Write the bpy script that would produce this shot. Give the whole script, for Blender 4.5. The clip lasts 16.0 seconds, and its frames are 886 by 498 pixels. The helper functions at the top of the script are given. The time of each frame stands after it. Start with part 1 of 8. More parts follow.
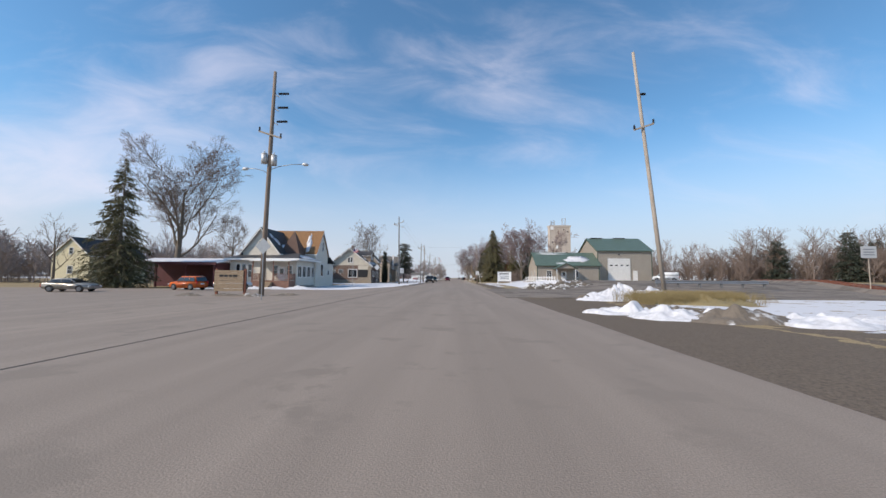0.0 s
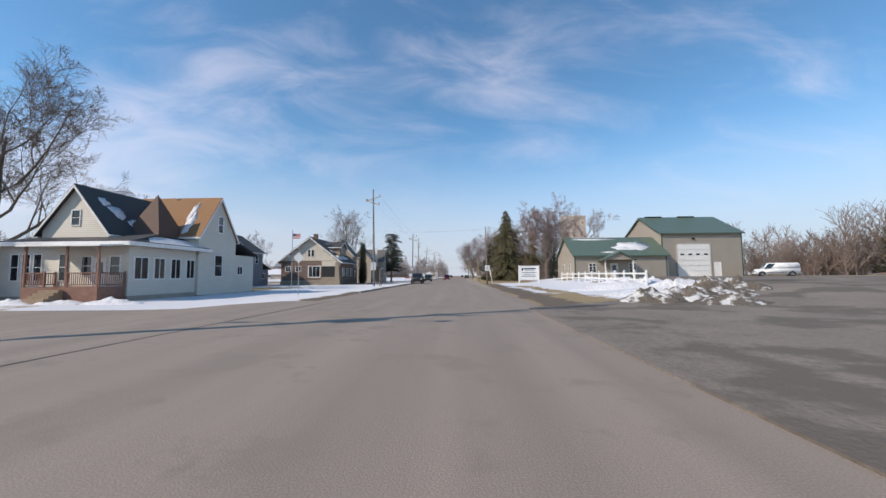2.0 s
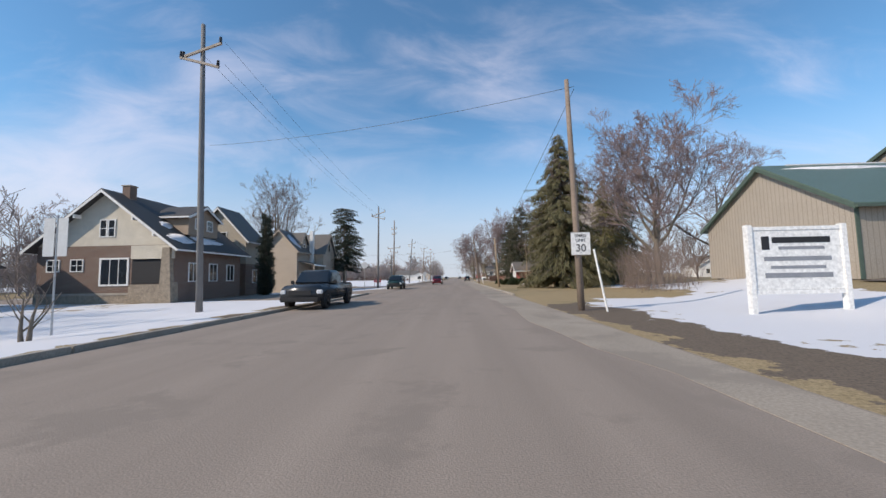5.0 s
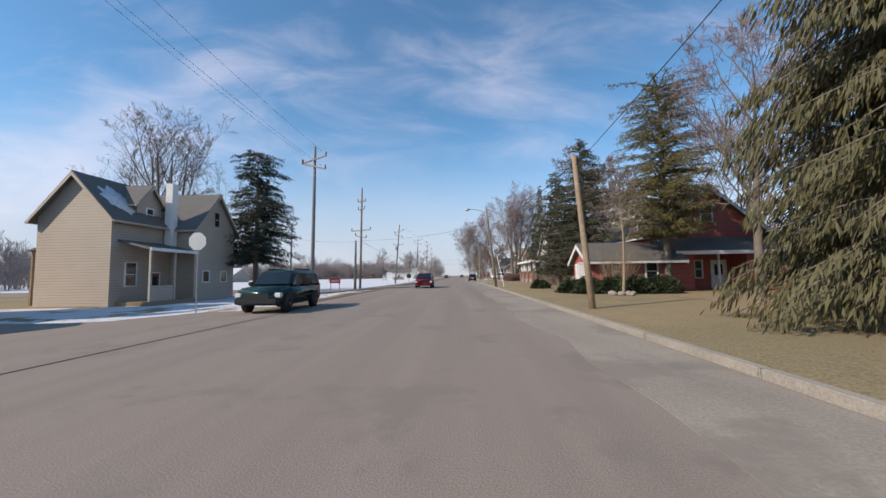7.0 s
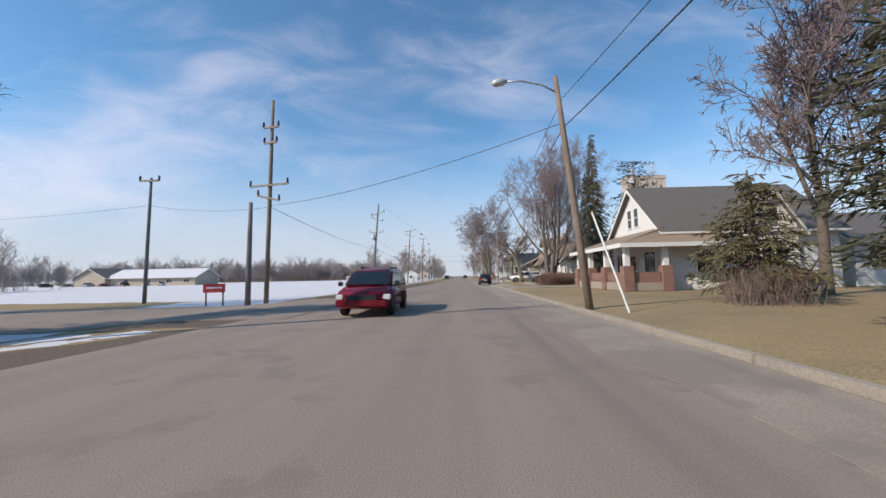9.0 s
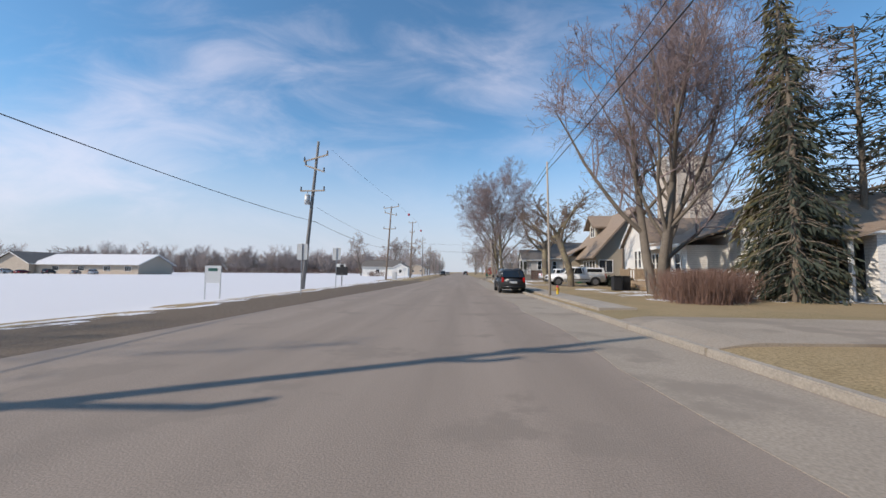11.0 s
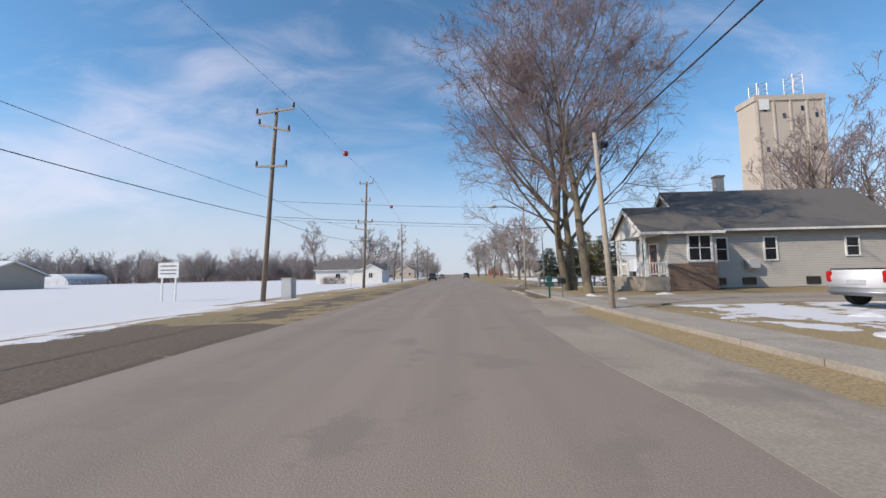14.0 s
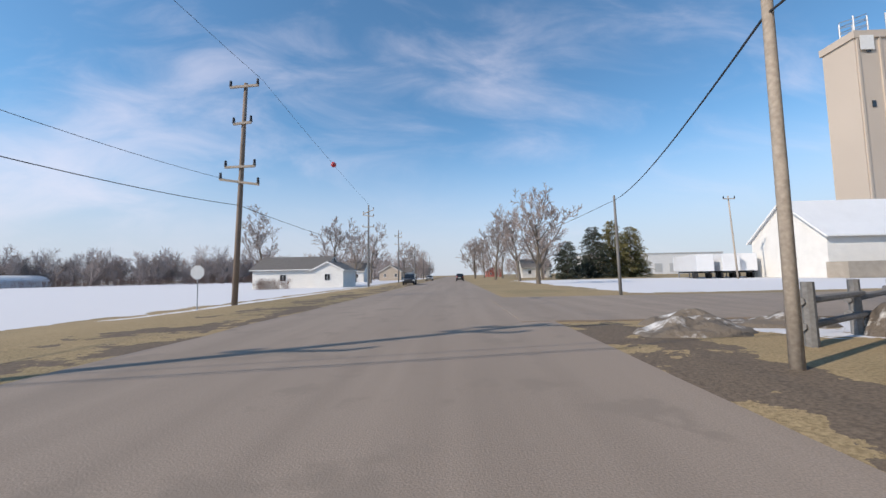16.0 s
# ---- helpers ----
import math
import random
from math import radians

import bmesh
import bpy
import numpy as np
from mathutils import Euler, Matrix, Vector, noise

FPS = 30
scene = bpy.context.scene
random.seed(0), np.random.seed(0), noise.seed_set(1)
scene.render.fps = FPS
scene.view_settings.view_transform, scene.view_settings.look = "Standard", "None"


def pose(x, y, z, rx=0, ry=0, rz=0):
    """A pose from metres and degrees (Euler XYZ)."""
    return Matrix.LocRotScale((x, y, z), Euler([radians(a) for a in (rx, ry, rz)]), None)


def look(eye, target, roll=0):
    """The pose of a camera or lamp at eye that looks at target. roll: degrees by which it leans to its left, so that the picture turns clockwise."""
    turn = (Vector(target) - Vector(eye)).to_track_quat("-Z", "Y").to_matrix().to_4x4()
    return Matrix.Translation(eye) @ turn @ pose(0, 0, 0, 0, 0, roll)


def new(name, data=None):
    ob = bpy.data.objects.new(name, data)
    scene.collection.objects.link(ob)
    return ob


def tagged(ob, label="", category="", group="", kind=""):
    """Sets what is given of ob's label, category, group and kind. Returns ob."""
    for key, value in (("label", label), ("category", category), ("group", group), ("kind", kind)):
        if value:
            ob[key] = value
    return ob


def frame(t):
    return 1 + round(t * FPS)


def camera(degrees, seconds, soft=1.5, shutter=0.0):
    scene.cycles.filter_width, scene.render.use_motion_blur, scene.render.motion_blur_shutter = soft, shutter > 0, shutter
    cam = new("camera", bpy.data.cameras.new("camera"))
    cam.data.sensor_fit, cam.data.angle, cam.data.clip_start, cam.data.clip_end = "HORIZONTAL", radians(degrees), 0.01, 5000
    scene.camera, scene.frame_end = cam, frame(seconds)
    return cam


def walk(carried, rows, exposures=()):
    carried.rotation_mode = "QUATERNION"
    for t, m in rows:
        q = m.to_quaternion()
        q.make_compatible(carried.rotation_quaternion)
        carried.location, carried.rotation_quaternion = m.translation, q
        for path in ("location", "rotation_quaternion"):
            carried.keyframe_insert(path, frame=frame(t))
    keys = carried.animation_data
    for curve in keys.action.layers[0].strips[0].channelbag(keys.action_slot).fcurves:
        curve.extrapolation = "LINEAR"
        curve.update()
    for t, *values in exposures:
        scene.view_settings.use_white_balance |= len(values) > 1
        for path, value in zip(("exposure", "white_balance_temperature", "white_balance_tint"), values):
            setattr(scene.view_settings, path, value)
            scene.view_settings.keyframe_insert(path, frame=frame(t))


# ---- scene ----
cam = camera(100, 16.0, soft=1.5)
ROWS = [
    (0, pose(-0.37, 0.00, 1.4, 94.40, -0.50, 2.02)),
    (0.5, pose(-0.24, 7.82, 1.4, 94.35, -0.43, 2.20)),
    (1, pose(0.01, 15.63, 1.4, 94.31, -0.18, 1.85)),
    (1.5, pose(0.21, 23.37, 1.4, 94.24, 0.09, 1.92)),
    (2, pose(0.29, 31.04, 1.4, 94.11, 0.32, 2.56)),
    (2.5, pose(0.20, 38.73, 1.4, 94.43, 0.76, 2.34)),
    (3, pose(0.12, 46.53, 1.4, 94.49, 0.74, 2.55)),
    (3.5, pose(-0.03, 54.47, 1.4, 94.91, 0.98, 2.28)),
    (4, pose(-0.11, 62.53, 1.4, 94.58, 0.97, 1.90)),
    (6.5, pose(-0.12, 102.12, 1.4, 94.21, 1.10, 2.29)),
    (7, pose(0.06, 109.87, 1.4, 94.10, 0.87, 2.29)),
    (7.5, pose(0.10, 117.49, 1.4, 94.24, 0.98, 2.07)),
    (8, pose(0.09, 124.93, 1.4, 94.19, 1.21, 2.48)),
    (8.5, pose(-0.28, 132.05, 1.4, 94.41, 1.01, 2.08)),
    (9, pose(-0.44, 139.06, 1.4, 94.20, 1.03, 2.54)),
    (11.5, pose(-0.08, 175.96, 1.4, 93.49, -0.59, 2.45)),
    (12, pose(0.21, 183.65, 1.4, 93.60, -0.15, 2.68)),
    (12.5, pose(-0.02, 191.24, 1.4, 93.37, 0.48, 2.72)),
    (13, pose(-0.22, 198.98, 1.4, 93.70, 0.72, 2.42)),
    (13.5, pose(-0.37, 206.71, 1.4, 93.72, 1.17, 1.89)),
    (14, pose(-0.20, 214.16, 1.4, 93.90, 1.10, 2.26)),
    (14.5, pose(0.14, 221.18, 1.4, 93.65, 1.28, 2.40)),
    (15, pose(0.29, 227.76, 1.4, 94.04, 1.88, 1.83)),
    (15.5, pose(0.61, 234.41, 1.4, 93.74, 1.71, 1.52)),
    (16, pose(1.04, 240.91, 1.4, 94.06, 1.15, 1.70)),
]
walk(cam, ROWS, [(0, -0.1, 6750, 15), (16, -0.1, 6750, 15)])

# ------------------------------------------------------------ world and sun
SUN_TO = Vector((0.80, 0.45, -0.66)).normalized()      # the way the sunlight travels
world = bpy.data.worlds.new("world")
scene.world = world
world.use_nodes = True
wn, wl = world.node_tree.nodes, world.node_tree.links
wn.clear()
sky = wn.new("ShaderNodeTexSky")
sky.sky_type, sky.sun_disc = "NISHITA", False
sky.sun_elevation = math.asin(-SUN_TO.z)
sky.sun_rotation = math.atan2(-SUN_TO.x, -SUN_TO.y)
sky.air_density, sky.dust_density, sky.ozone_density = 1.0, 0.25, 2.0
co = wn.new("ShaderNodeTexCoord")


def sky_math(op, a, b=None, c=None):
    k = wn.new("ShaderNodeMath")
    k.operation = op
    for i, v in enumerate((a, b, c)):
        if isinstance(v, (int, float)):
            k.inputs[i].default_value = v
        elif v is not None:
            wl.new(v, k.inputs[i])
    return k.outputs[0]


def sky_mix(a, b, fac, blend="MIX"):
    k = wn.new("ShaderNodeMix")
    k.data_type, k.blend_type = "RGBA", blend
    for key, v in (("A", a), ("B", b)):
        if isinstance(v, tuple):
            k.inputs[key].default_value = v
        else:
            wl.new(v, k.inputs[key])
    if isinstance(fac, (int, float)):
        k.inputs["Factor"].default_value = fac
    else:
        wl.new(fac, k.inputs["Factor"])
    return k.outputs["Result"]


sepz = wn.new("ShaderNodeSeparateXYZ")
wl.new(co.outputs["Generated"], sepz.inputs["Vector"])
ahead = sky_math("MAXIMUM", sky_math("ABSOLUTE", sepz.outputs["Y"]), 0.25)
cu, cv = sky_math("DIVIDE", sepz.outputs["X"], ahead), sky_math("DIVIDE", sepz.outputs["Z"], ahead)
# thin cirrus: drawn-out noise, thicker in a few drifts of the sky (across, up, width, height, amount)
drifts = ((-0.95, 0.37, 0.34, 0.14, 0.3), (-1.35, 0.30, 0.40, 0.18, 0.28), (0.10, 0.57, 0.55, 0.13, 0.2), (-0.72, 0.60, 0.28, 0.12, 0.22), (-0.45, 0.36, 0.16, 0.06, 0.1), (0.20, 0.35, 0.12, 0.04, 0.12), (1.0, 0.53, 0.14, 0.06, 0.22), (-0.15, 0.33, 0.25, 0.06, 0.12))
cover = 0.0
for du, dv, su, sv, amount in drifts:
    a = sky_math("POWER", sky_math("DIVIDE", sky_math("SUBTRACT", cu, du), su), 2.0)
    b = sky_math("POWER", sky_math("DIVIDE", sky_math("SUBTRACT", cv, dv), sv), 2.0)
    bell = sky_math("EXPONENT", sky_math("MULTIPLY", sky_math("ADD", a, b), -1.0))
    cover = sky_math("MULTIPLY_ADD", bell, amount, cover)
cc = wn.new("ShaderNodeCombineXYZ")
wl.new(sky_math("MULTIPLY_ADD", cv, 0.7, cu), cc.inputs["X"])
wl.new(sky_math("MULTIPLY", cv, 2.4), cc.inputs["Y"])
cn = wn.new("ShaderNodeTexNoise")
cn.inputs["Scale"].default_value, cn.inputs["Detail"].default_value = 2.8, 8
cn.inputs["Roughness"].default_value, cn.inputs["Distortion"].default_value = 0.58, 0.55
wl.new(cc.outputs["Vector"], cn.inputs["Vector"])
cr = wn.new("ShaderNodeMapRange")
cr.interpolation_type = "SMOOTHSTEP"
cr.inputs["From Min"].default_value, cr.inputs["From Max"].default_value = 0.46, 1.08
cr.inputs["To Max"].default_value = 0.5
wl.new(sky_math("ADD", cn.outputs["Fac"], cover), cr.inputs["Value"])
low = wn.new("ShaderNodeMapRange")
low.interpolation_type = "SMOOTHERSTEP"
low.inputs["From Min"].default_value, low.inputs["From Max"].default_value = 0.40, -0.02
low.inputs["To Max"].default_value = 0.9
wl.new(sepz.outputs["Z"], low.inputs["Value"])
air = sky_mix(sky.outputs["Color"], (0.78, 1.24, 1.38, 1), 1.0, "MULTIPLY")
air = sky_mix(air, (4.6, 5.05, 6.0, 1), low.outputs["Result"])
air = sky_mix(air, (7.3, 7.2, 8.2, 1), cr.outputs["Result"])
bg = wn.new("ShaderNodeBackground")
bg.inputs["Strength"].default_value = 0.135
wo = wn.new("ShaderNodeOutputWorld")
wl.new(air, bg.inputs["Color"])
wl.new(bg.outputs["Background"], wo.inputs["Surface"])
sun = new("sun", bpy.data.lights.new("sun", "SUN"))
sun.data.energy, sun.data.angle, sun.data.color = 4.3, radians(0.5), (1.0, 0.915, 0.78)
sun.matrix_world = look((0, 0, 60), Vector((0, 0, 60)) + SUN_TO)


# ------------------------------------------------------------ materials
def material(name, colour, rough=0.8, metal=0.0, dark=0.75, scale=3.0, fine=40.0, bump=0.15, dist=0.02, spec=0.4, second=None, cover=0.5, per_object=0.0, stretch=None):
    """Base colour varied at two scales, with fine relief. second: a stain colour that shows in patches."""
    m = bpy.data.materials.new(name)
    m.use_nodes = True
    n, l = m.node_tree.nodes, m.node_tree.links
    b = n["Principled BSDF"]
    b.inputs["Roughness"].default_value, b.inputs["Metallic"].default_value = rough, metal
    b.inputs["Specular IOR Level"].default_value = spec
    geo = n.new("ShaderNodeNewGeometry")
    big, small = n.new("ShaderNodeTexNoise"), n.new("ShaderNodeTexNoise")
    big.inputs["Scale"].default_value, big.inputs["Detail"].default_value = scale, 5
    small.inputs["Scale"].default_value, small.inputs["Detail"].default_value = fine, 3
    for t in (big, small):
        l.new(geo.outputs["Position"], t.inputs["Vector"])
    if stretch:
        mapped = n.new("ShaderNodeMapping")
        mapped.inputs["Scale"].default_value = stretch
        l.new(geo.outputs["Position"], mapped.inputs["Vector"])
        l.new(mapped.outputs["Vector"], big.inputs["Vector"])
    mix = n.new("ShaderNodeMix")
    mix.data_type = "RGBA"
    mix.inputs["A"].default_value = (*[c * dark for c in colour], 1)
    mix.inputs["B"].default_value = (*[min(1, c * (2 - dark)) for c in colour], 1)
    l.new(big.outputs["Fac"], mix.inputs["Factor"])
    out = mix.outputs["Result"]
    grain = n.new("ShaderNodeMix")
    grain.data_type, grain.blend_type = "RGBA", "MULTIPLY"
    grain.inputs["Factor"].default_value = 0.5
    ramp = n.new("ShaderNodeMapRange")
    ramp.inputs["From Min"].default_value, ramp.inputs["From Max"].default_value = 0.3, 0.7
    ramp.inputs["To Min"].default_value, ramp.inputs["To Max"].default_value = 0.6, 1.25
    l.new(small.outputs["Fac"], ramp.inputs["Value"])
    l.new(out, grain.inputs["A"])
    l.new(ramp.outputs["Result"], grain.inputs["B"])
    out = grain.outputs["Result"]
    if second:
        pn = n.new("ShaderNodeTexNoise")
        pn.inputs["Scale"].default_value, pn.inputs["Detail"].default_value, pn.inputs["Roughness"].default_value = scale * 0.6, 7, 0.65
        l.new(geo.outputs["Position"], pn.inputs["Vector"])
        pr = n.new("ShaderNodeMapRange")
        pr.inputs["From Min"].default_value, pr.inputs["From Max"].default_value = cover - 0.03, cover + 0.03
        l.new(pn.outputs["Fac"], pr.inputs["Value"])
        pm = n.new("ShaderNodeMix")
        pm.data_type = "RGBA"
        pm.inputs["B"].default_value = (*second, 1)
        l.new(pr.outputs["Result"], pm.inputs["Factor"])
        l.new(out, pm.inputs["A"])
        out = pm.outputs["Result"]
    if per_object:
        oi = n.new("ShaderNodeObjectInfo")
        om = n.new("ShaderNodeMapRange")
        om.inputs["To Min"].default_value, om.inputs["To Max"].default_value = 1 - per_object, 1 + per_object
        l.new(oi.outputs["Random"], om.inputs["Value"])
        ov = n.new("ShaderNodeMix")
        ov.data_type, ov.blend_type = "RGBA", "MULTIPLY"
        ov.inputs["Factor"].default_value = 1.0
        l.new(out, ov.inputs["A"])
        l.new(om.outputs["Result"], ov.inputs["B"])
        out = ov.outputs["Result"]
    l.new(out, b.inputs["Base Color"])
    if bump:
        bp = n.new("ShaderNodeBump")
        bp.inputs["Strength"].default_value, bp.inputs["Distance"].default_value = bump, dist
        l.new(small.outputs["Fac"], bp.inputs["Height"])
        l.new(bp.outputs["Normal"], b.inputs["Normal"])
    return m


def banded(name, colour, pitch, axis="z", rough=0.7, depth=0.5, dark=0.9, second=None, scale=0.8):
    """A surface with courses (lap siding, shingle rows, metal ribs) of a real pitch, as relief, with a shadow line
    painted at each lap.
    """
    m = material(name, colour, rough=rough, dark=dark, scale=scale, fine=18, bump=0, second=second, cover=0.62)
    n, l = m.node_tree.nodes, m.node_tree.links
    geo = n.new("ShaderNodeNewGeometry")
    sep = n.new("ShaderNodeSeparateXYZ")
    l.new(geo.outputs["Position"], sep.inputs["Vector"])
    if axis == "xy":
        add = n.new("ShaderNodeMath")
        l.new(sep.outputs["X"], add.inputs[0])
        l.new(sep.outputs["Y"], add.inputs[1])
        src = add.outputs[0]
    else:
        src = sep.outputs["Z"]
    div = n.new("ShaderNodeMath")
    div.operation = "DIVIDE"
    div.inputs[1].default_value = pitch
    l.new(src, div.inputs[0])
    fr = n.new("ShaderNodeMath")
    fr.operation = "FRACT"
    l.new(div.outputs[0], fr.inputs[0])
    # thin shadow line at each lap, multiplied into the base colour
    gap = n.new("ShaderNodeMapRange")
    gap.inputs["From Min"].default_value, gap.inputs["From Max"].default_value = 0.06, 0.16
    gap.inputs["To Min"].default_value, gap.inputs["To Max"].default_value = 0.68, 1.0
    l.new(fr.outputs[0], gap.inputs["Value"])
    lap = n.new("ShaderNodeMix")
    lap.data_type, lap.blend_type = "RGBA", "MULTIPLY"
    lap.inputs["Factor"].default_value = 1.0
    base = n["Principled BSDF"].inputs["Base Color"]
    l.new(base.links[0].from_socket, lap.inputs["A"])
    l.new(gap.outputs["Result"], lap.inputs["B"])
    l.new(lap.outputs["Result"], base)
    bp = n.new("ShaderNodeBump")
    bp.inputs["Strength"].default_value, bp.inputs["Distance"].default_value = depth, pitch * 0.35
    bp.invert = True
    l.new(fr.outputs[0], bp.inputs["Height"])
    l.new(bp.outputs["Normal"], n["Principled BSDF"].inputs["Normal"])
    return m


def brick(name, colour, mortar):
    m = material(name, colour, rough=0.85, scale=1.5, fine=30)
    n, l = m.node_tree.nodes, m.node_tree.links
    geo, sep, cmb, add = n.new("ShaderNodeNewGeometry"), n.new("ShaderNodeSeparateXYZ"), n.new("ShaderNodeCombineXYZ"), n.new("ShaderNodeMath")
    l.new(geo.outputs["Position"], sep.inputs["Vector"])
    l.new(sep.outputs["X"], add.inputs[0])
    l.new(sep.outputs["Y"], add.inputs[1])
    l.new(add.outputs[0], cmb.inputs["X"])
    l.new(sep.outputs["Z"], cmb.inputs["Y"])
    bt = n.new("ShaderNodeTexBrick")
    bt.inputs["Scale"].default_value, bt.inputs["Brick Width"].default_value, bt.inputs["Row Height"].default_value = 1.0, 0.26, 0.085
    bt.inputs["Mortar Size"].default_value = 0.012
    bt.inputs["Color1"].default_value = (*colour, 1)
    bt.inputs["Color2"].default_value = (*[c * 0.65 for c in colour], 1)
    bt.inputs["Mortar"].default_value = (*mortar, 1)
    l.new(cmb.outputs["Vector"], bt.inputs["Vector"])
    l.new(bt.outputs["Color"], n["Principled BSDF"].inputs["Base Color"])
    return m


def glass_pane(name, tint=(0.02, 0.025, 0.03)):
    m = material(name, tint, rough=0.06, bump=0, spec=0.9, dark=0.9)
    return m


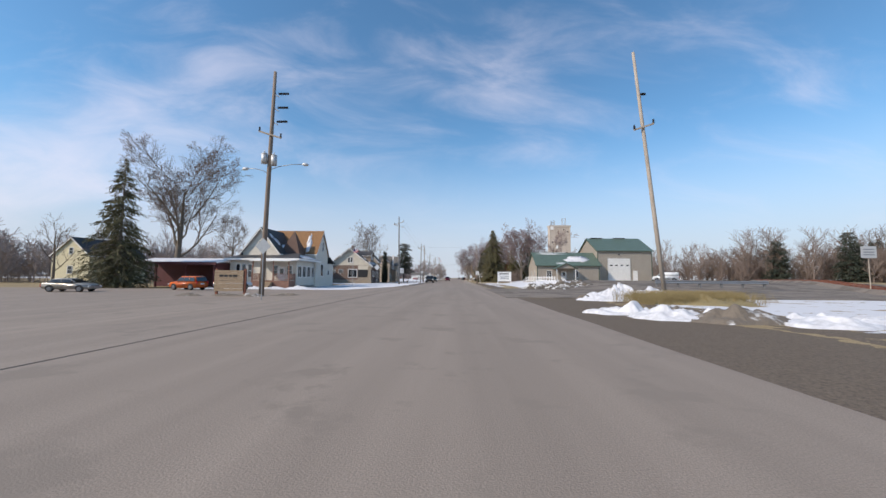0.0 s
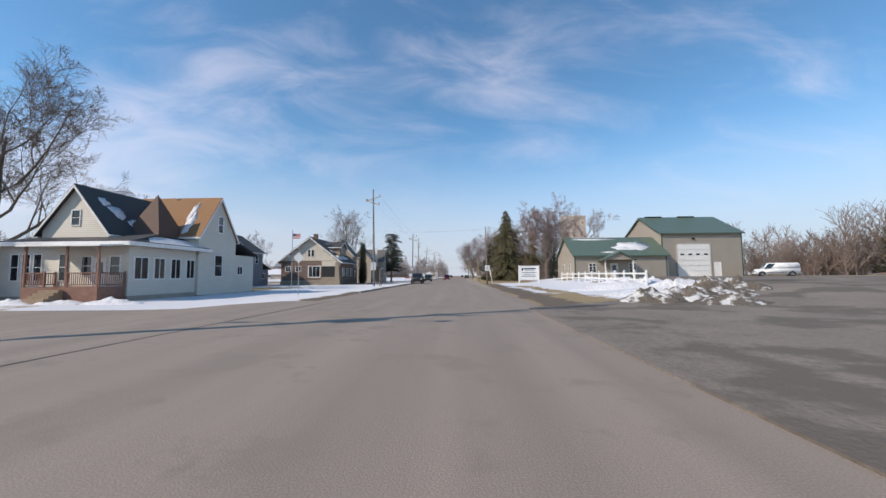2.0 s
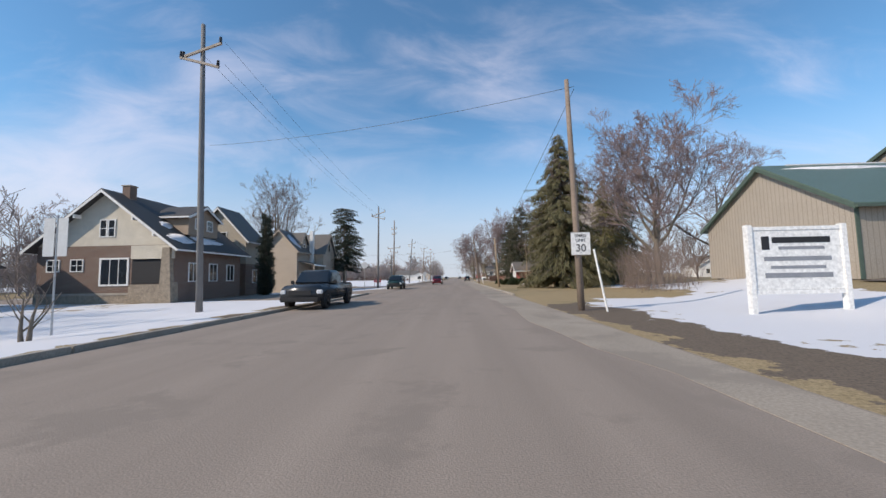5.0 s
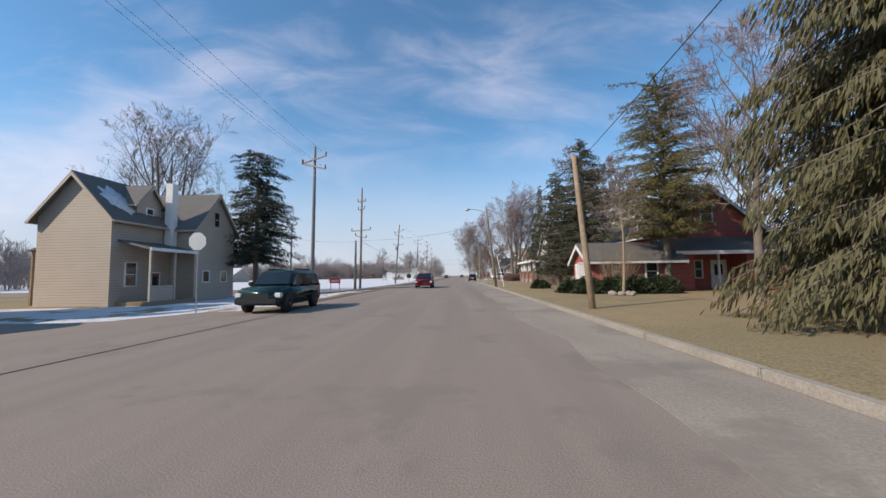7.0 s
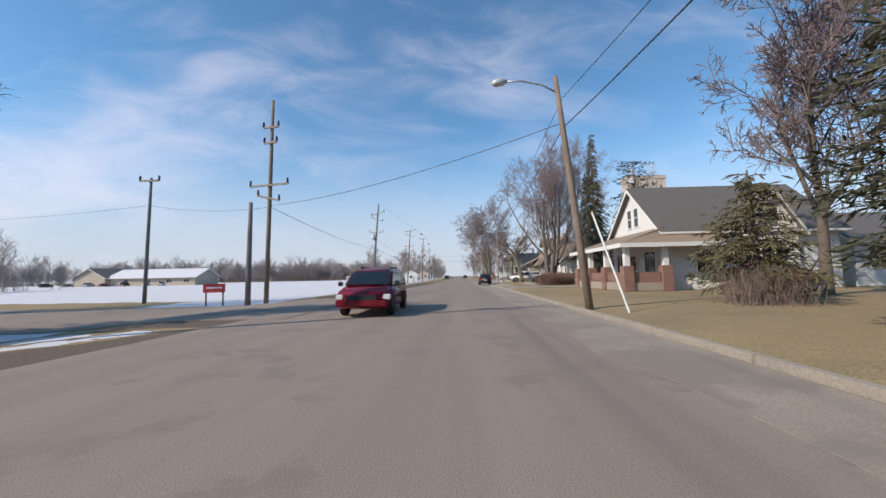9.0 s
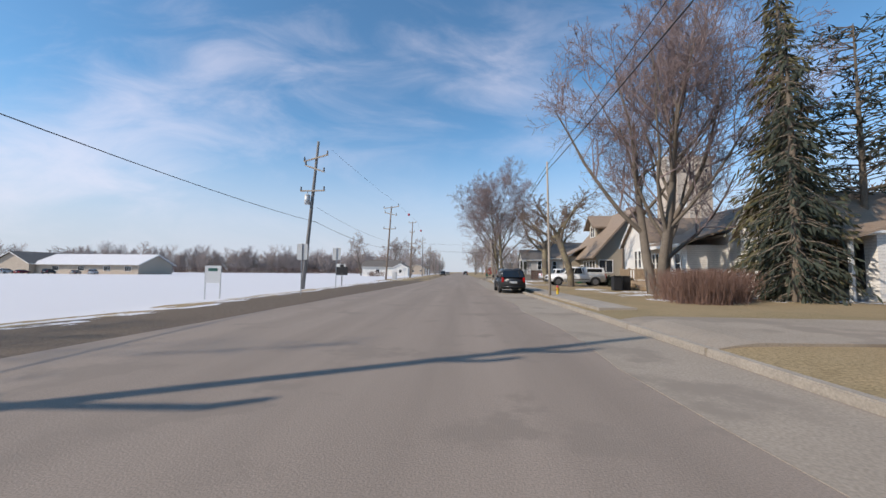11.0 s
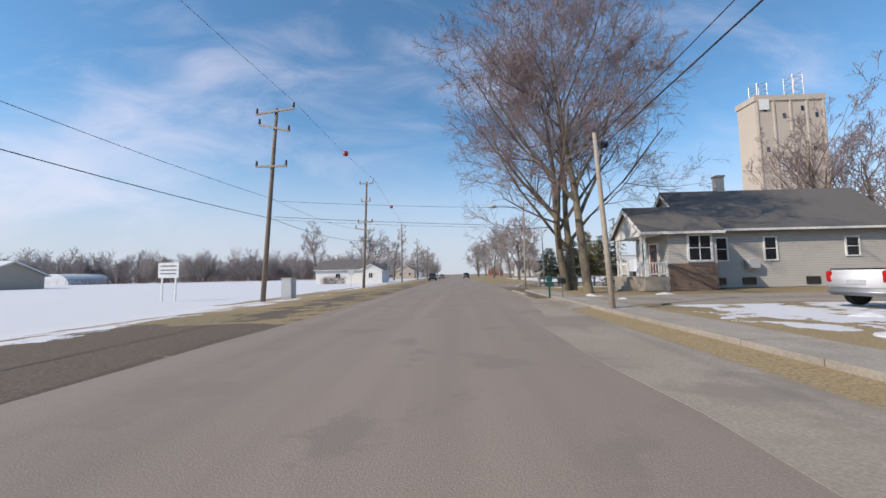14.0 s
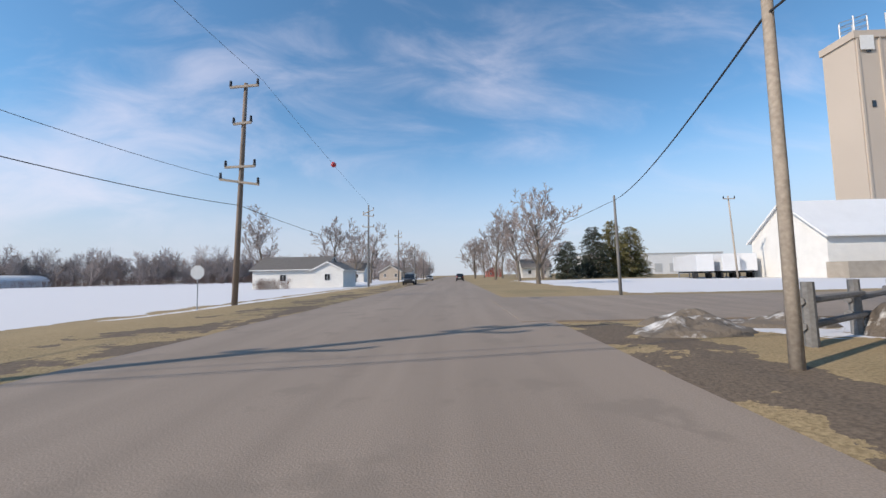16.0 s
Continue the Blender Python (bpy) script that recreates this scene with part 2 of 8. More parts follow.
M = dict(
    asphalt=material("asphalt", (0.282, 0.228, 0.185), rough=0.9, dark=0.72, scale=1.1, stretch=(1, 0.04, 1), fine=55, bump=0.25, second=(0.238, 0.194, 0.158), cover=0.58),
    apron=material("worn_concrete", (0.335, 0.282, 0.224), rough=0.9, dark=0.8, scale=0.5, fine=30, bump=0.2, second=(0.26, 0.218, 0.176), cover=0.54),
    gravel=material("gravel", (0.225, 0.185, 0.150), rough=0.95, dark=0.7, scale=0.4, fine=14, bump=0.5, dist=0.05, second=(0.135, 0.11, 0.088), cover=0.52),
    concrete=material("concrete", (0.36, 0.315, 0.26), rough=0.9, dark=0.7, scale=1.2, fine=30),
    crack=material("tar_seam", (0.045, 0.042, 0.04), rough=0.7, scale=2, fine=20),
    snow=material("snow", (0.67, 0.665, 0.68), rough=0.75, dark=0.96, scale=0.5, fine=5, bump=0.35, dist=0.08, spec=0.3),
    dirtysnow=material("dirty_snow", (0.62, 0.61, 0.60), rough=0.8, dark=0.85, scale=1.0, fine=7, bump=0.6, dist=0.1, second=(0.17, 0.14, 0.11), cover=0.44),
    soilsnow=material("soil_and_snow", (0.14, 0.115, 0.092), rough=0.9, dark=0.7, scale=1.6, fine=7, bump=0.8, dist=0.12, second=(0.6, 0.59, 0.57), cover=0.55),
    dirt=material("dirt", (0.10, 0.083, 0.068), rough=0.95, scale=1.2, fine=9, bump=0.8, dist=0.08),
    drygrass=material("dry_grass", (0.30, 0.235, 0.115), rough=0.95, scale=1, fine=16, bump=0.5, dist=0.05),
    pole=material("weathered_pole_wood", (0.24, 0.185, 0.145), rough=0.85, scale=1.2, fine=16, dark=0.7),
    palepole=material("silvered_pole_wood", (0.40, 0.34, 0.28), rough=0.85, scale=1.0, fine=16, dark=0.75),
    greypole=material("grey_pole_wood", (0.19, 0.185, 0.18), rough=0.85, scale=1.0, fine=16, dark=0.75),
    steel=material("galvanised_steel", (0.42, 0.43, 0.44), rough=0.45, metal=0.7, scale=3, dark=0.9, bump=0),
    insulator=material("dark_insulator", (0.03, 0.03, 0.035), rough=0.3, scale=5, bump=0),
    wire=material("wire_black", (0.03, 0.03, 0.032), rough=0.6, bump=0, scale=1),
    bark=material("grey_bark", (0.175, 0.145, 0.115), rough=0.95, scale=2, fine=14, bump=0.7, dist=0.05, dark=0.65),
    mossbark=material("mossy_bark", (0.23, 0.195, 0.125), rough=0.95, scale=2.2, fine=16, bump=0.9, dist=0.06, dark=0.45, second=(0.15, 0.122, 0.095), cover=0.5, stretch=(1, 1, 0.3)),
    twig=material("twigs", (0.215, 0.165, 0.14), rough=0.95, scale=1, fine=6, bump=0),
    mauve=material("budding_twigs", (0.27, 0.205, 0.20), rough=0.95, scale=1, fine=6, bump=0),
    # paler than the near twigs: distance haze is mixed into this colour
    woods=material("hazed_far_woods", (0.36, 0.305, 0.285), rough=1, scale=0.15, fine=2, bump=0),
    brush=material("red_brown_brush", (0.19, 0.115, 0.09), rough=1, scale=0.4, fine=5, bump=0),
    spruce=material("spruce_needles", (0.12, 0.108, 0.05), rough=0.8, scale=0.8, fine=7, bump=0, dark=0.5),
    bluespruce=material("blue_spruce_needles", (0.066, 0.070, 0.040), rough=0.8, scale=0.8, fine=7, bump=0, dark=0.5),
    pine=material("pine_needles", (0.155, 0.135, 0.05), rough=0.85, scale=0.7, fine=7, bump=0, dark=0.55),
    darkpine=material("dark_pine_needles", (0.042, 0.052, 0.036), rough=0.8, scale=0.8, fine=7, bump=0, dark=0.5),
    juniper=material("juniper_needles", (0.05, 0.066, 0.03), rough=0.85, scale=0.8, fine=8, bump=0, dark=0.5),
    white=material("white_paint", (0.78, 0.77, 0.74), rough=0.55, scale=1.5, fine=10, dark=0.93, bump=0.05),
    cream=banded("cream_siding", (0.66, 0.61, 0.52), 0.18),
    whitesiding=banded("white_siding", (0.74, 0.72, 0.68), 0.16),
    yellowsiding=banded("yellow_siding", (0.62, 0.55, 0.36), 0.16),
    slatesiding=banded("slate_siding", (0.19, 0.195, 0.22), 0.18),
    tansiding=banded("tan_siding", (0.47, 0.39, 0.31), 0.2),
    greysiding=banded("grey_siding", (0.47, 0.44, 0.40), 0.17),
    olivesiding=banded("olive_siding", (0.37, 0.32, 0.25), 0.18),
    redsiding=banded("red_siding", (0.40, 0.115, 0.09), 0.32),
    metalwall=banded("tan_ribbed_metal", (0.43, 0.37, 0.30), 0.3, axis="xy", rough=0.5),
    stucco=material("stucco", (0.60, 0.54, 0.44), rough=0.9, scale=1, fine=14),
    brick=brick("brown_brick", (0.17, 0.085, 0.06), (0.27, 0.24, 0.2)),
    redbrick=brick("red_brick", (0.27, 0.10, 0.065), (0.33, 0.28, 0.24)),
    stone=material("field_stone", (0.31, 0.255, 0.195), rough=0.95, scale=3.2, fine=9, dark=0.45, bump=0.9, dist=0.08),
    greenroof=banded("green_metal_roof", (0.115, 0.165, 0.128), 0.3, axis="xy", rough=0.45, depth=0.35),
    greentrim=material("green_trim", (0.08, 0.115, 0.09), rough=0.5),
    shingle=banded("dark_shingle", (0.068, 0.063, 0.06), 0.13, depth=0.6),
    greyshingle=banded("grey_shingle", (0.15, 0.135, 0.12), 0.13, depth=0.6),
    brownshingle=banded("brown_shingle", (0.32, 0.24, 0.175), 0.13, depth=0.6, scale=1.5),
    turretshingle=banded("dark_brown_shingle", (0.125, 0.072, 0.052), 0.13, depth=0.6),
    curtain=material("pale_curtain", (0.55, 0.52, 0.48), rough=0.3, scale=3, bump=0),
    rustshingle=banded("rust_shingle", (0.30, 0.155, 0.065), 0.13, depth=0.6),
    glass=glass_pane("window_glass"),
    bluegl=glass_pane("vehicle_glass", (0.012, 0.014, 0.016)),
    redwood=material("red_stained_wood", (0.21, 0.075, 0.045), rough=0.75, scale=2, fine=16, dark=0.7),
    fadedwood=material("faded_brown_wood", (0.235, 0.125, 0.09), rough=0.8, scale=2, fine=16, dark=0.65),
    markred=material("red_marker_shell", (0.5, 0.03, 0.035), rough=0.45, bump=0),
    board=material("weathered_boards", (0.32, 0.235, 0.155), rough=0.85, scale=2, fine=12, dark=0.7),
    silo=material("elevator_concrete", (0.54, 0.46, 0.385), rough=0.9, scale=0.06, fine=9, dark=0.85, bump=0.1),
    tyre=material("tyre_rubber", (0.025, 0.025, 0.026), rough=0.85, scale=8, bump=0.1),
    rim=material("alloy_rim", (0.3, 0.3, 0.31), rough=0.4, metal=0.8, scale=6, bump=0),
    black=material("black_plastic", (0.02, 0.02, 0.022), rough=0.6, scale=6, bump=0),
    lamp=material("headlamp_lens", (0.7, 0.72, 0.74), rough=0.12, scale=8, bump=0, spec=0.8),
    tail=material("tail_lamp_red", (0.45, 0.012, 0.012), rough=0.2, scale=8, bump=0),
    orange=material("orange_car_paint", (0.60, 0.13, 0.03), rough=0.25, fine=1.2, scale=1, bump=0, dark=0.9),
    greycar=material("grey_car_paint", (0.36, 0.34, 0.31), rough=0.28, fine=1.2, metal=0.4, scale=1, bump=0, dark=0.92),
    silver=material("silver_car_paint", (0.55, 0.56, 0.57), rough=0.28, fine=1.2, metal=0.4, scale=1, bump=0, dark=0.93),
    darkcar=material("charcoal_car_paint", (0.055, 0.058, 0.062), rough=0.25, fine=1.2, metal=0.3, scale=1, bump=0, dark=0.9),
    greencar=material("dark_green_car_paint", (0.02, 0.055, 0.05), rough=0.22, fine=1.2, metal=0.3, scale=1, bump=0, dark=0.9),
    redcar=material("maroon_car_paint", (0.22, 0.015, 0.028), rough=0.22, fine=1.2, metal=0.3, scale=1, bump=0, dark=0.9),
    whitecar=material("white_car_paint", (0.74, 0.75, 0.76), rough=0.28, fine=1.2, scale=1, bump=0, dark=0.94),
    yellowpaint=material("yellow_enamel", (0.62, 0.42, 0.03), rough=0.5, bump=0),
    signred=material("red_sign_paint", (0.42, 0.045, 0.05), rough=0.5, bump=0),
    signgrey=material("sign_back_aluminium", (0.56, 0.57, 0.57), rough=0.5, metal=0.3, scale=2, bump=0, dark=0.9),
    ink=material("black_ink", (0.02, 0.02, 0.022), rough=0.6, bump=0),
    grime=material("grey_ink", (0.25, 0.26, 0.28), rough=0.6, bump=0),
    bluefl=material("blue_cloth", (0.03, 0.05, 0.19), rough=0.9, bump=0),
    redfl=material("red_cloth", (0.45, 0.04, 0.05), rough=0.9, bump=0),
    greenplastic=material("green_plastic", (0.02, 0.24, 0.12), rough=0.45, bump=0, scale=2),
    darkgreen=material("dark_green_paint", (0.02, 0.09, 0.075), rough=0.45, bump=0, scale=2),
    trailer=material("trailer_white", (0.72, 0.73, 0.74), rough=0.4, scale=0.5, dark=0.92, bump=0),
    maroon=material("maroon_steel", (0.10, 0.028, 0.03), rough=0.6, scale=1),
)


# ------------------------------------------------------------ mesh helpers
def box(bm, x0, x1, y0, y1, z0, z1, m=None):
    v = [bm.verts.new(Vector(p) if m is None else m @ Vector(p)) for p in ((x0, y0, z0), (x1, y0, z0), (x1, y1, z0), (x0, y1, z0), (x0, y0, z1), (x1, y0, z1), (x1, y1, z1), (x0, y1, z1))]
    for f in ((0, 3, 2, 1), (4, 5, 6, 7), (0, 1, 5, 4), (1, 2, 6, 5), (2, 3, 7, 6), (3, 0, 4, 7)):
        bm.faces.new([v[i] for i in f])
    return v


def prism(bm, pts, a0, a1, axis):
    """Extrude a polygon of two coordinates along 'x' (points y, z), 'y' (points x, z) or 'z' (points x, y)."""
    def at(p, a):
        return (a, p[0], p[1]) if axis == "x" else (p[0], a, p[1]) if axis == "y" else (p[0], p[1], a)
    lo, hi = [bm.verts.new(at(p, a0)) for p in pts], [bm.verts.new(at(p, a1)) for p in pts]
    bm.faces.new(lo)
    bm.faces.new(hi[::-1])
    k = len(pts)
    for i in range(k):
        bm.faces.new((lo[i], hi[i], hi[(i + 1) % k], lo[(i + 1) % k]))
    return lo, hi


def tube(bm, pts, radii, sides=8, cap=True):
    rings = []
    for i, p in enumerate(pts):
        a, b = Vector(pts[max(i - 1, 0)]), Vector(pts[min(i + 1, len(pts) - 1)])
        d = (b - a).normalized()
        u = d.orthogonal().normalized()
        w = d.cross(u)
        r = radii[i] if isinstance(radii, (list, tuple)) else radii
        rings.append([bm.verts.new(Vector(p) + r * (math.cos(2 * math.pi * k / sides) * u + math.sin(2 * math.pi * k / sides) * w)) for k in range(sides)])
    for r0, r1 in zip(rings, rings[1:]):
        for k in range(sides):
            bm.faces.new((r0[k], r0[(k + 1) % sides], r1[(k + 1) % sides], r1[k]))
    if cap:
        bm.faces.new(rings[0][::-1])
        bm.faces.new(rings[-1])


def mesh_of(bm, name, mat, smooth=False, bevel=0.0):
    bmesh.ops.recalc_face_normals(bm, faces=bm.faces)
    if bevel:
        bmesh.ops.bevel(bm, geom=bm.edges[:], offset=bevel, segments=3 if bevel > 0.06 else 2, affect="EDGES", clamp_overlap=True)
    me = bpy.data.meshes.new(name)
    bm.to_mesh(me)
    bm.free()
    me.materials.append(mat)
    if smooth:
        for p in me.polygons:
            p.use_smooth = True
    return me


def part(name, bm, mat, parent=None, label="", smooth=False, bevel=0.0):
    ob = new(name, mesh_of(bm, name, mat, smooth, bevel))
    if parent is not None:
        ob.parent = parent
    return tagged(ob, label)


def thing(name, label, category, x=0.0, y=0.0, z=0.0, rz=0.0, group="", kind=""):
    e = new(name)
    e.empty_display_size = 0.2
    e.matrix_world = pose(x, y, z, 0, 0, rz)
    return tagged(e, label, category, group, kind)


def smooth(a, b, v):
    k = max(0.0, min(1.0, (v - a) / (b - a)))
    return k * k * (3 - 2 * k)


def gh(x, y):
    """Height of the ground."""
    h = 1.0 * smooth(10, 24, x) * smooth(38, 66, y) * (1 - smooth(104, 122, y))
    h -= 0.45 * smooth(-9.5, -17, x)
    h += 0.12 * smooth(4.3, 5.2, x) * smooth(99, 106, y) * (1 - smooth(248, 251.5, y))
    return h


# ------------------------------------------------------------ ground
def ground_material():
    """Winter ground: dry grass, with snow and bare dirt lying in ragged areas."""
    m = bpy.data.materials.new("winter_ground")
    m.use_nodes = True
    n, l = m.node_tree.nodes, m.node_tree.links
    b = n["Principled BSDF"]
    b.inputs["Roughness"].default_value = 0.95
    b.inputs["Specular IOR Level"].default_value = 0.2
    geo = n.new("ShaderNodeNewGeometry")

    def noise_at(scale, detail=6, rough=0.6):
        t = n.new("ShaderNodeTexNoise")
        t.inputs["Scale"].default_value, t.inputs["Detail"].default_value, t.inputs["Roughness"].default_value = scale, detail, rough
        l.new(geo.outputs["Position"], t.inputs["Vector"])
        return t

    def maths(op, a, c, third=None):
        k = n.new("ShaderNodeMath")
        k.operation = op
        for i, v in enumerate((a, c, third)):
            if v is None:
                continue
            if isinstance(v, (int, float)):
                k.inputs[i].default_value = v
            else:
                l.new(v, k.inputs[i])
        return k.outputs[0]

    wob = noise_at(0.35, 7, 0.62)
    off = n.new("ShaderNodeVectorMath")
    off.operation = "SUBTRACT"
    off.inputs[1].default_value = (0.5, 0.5, 0.5)
    l.new(wob.outputs["Color"], off.inputs[0])
    sc = n.new("ShaderNodeVectorMath")
    sc.operation = "SCALE"
    sc.inputs["Scale"].default_value = 5.0
    l.new(off.outputs["Vector"], sc.inputs[0])
    moved = n.new("ShaderNodeVectorMath")
    l.new(geo.outputs["Position"], moved.inputs[0])
    l.new(sc.outputs["Vector"], moved.inputs[1])
    sep = n.new("ShaderNodeSeparateXYZ")
    l.new(moved.outputs["Vector"], sep.inputs["Vector"])

    def zone(x0, x1, y0, y1, full=1.0, soft=0.35):
        out = None
        for axis, lo, hi in (("X", x0, x1), ("Y", y0, y1)):
            for a, c in ((lo, lo + soft), (hi, hi - soft)):
                r = n.new("ShaderNodeMapRange")
                r.inputs["From Min"].default_value, r.inputs["From Max"].default_value = a, c
                l.new(sep.outputs[axis], r.inputs["Value"])
                out = r.outputs["Result"] if out is None else maths("MULTIPLY", out, r.outputs["Result"])
        return maths("MULTIPLY", out, full)

    def union(zones):
        out = None
        for z in zones:
            v = zone(*z)
            out = v if out is None else maths("MAXIMUM", out, v)
        return out

    snow_full = union([(-27, -9.2, 50, 118, 0.97), (-400, -14.5, 172, 240, 1.0), (-400, -17.0, 238, 600, 1.0), (9.6, 17.5, 51, 84, 0.95), (7.4, 17.5, 82, 101, 0.93), (16, 40, 80, 93, 0.95), (13, 70, 266, 320, 0.98), (-24, -14, 136, 172, 0.75), (-16, -12.5, 258, 320, 0.6)])
    snow_part = union([(11, 60, 6, 31, 0.62), (-40, -16, 34, 60, 0.6), (7.2, 17, 222, 233, 0.56), (8, 20, 246, 252, 0.6), (-13.5, -9.5, 118, 150, 0.55), (14, 44, 100, 125, 0.6), (-16, -10.5, 176, 245, 0.5), (9, 26, 186, 200, 0.46), (6.3, 8.0, 60, 98, 0.62), (8.0, 9.8, 56, 98, 0.36), (-60, -20, 95, 135, 0.6), (-25, -10.5, 124, 148, 0.58)])
    patch = noise_at(0.45, 8, 0.68)
    hit = maths("ADD", maths("MULTIPLY", maths("SUBTRACT", patch.outputs["Fac"], 0.5), 1.6), 0.5)
    part_on = maths("LESS_THAN", hit, snow_part)
    full_on = maths("LESS_THAN", maths("ADD", maths("MULTIPLY", maths("SUBTRACT", patch.outputs["Fac"], 0.5), 1.0), 0.5), snow_full)
    snow_on = maths("MAXIMUM", part_on, full_on)
    dirt_zone = union([(-11.8, -5.0, 150, 226, 0.85), (-9.0, -5.0, 226, 600, 0.5), (4.0, 6.9, 42, 98, 0.95), (3.8, 6.0, 230, 252, 0.6), (-9.4, -7.2, 42, 150, 0.7), (2.0, 9.0, -40, 34, 0.99), (9.0, 60, -40, 30, 0.55)])
    dirt_on = maths("LESS_THAN", hit, dirt_zone)

    fine, mid, big = noise_at(22, 4), noise_at(2.2, 6, 0.7), noise_at(0.12, 4)
    grass = n.new("ShaderNodeMix")
    grass.data_type = "RGBA"
    grass.inputs["A"].default_value, grass.inputs["B"].default_value = (0.265, 0.195, 0.105, 1), (0.395, 0.30, 0.175, 1)
    l.new(mid.outputs["Fac"], grass.inputs["Factor"])
    green = n.new("ShaderNodeMix")
    green.data_type = "RGBA"
    green.inputs["B"].default_value = (0.215, 0.178, 0.10, 1)
    gr = n.new("ShaderNodeMapRange")
    gr.inputs["From Min"].default_value, gr.inputs["From Max"].default_value = 0.48, 0.6
    gr.inputs["To Max"].default_value = 0.5
    l.new(big.outputs["Fac"], gr.inputs["Value"])
    l.new(gr.outputs["Result"], green.inputs["Factor"])
    l.new(grass.outputs["Result"], green.inputs["A"])
    dirt = n.new("ShaderNodeMix")
    dirt.data_type = "RGBA"
    dirt.inputs["B"].default_value = (0.155, 0.12, 0.09, 1)
    l.new(dirt_on, dirt.inputs["Factor"])
    l.new(green.outputs["Result"], dirt.inputs["A"])
    grain = n.new("ShaderNodeMix")
    grain.data_type, grain.blend_type = "RGBA", "MULTIPLY"
    grain.inputs["Factor"].default_value = 1.0
    rr = n.new("ShaderNodeMapRange")
    rr.inputs["From Min"].default_value, rr.inputs["From Max"].default_value = 0.3, 0.7
    rr.inputs["To Min"].default_value, rr.inputs["To Max"].default_value = 0.65, 1.3
    l.new(fine.outputs["Fac"], rr.inputs["Value"])
    l.new(dirt.outputs["Result"], grain.inputs["A"])
    l.new(rr.outputs["Result"], grain.inputs["B"])
    fin = n.new("ShaderNodeMix")
    fin.data_type = "RGBA"
    fin.inputs["B"].default_value = (0.66, 0.655, 0.67, 1)
    l.new(snow_on, fin.inputs["Factor"])
    l.new(grain.outputs["Result"], fin.inputs["A"])
    l.new(fin.outputs["Result"], b.inputs["Base Color"])
    bp = n.new("ShaderNodeBump")
    bp.inputs["Strength"].default_value, bp.inputs["Distance"].default_value = 0.5, 0.06
    h = maths("ADD", maths("MULTIPLY", fine.outputs["Fac"], 0.6), maths("MULTIPLY", snow_on, 1.5))
    l.new(h, bp.inputs["Height"])
    l.new(bp.outputs["Normal"], b.inputs["Normal"])
    return m


def axis_steps(lo, hi, near_lo, near_hi, fine, coarse):
    a = list(np.arange(near_lo, near_hi, fine))
    left, right = [], []
    p, s = near_lo, fine
    while p > lo:
        s = min(s * 1.5, coarse)
        p -= s
        left.append(max(p, lo))
    p, s = near_hi, fine
    while p < hi:
        right.append(min(p, hi))
        s = min(s * 1.5, coarse)
        p += s
    return left[::-1] + a + right + [hi]


def build_ground():
    xs, ys = axis_steps(-1500, 1500, -30, 40, 1.0, 300), axis_steps(-300, 2500, 0, 270, 2.0, 300)
    xs = sorted(set(round(float(v), 3) for v in xs))
    ys = sorted(set(round(float(v), 3) for v in ys))
    verts = [(x, y, gh(x, y) + 0.025 * noise.noise((x * 0.3, y * 0.3, 0)) * smooth(5.5, 8, abs(x + 1.5)) - 0.03) for y in ys for x in xs]
    w = len(xs)
    faces = [(j * w + i, j * w + i + 1, (j + 1) * w + i + 1, (j + 1) * w + i) for j in range(len(ys) - 1) for i in range(w - 1)]
    me = bpy.data.meshes.new("ground")
    me.from_pydata(verts, [], faces)
    me.materials.append(ground_material())
    for p in me.polygons:
        p.use_smooth = True
    tagged(new("ground", me), "winter lawns and fields with patches of snow", "ground", kind="structure")


build_ground()


def ribbon(name, label, left, right, z, mat, category="road", flat=True):
    """A paved sheet between two lines of points (x, y), both running the same way; thick at its edges."""
    bm = bmesh.new()
    n = 1 if flat else 40
    rows = []
    for a, b in zip(left, right):
        row = []
        for k in range(-1, n + 2):
            f = min(max(k, 0), n) / n
            x, y = a[0] + (b[0] - a[0]) * f, a[1] + (b[1] - a[1]) * f
            row.append(bm.verts.new((x, y, (0 if flat else gh(x, y)) + z - (0.2 if k < 0 or k > n else 0))))
        rows.append(row)
    if not flat:
        rows.insert(0, [bm.verts.new(v.co - Vector((0, 0, 0.2))) for v in rows[0]])
        rows.append([bm.verts.new(v.co - Vector((0, 0, 0.2))) for v in rows[-1]])
    for r0, r1 in zip(rows, rows[1:]):
        for k in range(n + 2):
            bm.faces.new((r0[k], r0[k + 1], r1[k + 1], r1[k]))
    return tagged(part(name, bm, mat), label, category, kind="structure")


def wavy(x, y0, y1, step, amp, seed):
    out, y = [], y0
    while y <= y1 + 1e-6:
        out.append((x(y) + amp * noise.noise((y * 0.35, seed, 0.3)) + amp * 0.5 * noise.noise((y * 1.3, seed, 7)), y))
        y += step
    return out


def left_edge(y):
    return -7.9 + 2.6 * smooth(150, 232, y)


def right_edge(y):
    return 3.95


RL, RR = wavy(left_edge, -60, 620, 2, 0.14, 1), wavy(right_edge, -60, 620, 2, 0.05, 2)
ribbon("road", "grey worn asphalt street", RL, RR, 0.0, M["asphalt"])
ribbon("pavement", "pale worn concrete parking strip along the street", wavy(lambda y: 3.88 - 1.78 * smooth(66, 96, y) + 1.7 * smooth(222, 238, y), 66, 240, 2, 0.4, 3), [(3.9, y) for y in np.arange(66, 240.1, 2)], 0.006, M["apron"], "pavement")
ribbon("road", "asphalt side street and station forecourt", [(-120, y) for y in range(-20, 47, 3)], [(-7.0, y + max(0, y - 40)) for y in range(-20, 47, 3)], 0.012, M["asphalt"], flat=False)
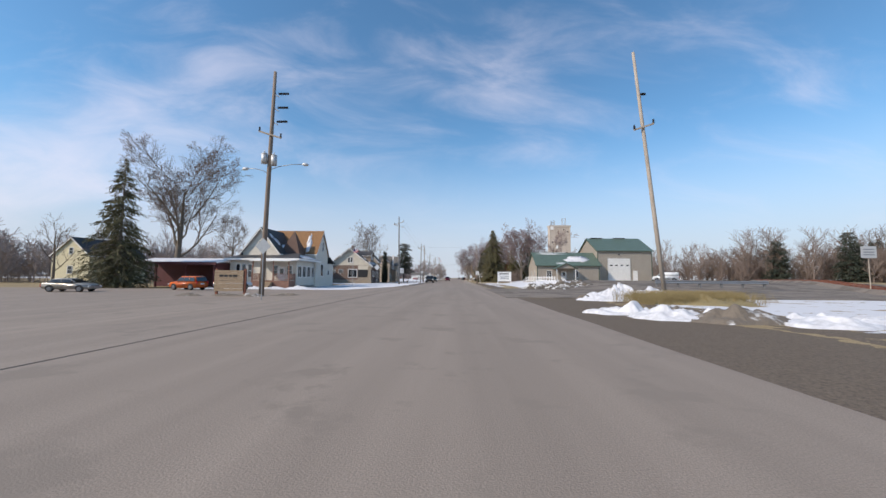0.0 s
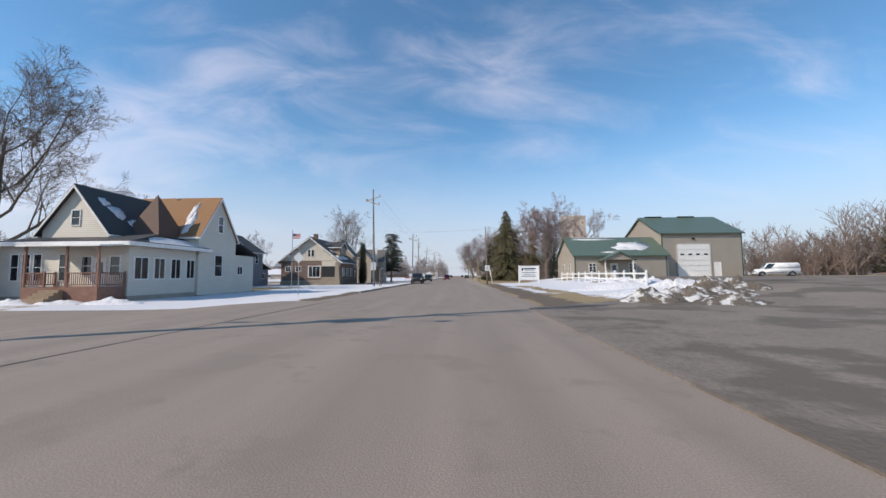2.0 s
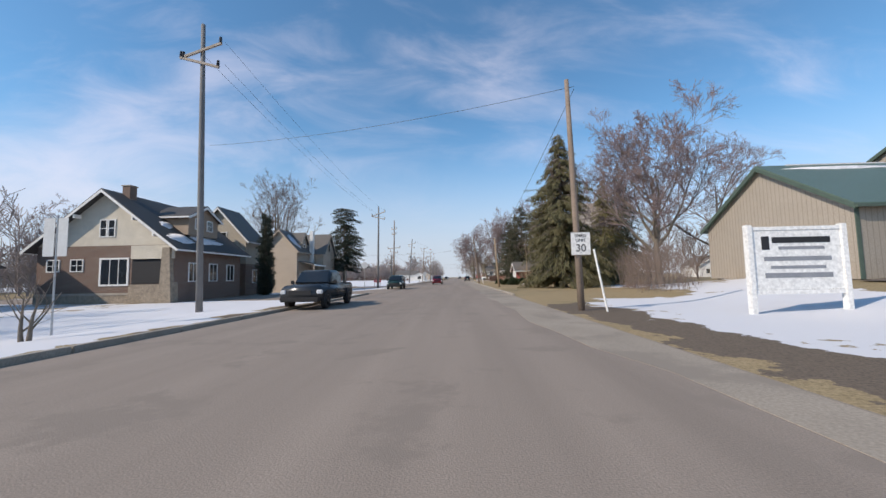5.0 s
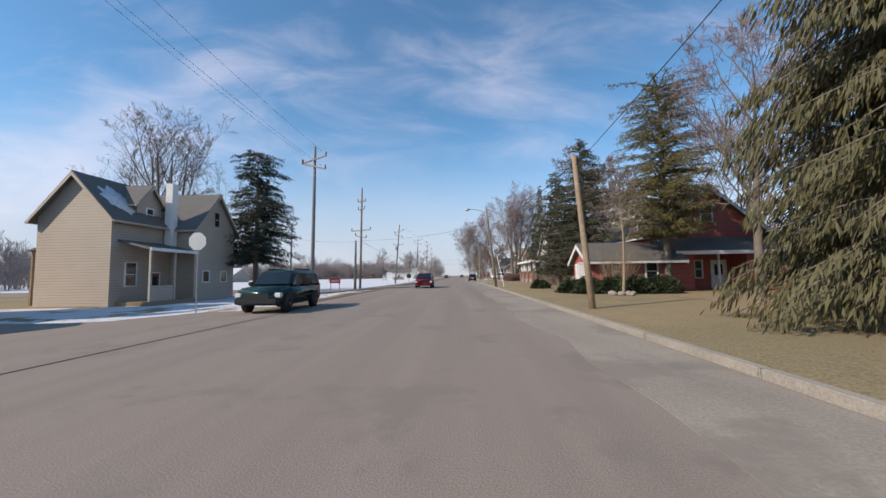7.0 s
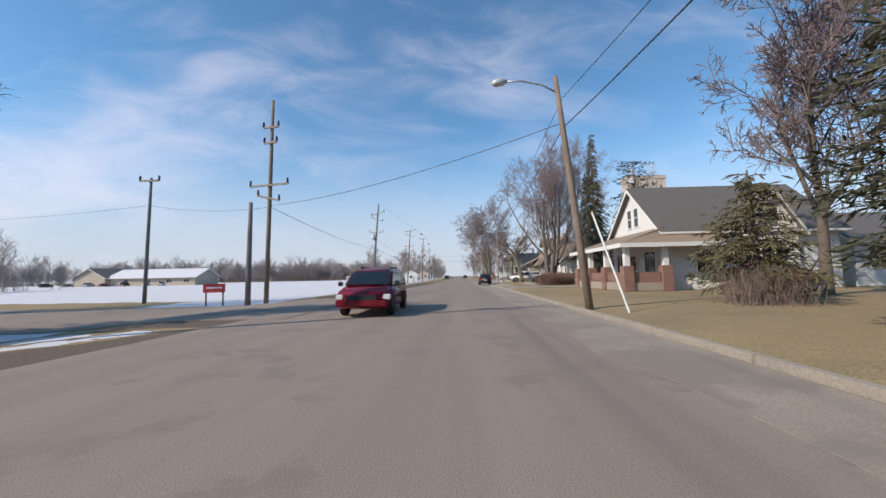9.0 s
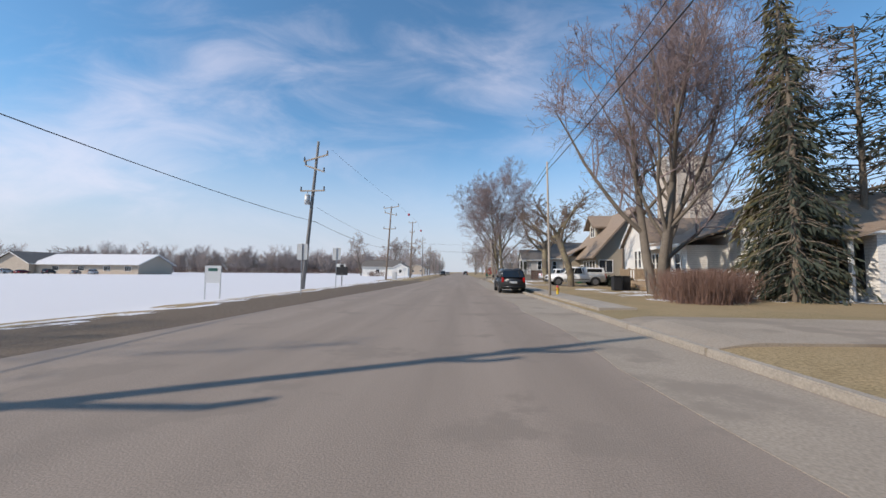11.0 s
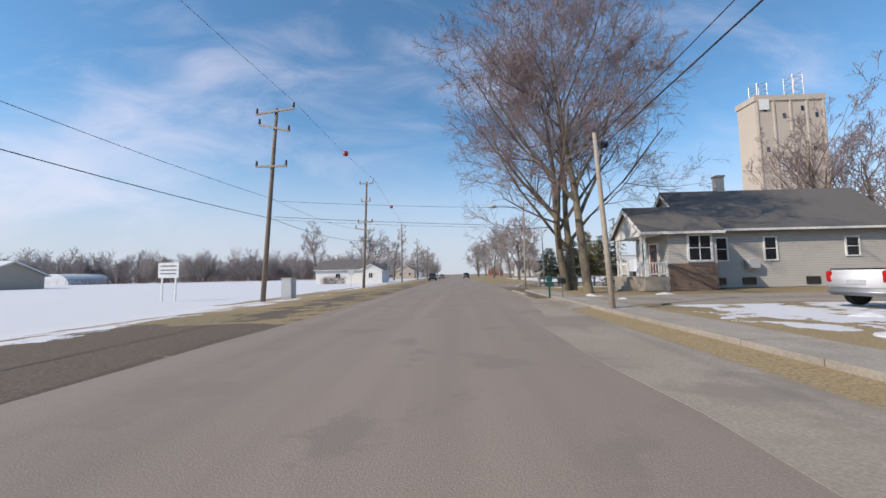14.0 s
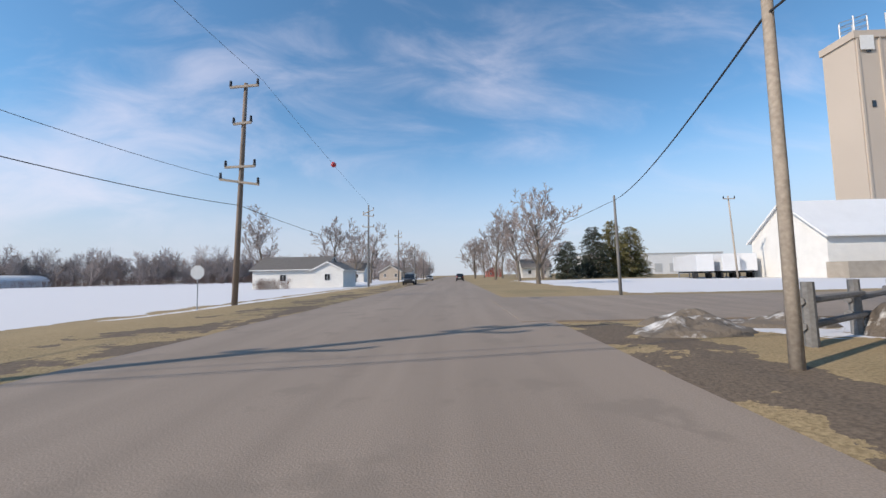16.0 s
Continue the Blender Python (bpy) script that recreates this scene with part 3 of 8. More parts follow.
ribbon("road", "asphalt side street", [(-90, 115), (-90, 124)], [(-6.9, 113.5), (-6.9, 126)], 0.014, M["asphalt"], flat=False)
ribbon("road", "asphalt side street and drive", [(-90, 154), (-90, 163)], [(-6.6, 152), (-6.6, 165)], 0.016, M["asphalt"], flat=False)
ribbon("road", "asphalt side street", [(3.0, 252), (3.0, 263.5)], [(160, 252.5), (160, 262.5)], 0.015, M["asphalt"], flat=False)
ribbon("road", "muddy gravel yard before the metal buildings", [(3.2, y) for y in range(27, 48, 2)], [(64, 31 + (y - 27) * 3.3) for y in range(27, 48, 2)], 0.03, M["gravel"], "yard", flat=False)


def sloped_sheet(name, label, x0, x1, y0, y1, mat, lift=0.05):
    xs, ys = np.arange(x0, x1 + 0.01, 2.0), np.arange(y0, y1 + 0.01, 2.0)
    bm = bmesh.new()
    g = [[bm.verts.new((x, y, gh(x, y) + lift)) for x in xs] for y in ys]
    for j in range(len(ys) - 1):
        for i in range(len(xs) - 1):
            bm.faces.new((g[j][i], g[j][i + 1], g[j + 1][i + 1], g[j + 1][i]))
    return tagged(part(name, bm, mat, smooth=True), label, "yard", kind="structure")


sloped_sheet("pavement", "gravel yard rising to the garage", 20, 66, 60, 98, M["gravel"])


# kerbs and footpaths
def kerb(x, y0, y1, w=0.18, h=0.13, label="concrete kerb"):
    root = thing("kerb", label, "kerb", kind="structure")
    y = y0
    while y < y1 - 0.1:
        e = min(y + 3.0, y1)
        bm = bmesh.new()
        wob = 0.03 * noise.noise((y, x, 1))
        box(bm, x + wob, x + w + wob, y + 0.012, e - 0.012, -0.2, h + 0.02 * noise.noise((y, 3, x)))
        part("kerb_stone", bm, M["concrete"], root, bevel=0.02)
        y = e


kerb(3.98, 106, 214)
kerb(3.98, 238, 243.2, h=0.085)
kerb(-8.15, 62, 112, label="dirt-stained concrete kerb")


def footpath(x, y0, y1, w):
    root = thing("footpath", "concrete slab footpath beside the street", "footpath", kind="structure")
    y = y0
    while y < y1:
        bm = bmesh.new()
        t = 0.012 * noise.noise((y, 2, 9))
        box(bm, x, x + w, y + 0.01, y + 1.49, -0.05, 0.16 + t)
        part("slab", bm, M["concrete"], root)
        y += 1.5


footpath(4.75, 182, 242, 1.35)
for dy, dw in ((205.5, 3.2), (229.0, 4.5), (176.0, 3.0)):
    ribbon("pavement", "worn concrete driveway", [(4.05, dy - 0.6), (4.05, dy + dw + 0.6)], [(20, dy), (20, dy + dw)], 0.03, M["apron"], "driveway", flat=False)


def seam(points, w):
    bm = bmesh.new()
    for a, b in zip(points, points[1:]):
        d = (Vector((*b, 0)) - Vector((*a, 0))).normalized() * w
        q = Vector((-d.y, d.x, 0)) * 0.5
        bm.faces.new([bm.verts.new(Vector((*p, 0.016)) + s * q) for p, s in ((a, 1), (a, -1), (b, -1), (b, 1))])
    return bm


rng = random.Random(5)
for y in (97, 197, 240, 268):
    pts, x = [], -6.5
    while x < 3.9:
        pts.append((x, y + rng.uniform(-0.12, 0.12) + 0.05 * x))
        x += rng.uniform(0.25, 0.6)
    tagged(part("road_crack", seam(pts, rng.uniform(0.018, 0.035)), M["crack"]), "dark tar-filled crack across the street", "crack", "road cracks", "structure")


# ------------------------------------------------------------ snow and dirt heaps
def heap(label, x, y, rx, ry, h, mat, seed, name="snowbank"):
    n = 34
    bm = bmesh.new()
    rings = []
    for i in range(11):
        k = i / 10
        ring = []
        for j in range(n):
            a = 2 * math.pi * j / n
            lump = 1 + 0.28 * noise.noise((math.cos(a) * 1.6, math.sin(a) * 1.6, seed))
            px, py = x + rx * k * lump * math.cos(a), y + ry * k * lump * math.sin(a)
            z = h * (1 - k) ** 0.8 * (0.75 + 0.6 * noise.noise((px * 1.1, py * 1.1, seed)) + 0.7 * noise.noise((px * 2.6, py * 2.6, seed)))
            ring.append(bm.verts.new((px, py, gh(px, py) + max(z, 0) - (0.06 if i == 10 else 0))))
        rings.append(ring)
    for a, b in zip(rings[1:], rings[2:]):
        for j in range(n):
            bm.faces.new((a[j], a[(j + 1) % n], b[(j + 1) % n], b[j]))
    bm.faces.new(rings[1])
    bmesh.ops.delete(bm, geom=rings[0], context="VERTS")
    return tagged(part(name, bm, mat, smooth=True), label, "snowbank" if "snow" in name else "hummock", "ploughed heaps")


for i, (x, y, rx, ry, h) in enumerate(((12.0, 28.5, 2.6, 1.8, 1.1), (10.0, 25.5, 2.2, 1.4, 0.6), (15.5, 30.5, 2.2, 1.4, 0.8), (7.6, 14.2, 1.5, 1.0, 0.45), (9.2, 13.2, 1.7, 1.0, 0.55), (11.4, 12.2, 1.6, 0.9, 0.4), (6.3, 16.0, 1.3, 0.8, 0.3), (14, 12.8, 2.4, 1.0, 0.35))):
    heap("melting white ploughed snow heap on the verge", x, y, rx, ry, h, M["snow"] if i != 4 else M["dirtysnow"], i)
clod = random.Random(12)
for i in range(26):
    if i < 16:
        k = i / 15
        x, y = 6.4 + 8.0 * k + clod.uniform(-0.5, 0.5), 16.2 - 3.8 * k + clod.uniform(-0.7, 0.7)
    else:
        x, y = clod.uniform(8.6, 15.5), clod.uniform(25.2, 30.5)
    r = clod.uniform(0.3, 0.75)
    heap("melting clod of ploughed snow on the verge", x, y, r, r * clod.uniform(0.6, 0.9), r * clod.uniform(0.6, 1.0), M["snow"] if i % 3 else M["dirtysnow"], 120 + i)
heap("dry straw-coloured grass hummock", 14.0, 23.5, 3.6, 2.2, 0.65, M["drygrass"], 21, "grass_hummock")
for i, (x, y, rx, ry, h) in enumerate(((10.0, 50.4, 1.7, 1.3, 0.8), (12.0, 51.2, 2.0, 1.5, 1.05), (14.6, 52.8, 2.2, 1.6, 1.0), (12.6, 48.8, 1.9, 1.1, 0.6), (17.5, 55.5, 2.4, 1.6, 0.9))):
    heap("ploughed heap of dark soil and dirty snow by the yard", x, y, rx, ry, h, M["soilsnow"], 30 + i)
heap("ploughed white snow bank beside the fence", 14.5, 65.5, 4.5, 2.2, 0.9, M["snow"], 40)
heap("ploughed white snow bank behind the soil heaps", 14.5, 56.5, 4.2, 1.5, 0.9, M["snow"], 43)
for i, (x, y) in enumerate(((18.6, 85.5), (18.3, 81.5), (18.8, 77.0), (18.4, 72.5), (18.9, 69))):
    heap("shovelled snow clods behind the fence", x, y, 1.2, 1.9, 0.55, M["snow"], 80 + i)
for i, (x, y) in enumerate(((-24.5, 33.0), (-21.5, 33.6), (-19.0, 33.4), (-16.2, 34.2))):
    heap("low dirty snow and debris at the kerb", x, y, 1.5, 0.7, 0.35, M["dirtysnow"], 50 + i)
for i, (x, y) in enumerate(((-32, 56.5), (-29, 57.0), (-24.5, 56.8))):
    heap("low snow bank before the house", x, y, 2.2, 0.9, 0.4, M["snow"], 60 + i)
for i, (x, y) in enumerate(((7.2, 251.0), (9.0, 250.4), (6.2, 249.2))):
    heap("dirty ploughed snow heap at the corner", x, y, 1.3, 0.8, 0.4, M["dirtysnow"], 70 + i)
for i, (x, y, r, h) in enumerate(((9.6, 248.3, 0.6, 0.95),)):
    heap("dark hummock of bare soil by the rail fence", x, y, r, 0.8, h, M["soilsnow"], 90 + i, "soil_hummock")


# ------------------------------------------------------------ poles and wires
def cyl(bm, p, q, r0, r1=None, sides=10):
    tube(bm, [p, q], [r0, r0 if r1 is None else r1], sides)


def power_pole(x, y, h, label, mat, lean=(0.0, 0.0), r=0.17, arms=(), trans=(), lamps=(), bells=(), sides=()):
    """arms: (height, half length, tilt); trans: (height, dx); lamps: (height, reach); bells: heights of insulators out to one side."""
    z = gh(x, y)
    e = thing("utility_pole", label, "utility pole", x, y, z)
    def on(k):
        return Vector((lean[0] * k / h, lean[1] * k / h, k))
    bm = bmesh.new()
    tube(bm, [on(-0.3), on(h * 0.35), on(h * 0.7), on(h)], [r, r * 0.9, r * 0.78, r * 0.62], 12)
    part("pole", bm, mat, e, smooth=True)
    for k, half, tilt in arms:
        p = on(k)
        bm = bmesh.new()
        d = Vector((half, 0, tilt))
        u = Vector((0, 1, 0))
        mm = Matrix.Translation(p + Vector((0, -r, 0))) @ d.to_track_quat("X", "Z").to_matrix().to_4x4()
        box(bm, -d.length, d.length, -0.06, 0.06, -0.07, 0.07, mm)
        arm = part("crossarm", bm, M["palepole"], e)
        for s in (-0.95, 0.95):
            bm = bmesh.new()
            q = p + d * s + Vector((0, -r, 0.07))
            for i in range(3):
                cyl(bm, q + Vector((0, 0, 0.0 + 0.13 * i)), q + Vector((0, 0, 0.11 + 0.13 * i)), 0.11 - 0.01 * i, 0.07, 8)
            part("insulator", bm, M["insulator"], arm)
    for k, dx in bells:
        p = on(k)
        bm = bmesh.new()
        cyl(bm, p, p + Vector((dx * 0.4, 0, -0.35)), 0.05)
        part("bracket", bm, M["steel"], e)
        bm = bmesh.new()
        for i in range(5):
            cyl(bm, p + Vector((dx * (0.35 + 0.15 * i), 0, -0.02)), p + Vector((dx * (0.46 + 0.15 * i), 0, -0.02)), 0.13, 0.09, 8)
        part("insulator", bm, M["insulator"], e)
    for k, dx in trans:
        p = on(k) + Vector((dx, -0.15, 0))
        bm = bmesh.new()
        cyl(bm, p, p + Vector((0, 0, 0.95)), 0.28, 0.28, 14)
        cyl(bm, p + Vector((0, 0, 0.95)), p + Vector((0, 0, 1.05)), 0.3, 0.16, 14)
        cyl(bm, p + Vector((0, 0, 1.05)), p + Vector((0, 0, 1.3)), 0.05, 0.04, 8)
        part("transformer", bm, M["signgrey"], e, smooth=True)
    for k, reach in lamps:
        p = on(k)
        bm = bmesh.new()
        pts = [p, p + Vector((reach * 0.3, 0, 0.35)), p + Vector((reach * 0.7, 0, 0.55)), p + Vector((reach, 0, 0.55))]
        tube(bm, pts, 0.035, 6)
        arm = part("lamp_arm", bm, M["steel"], e, smooth=True)
        bm = bmesh.new()
        q = p + Vector((reach, 0, 0.55))
        s = 1 if reach > 0 else -1
        tube(bm, [q, q + Vector((s * 0.15, 0, 0.0)), q + Vector((s * 0.45, 0, -0.04)), q + Vector((s * 0.62, 0, -0.06))], [0.06, 0.15, 0.16, 0.05], 10)
        part("lamp_head", bm, M["signgrey"], arm, smooth=True)
    return e


ARM3 = lambda h: ((h - 1.3, 0.95, 0.35), (h - 2.0, 0.95, -0.15))
power_pole(-18.6, 34.4, 21.8, "tall weathered utility pole with transformers and two street lamps", M["pole"], (0.4, 0), 0.24, arms=((15.4, 1.1, -0.35),), trans=((12.6, -0.45), (12.4, 0.5)), lamps=((12.0, 3.2), (11.6, -2.0)), bells=((19.6, 1.4), (18.2, 1.4), (16.8, 1.4)))
power_pole(18.0, 33.6, 22.4, "tall bleached wooden utility pole by the railway yard", M["palepole"], (-2.1, 0), 0.2, arms=((15.2, 0.9, 0.3),), bells=((18.4, 0.6),))
power_pole(-15.9, 101.0, 18.5, "tall grey utility pole with slanted crossarms", M["greypole"], (-0.3, 0), 0.2, arms=((16.6, 1.35, 0.45), (15.8, 1.2, -0.35)))
power_pole(-14.4, 146.3, 15.0, "grey utility pole with slanted crossarms", M["greypole"], (0.2, 0), 0.19, arms=((13.6, 1.25, 0.4), (12.9, 1.2, -0.3)))
power_pole(-15.1, 164.3, 7.2, "short thick dark wooden pole stub", M["greypole"], (0.1, 0), 0.2)
power_pole(-14.9, 166.4, 15.6, "brown utility pole with two timber crossarms", M["pole"], (0.3, 0), 0.18, arms=((8.9, 1.5, 0.1), (7.9, 0.85, -0.2), (13.4, 0.6, 0.05), (12.2, 0.5, 0.05)))
power_pole(-27.4, 169.9, 10.9, "grey wooden pole with a short crossarm in the snow field", M["greypole"], (0.2, 0), 0.16, arms=((10.6, 0.9, 0.0),))
power_pole(-16.1, 205.5, 15.2, "leaning grey utility pole with a transformer", M["greypole"], (1.2, 0), 0.2, arms=((13.4, 1.25, 0.35), (12.3, 1.0, -0.35), (10.0, 1.25, 0.02)), trans=((8.6, -0.42),))
power_pole(-14.8, 241.6, 14.8, "leaning brown utility pole with crossarms", M["pole"], (0.9, 0), 0.19, arms=((14.5, 1.5, 0.2), (13.2, 1.2, -0.3), (10.2, 1.2, 0.0)))
power_pole(-13.0, 264.4, 14.6, "dark brown utility pole with crossarms", M["pole"], (0.5, 0), 0.19, arms=((7.9, 1.3, -0.2), (8.9, 1.0, 0.02), (11.8, 0.6, 0.05), (14.3, 0.95, 0.05)))
for i, (x, y, h) in enumerate(((-14.0, 306, 14.5), (-14.2, 343, 14.5), (-13.8, 382, 14), (-14, 424, 14), (-14, 470, 14))):
    power_pole(x, y, h, "distant grey utility pole with crossarms", M["greypole"], (0.1, 0), 0.19, arms=ARM3(h) + ((h - 4, 1.0, 0.0),))
power_pole(4.9, 93.8, 9.6, "weathered wooden pole carrying a speed sign", M["pole"], (-0.2, 0), 0.14)
power_pole(5.1, 124.2, 6.0, "leaning bleached wooden pole at the kerb", M["board"], (-0.35, 0.4), 0.13)
power_pole(4.5, 153.6, 9.3, "leaning brown wooden pole with a street lamp", M["pole"], (-0.95, 0), 0.15, lamps=((8.6, -2.0),))
power_pole(4.78, 189.3, 7.6, "bleached wooden service pole beside the footpath", M["palepole"], (-0.1, 0), 0.075)
power_pole(5.0, 227.0, 6.1, "bleached leaning service pole at the driveway", M["palepole"], (-0.35, 0), 0.1, bells=((5.7, 0.4),))
power_pole(5.5, 246.0, 7.5, "bleached wooden pole with a street lamp at the corner", M["palepole"], (0.1, 0.1), 0.085, lamps=((6.5, -2.3),))
power_pole(11.3, 264.3, 6.2, "thin grey wooden pole across the side street", M["greypole"], (-0.1, 0), 0.1)
power_pole(45.0, 300, 13.0, "bleached pole by the grain elevator", M["palepole"], (-0.6, 0), 0.14, arms=((12.5, 0.9, 0),))


def cable(points, sag, r=0.022, label="black overhead cable strung between poles"):
    bm = bmesh.new()
    for a, b in zip(points, points[1:]):
        a, b = Vector(a), Vector(b)
        tube(bm, [a.lerp(b, k / 14) - Vector((0, 0, sag * 4 * (k / 14) * (1 - k / 14))) for k in range(15)], r * 0.7, 4, cap=False)
    return tagged(part("overhead_cable", bm, M["wire"]), label, "cable", "overhead cables")


cable([(-14.5, 166.4, 6.8), (-15.0, 205.5, 6.4), (-14.3, 241.6, 5.9), (-12.8, 264.4, 6.2), (-13.8, 306, 7.0)], 0.5, 0.03)
cable([(-14.9, 205.5, 7.9), (-14.2, 241.6, 7.4), (-12.8, 264.4, 7.7)], 0.5, 0.018)
cable([(-14.1, 241.6, 6.0), (5.55, 246.1, 5.45)], 0.1, 0.028)
cable([(-14.0, 241.6, 5.8), (5.55, 246.1, 5.3)], 0.16, 0.016)
cable([(-13.9, 241.6, 7.2), (5.55, 246.1, 7.0)], 0.12, 0.02)
cable([(-13.5, 205.5, 13.9), (-12.4, 241.6, 14.8), (-11.4, 264.4, 14.6), (-13.0, 306, 13.4)], 0.25, 0.016)
cable([(-14.6, 166.4, 7.0), (3.8, 153.6, 7.4)], 0.5, 0.022)
cable([(-14.6, 166.4, 6.9), (-27.3, 169.9, 8.0), (-60, 175, 8)], 0.4, 0.018)
cable([(-15.5, 101, 10), (5.0, 93.8, 9.3)], 0.4, 0.014)
cable([(4.8, 124.5, 5.8), (3.8, 153.6, 7.2), (4.7, 189.3, 7.2), (4.75, 227.0, 5.6), (5.55, 246.1, 5.0), (11.2, 264.3, 5.9), (10.5, 310, 6.8)], 0.4, 0.026)
cable([(4.8, 124.5, 5.5), (3.8, 153.6, 8.4), (4.7, 189.3, 7.5), (4.75, 227.0, 6.0), (5.55, 246.1, 7.2)], 0.3, 0.016)
cable([(4.8, 124.5, 5.7), (5.0, 93.8, 9.2)], 0.5, 0.016)
for x, y, z in ((-11.88, 252.6, 14.45), (-12.04, 281.0, 13.88)):
    e = thing("marker_ball", "red marker ball on the high overhead wire", "marker ball", x, y, z, group="wire marker balls")
    for half in (0, 1):
        bm = bmesh.new()
        bmesh.ops.create_uvsphere(bm, u_segments=16, v_segments=10, radius=0.3)
        bmesh.ops.delete(bm, geom=[v for v in bm.verts if (v.co.z < -0.01 if half else v.co.z > 0.01)], context="VERTS")
        part("shell", bm, M["markred"], e, smooth=True)
    bm = bmesh.new()
    tube(bm, [(0, 0, -0.014), (0, 0, 0.014)], [0.315, 0.315], 18)
    part("clamp_band", bm, M["steel"], e)
for dx, z in ((-0.9, 16.4), (0.9, 16.8), (0.9, 15.3)):
    cable([(-15.6 + dx, 101, z), (-14.4 + dx, 146.3, z - 2.6)], 0.8, 0.012)


# ------------------------------------------------------------ trees
def grow(seed, height, spread, levels, limbs=7, fork=5, twist=0.35, bare=0.22, trunk_r=0.4, up=0.25, lean=(0, 0), trunks=1, splay=0.22, rise=0.9, segs=(5, 5, 3, 2, 1), taper=0.75):
    """Branches of a bare tree: lists of (points, radii, level)."""
    rnd = random.Random(seed)
    out = []

    def run(p, d, length, r, level):
        n = segs[min(level, len(segs) - 1)]
        pts, rad = [p.copy()], [r]
        dirs = [d.copy()]
        for i in range(n):
            d = (d + Vector((rnd.uniform(-1, 1), rnd.uniform(-1, 1), rnd.uniform(-0.6, 0.8))) * twist * (0.45 if level == 0 else 1) * 0.55 + Vector((0, 0, up * (0.5 if level else 0.2)))).normalized()
            p = p + d * (length / n)
            pts.append(p.copy())
            rad.append(max(0.006, r * (1 - (0.84 if level == 0 and bare < 0.6 else 0.2 if level == 0 else taper if level < 3 else 0.75) * (i + 1) / n)))
            dirs.append(d.copy())
        out.append((pts, rad, level))
        if level >= levels:
            return
        kids = limbs if level == 0 else fork if level < 4 else 4
        for k in range(kids):
            f = (bare + (1 - bare) * (k + rnd.uniform(0.1, 0.9)) / kids) if level == 0 else 0.2 + 0.8 * (k + rnd.random()) / kids
            i = min(int(f * n), n - 1)
            q = pts[i].lerp(pts[i + 1], f * n - i)
            base = dirs[i + 1]
            a = rnd.uniform(0, 2 * math.pi) if level else 2 * math.pi * (k * 0.382 + rnd.uniform(-0.06, 0.06))
            u = base.orthogonal().normalized()
            w = base.cross(u)
            side = (math.cos(a) * u + math.sin(a) * w)
            open_ = rnd.uniform(0.55, 1.05) if level == 0 else rnd.uniform(0.5, 1.1)
            nd = (base * (rise if level == 0 else 0.75) + side * open_).normalized()
            if level == 0:
                ln = spread * rnd.uniform(0.75, 1.1) * (1.15 - 0.45 * f)
            else:
                ln = length * rnd.uniform(0.38, 0.62) * (1.15 - 0.4 * f)
            run(q, nd, ln, max(0.008, rad[i] * rnd.uniform(0.42, 0.62)), level + 1)

    for t in range(trunks):
        a = 2 * math.pi * t / max(trunks, 1) + 0.4
        off = Vector((math.cos(a), math.sin(a), 0)) * (trunk_r * 0.9 if trunks > 1 else 0)
        d = Vector((lean[0] + (splay * math.cos(a) if trunks > 1 else 0), lean[1] + (splay * math.sin(a) if trunks > 1 else 0), 1)).normalized()
        run(off + Vector((0, 0, -0.2)), d, height * rnd.uniform(0.6, 0.7), trunk_r, 0)
    return out


def tubes_mesh(name, branches, sides_of, mat):
    """All the given branches as one mesh, laid out with plain lists."""
    verts, faces = [], []
    for pts, rad, level in branches:
        s = sides_of(level)
        base = len(verts)
        for i, p in enumerate(pts):
            d = (pts[min(i + 1, len(pts) - 1)] - pts[max(i - 1, 0)]).normalized()
            u = d.orthogonal().normalized()
            w = d.cross(u)
            for k in range(s):
                a = 2 * math.pi * k / s
                verts.append(p + rad[i] * (math.cos(a) * u + math.sin(a) * w))
        for i in range(len(pts) - 1):
            for k in range(s):
                faces.append((base + i * s + k, base + i * s + (k + 1) % s, base + (i + 1) * s + (k + 1) % s, base + (i + 1) * s + k))
    me = bpy.data.meshes.new(name)
    me.from_pydata(verts, [], faces)
    me.materials.append(mat)
    for p in me.polygons:
        p.use_smooth = True
    return me


def bare_tree(x, y, label, seed, height, spread, levels=4, bark="bark", twig="twig", thin=0.026, group="bare trees", rz=0.0, **kw):
    br = grow(seed, height, spread, levels, **kw)
    for pts, rad, level in br:
        if level >= 3:
            for i in range(len(rad)):
                rad[i] = max(rad[i], thin * (0.8 if level == 3 else 0.6 if level == 4 else 0.48))
    e = thing("tree", label, "tree", x, y, gh(x, y), rz, group)
    part_ob = new("trunk", tubes_mesh("trunk", [b for b in br if b[2] <= 1], lambda l: 10 if l == 0 else 7, M[bark]))
    part_ob.parent = e
    crown = new("crown", tubes_mesh("crown", [b for b in br if b[2] >= 2], lambda l: 4 if l == 2 else 3, M[twig]))
    crown.parent = e
    return e


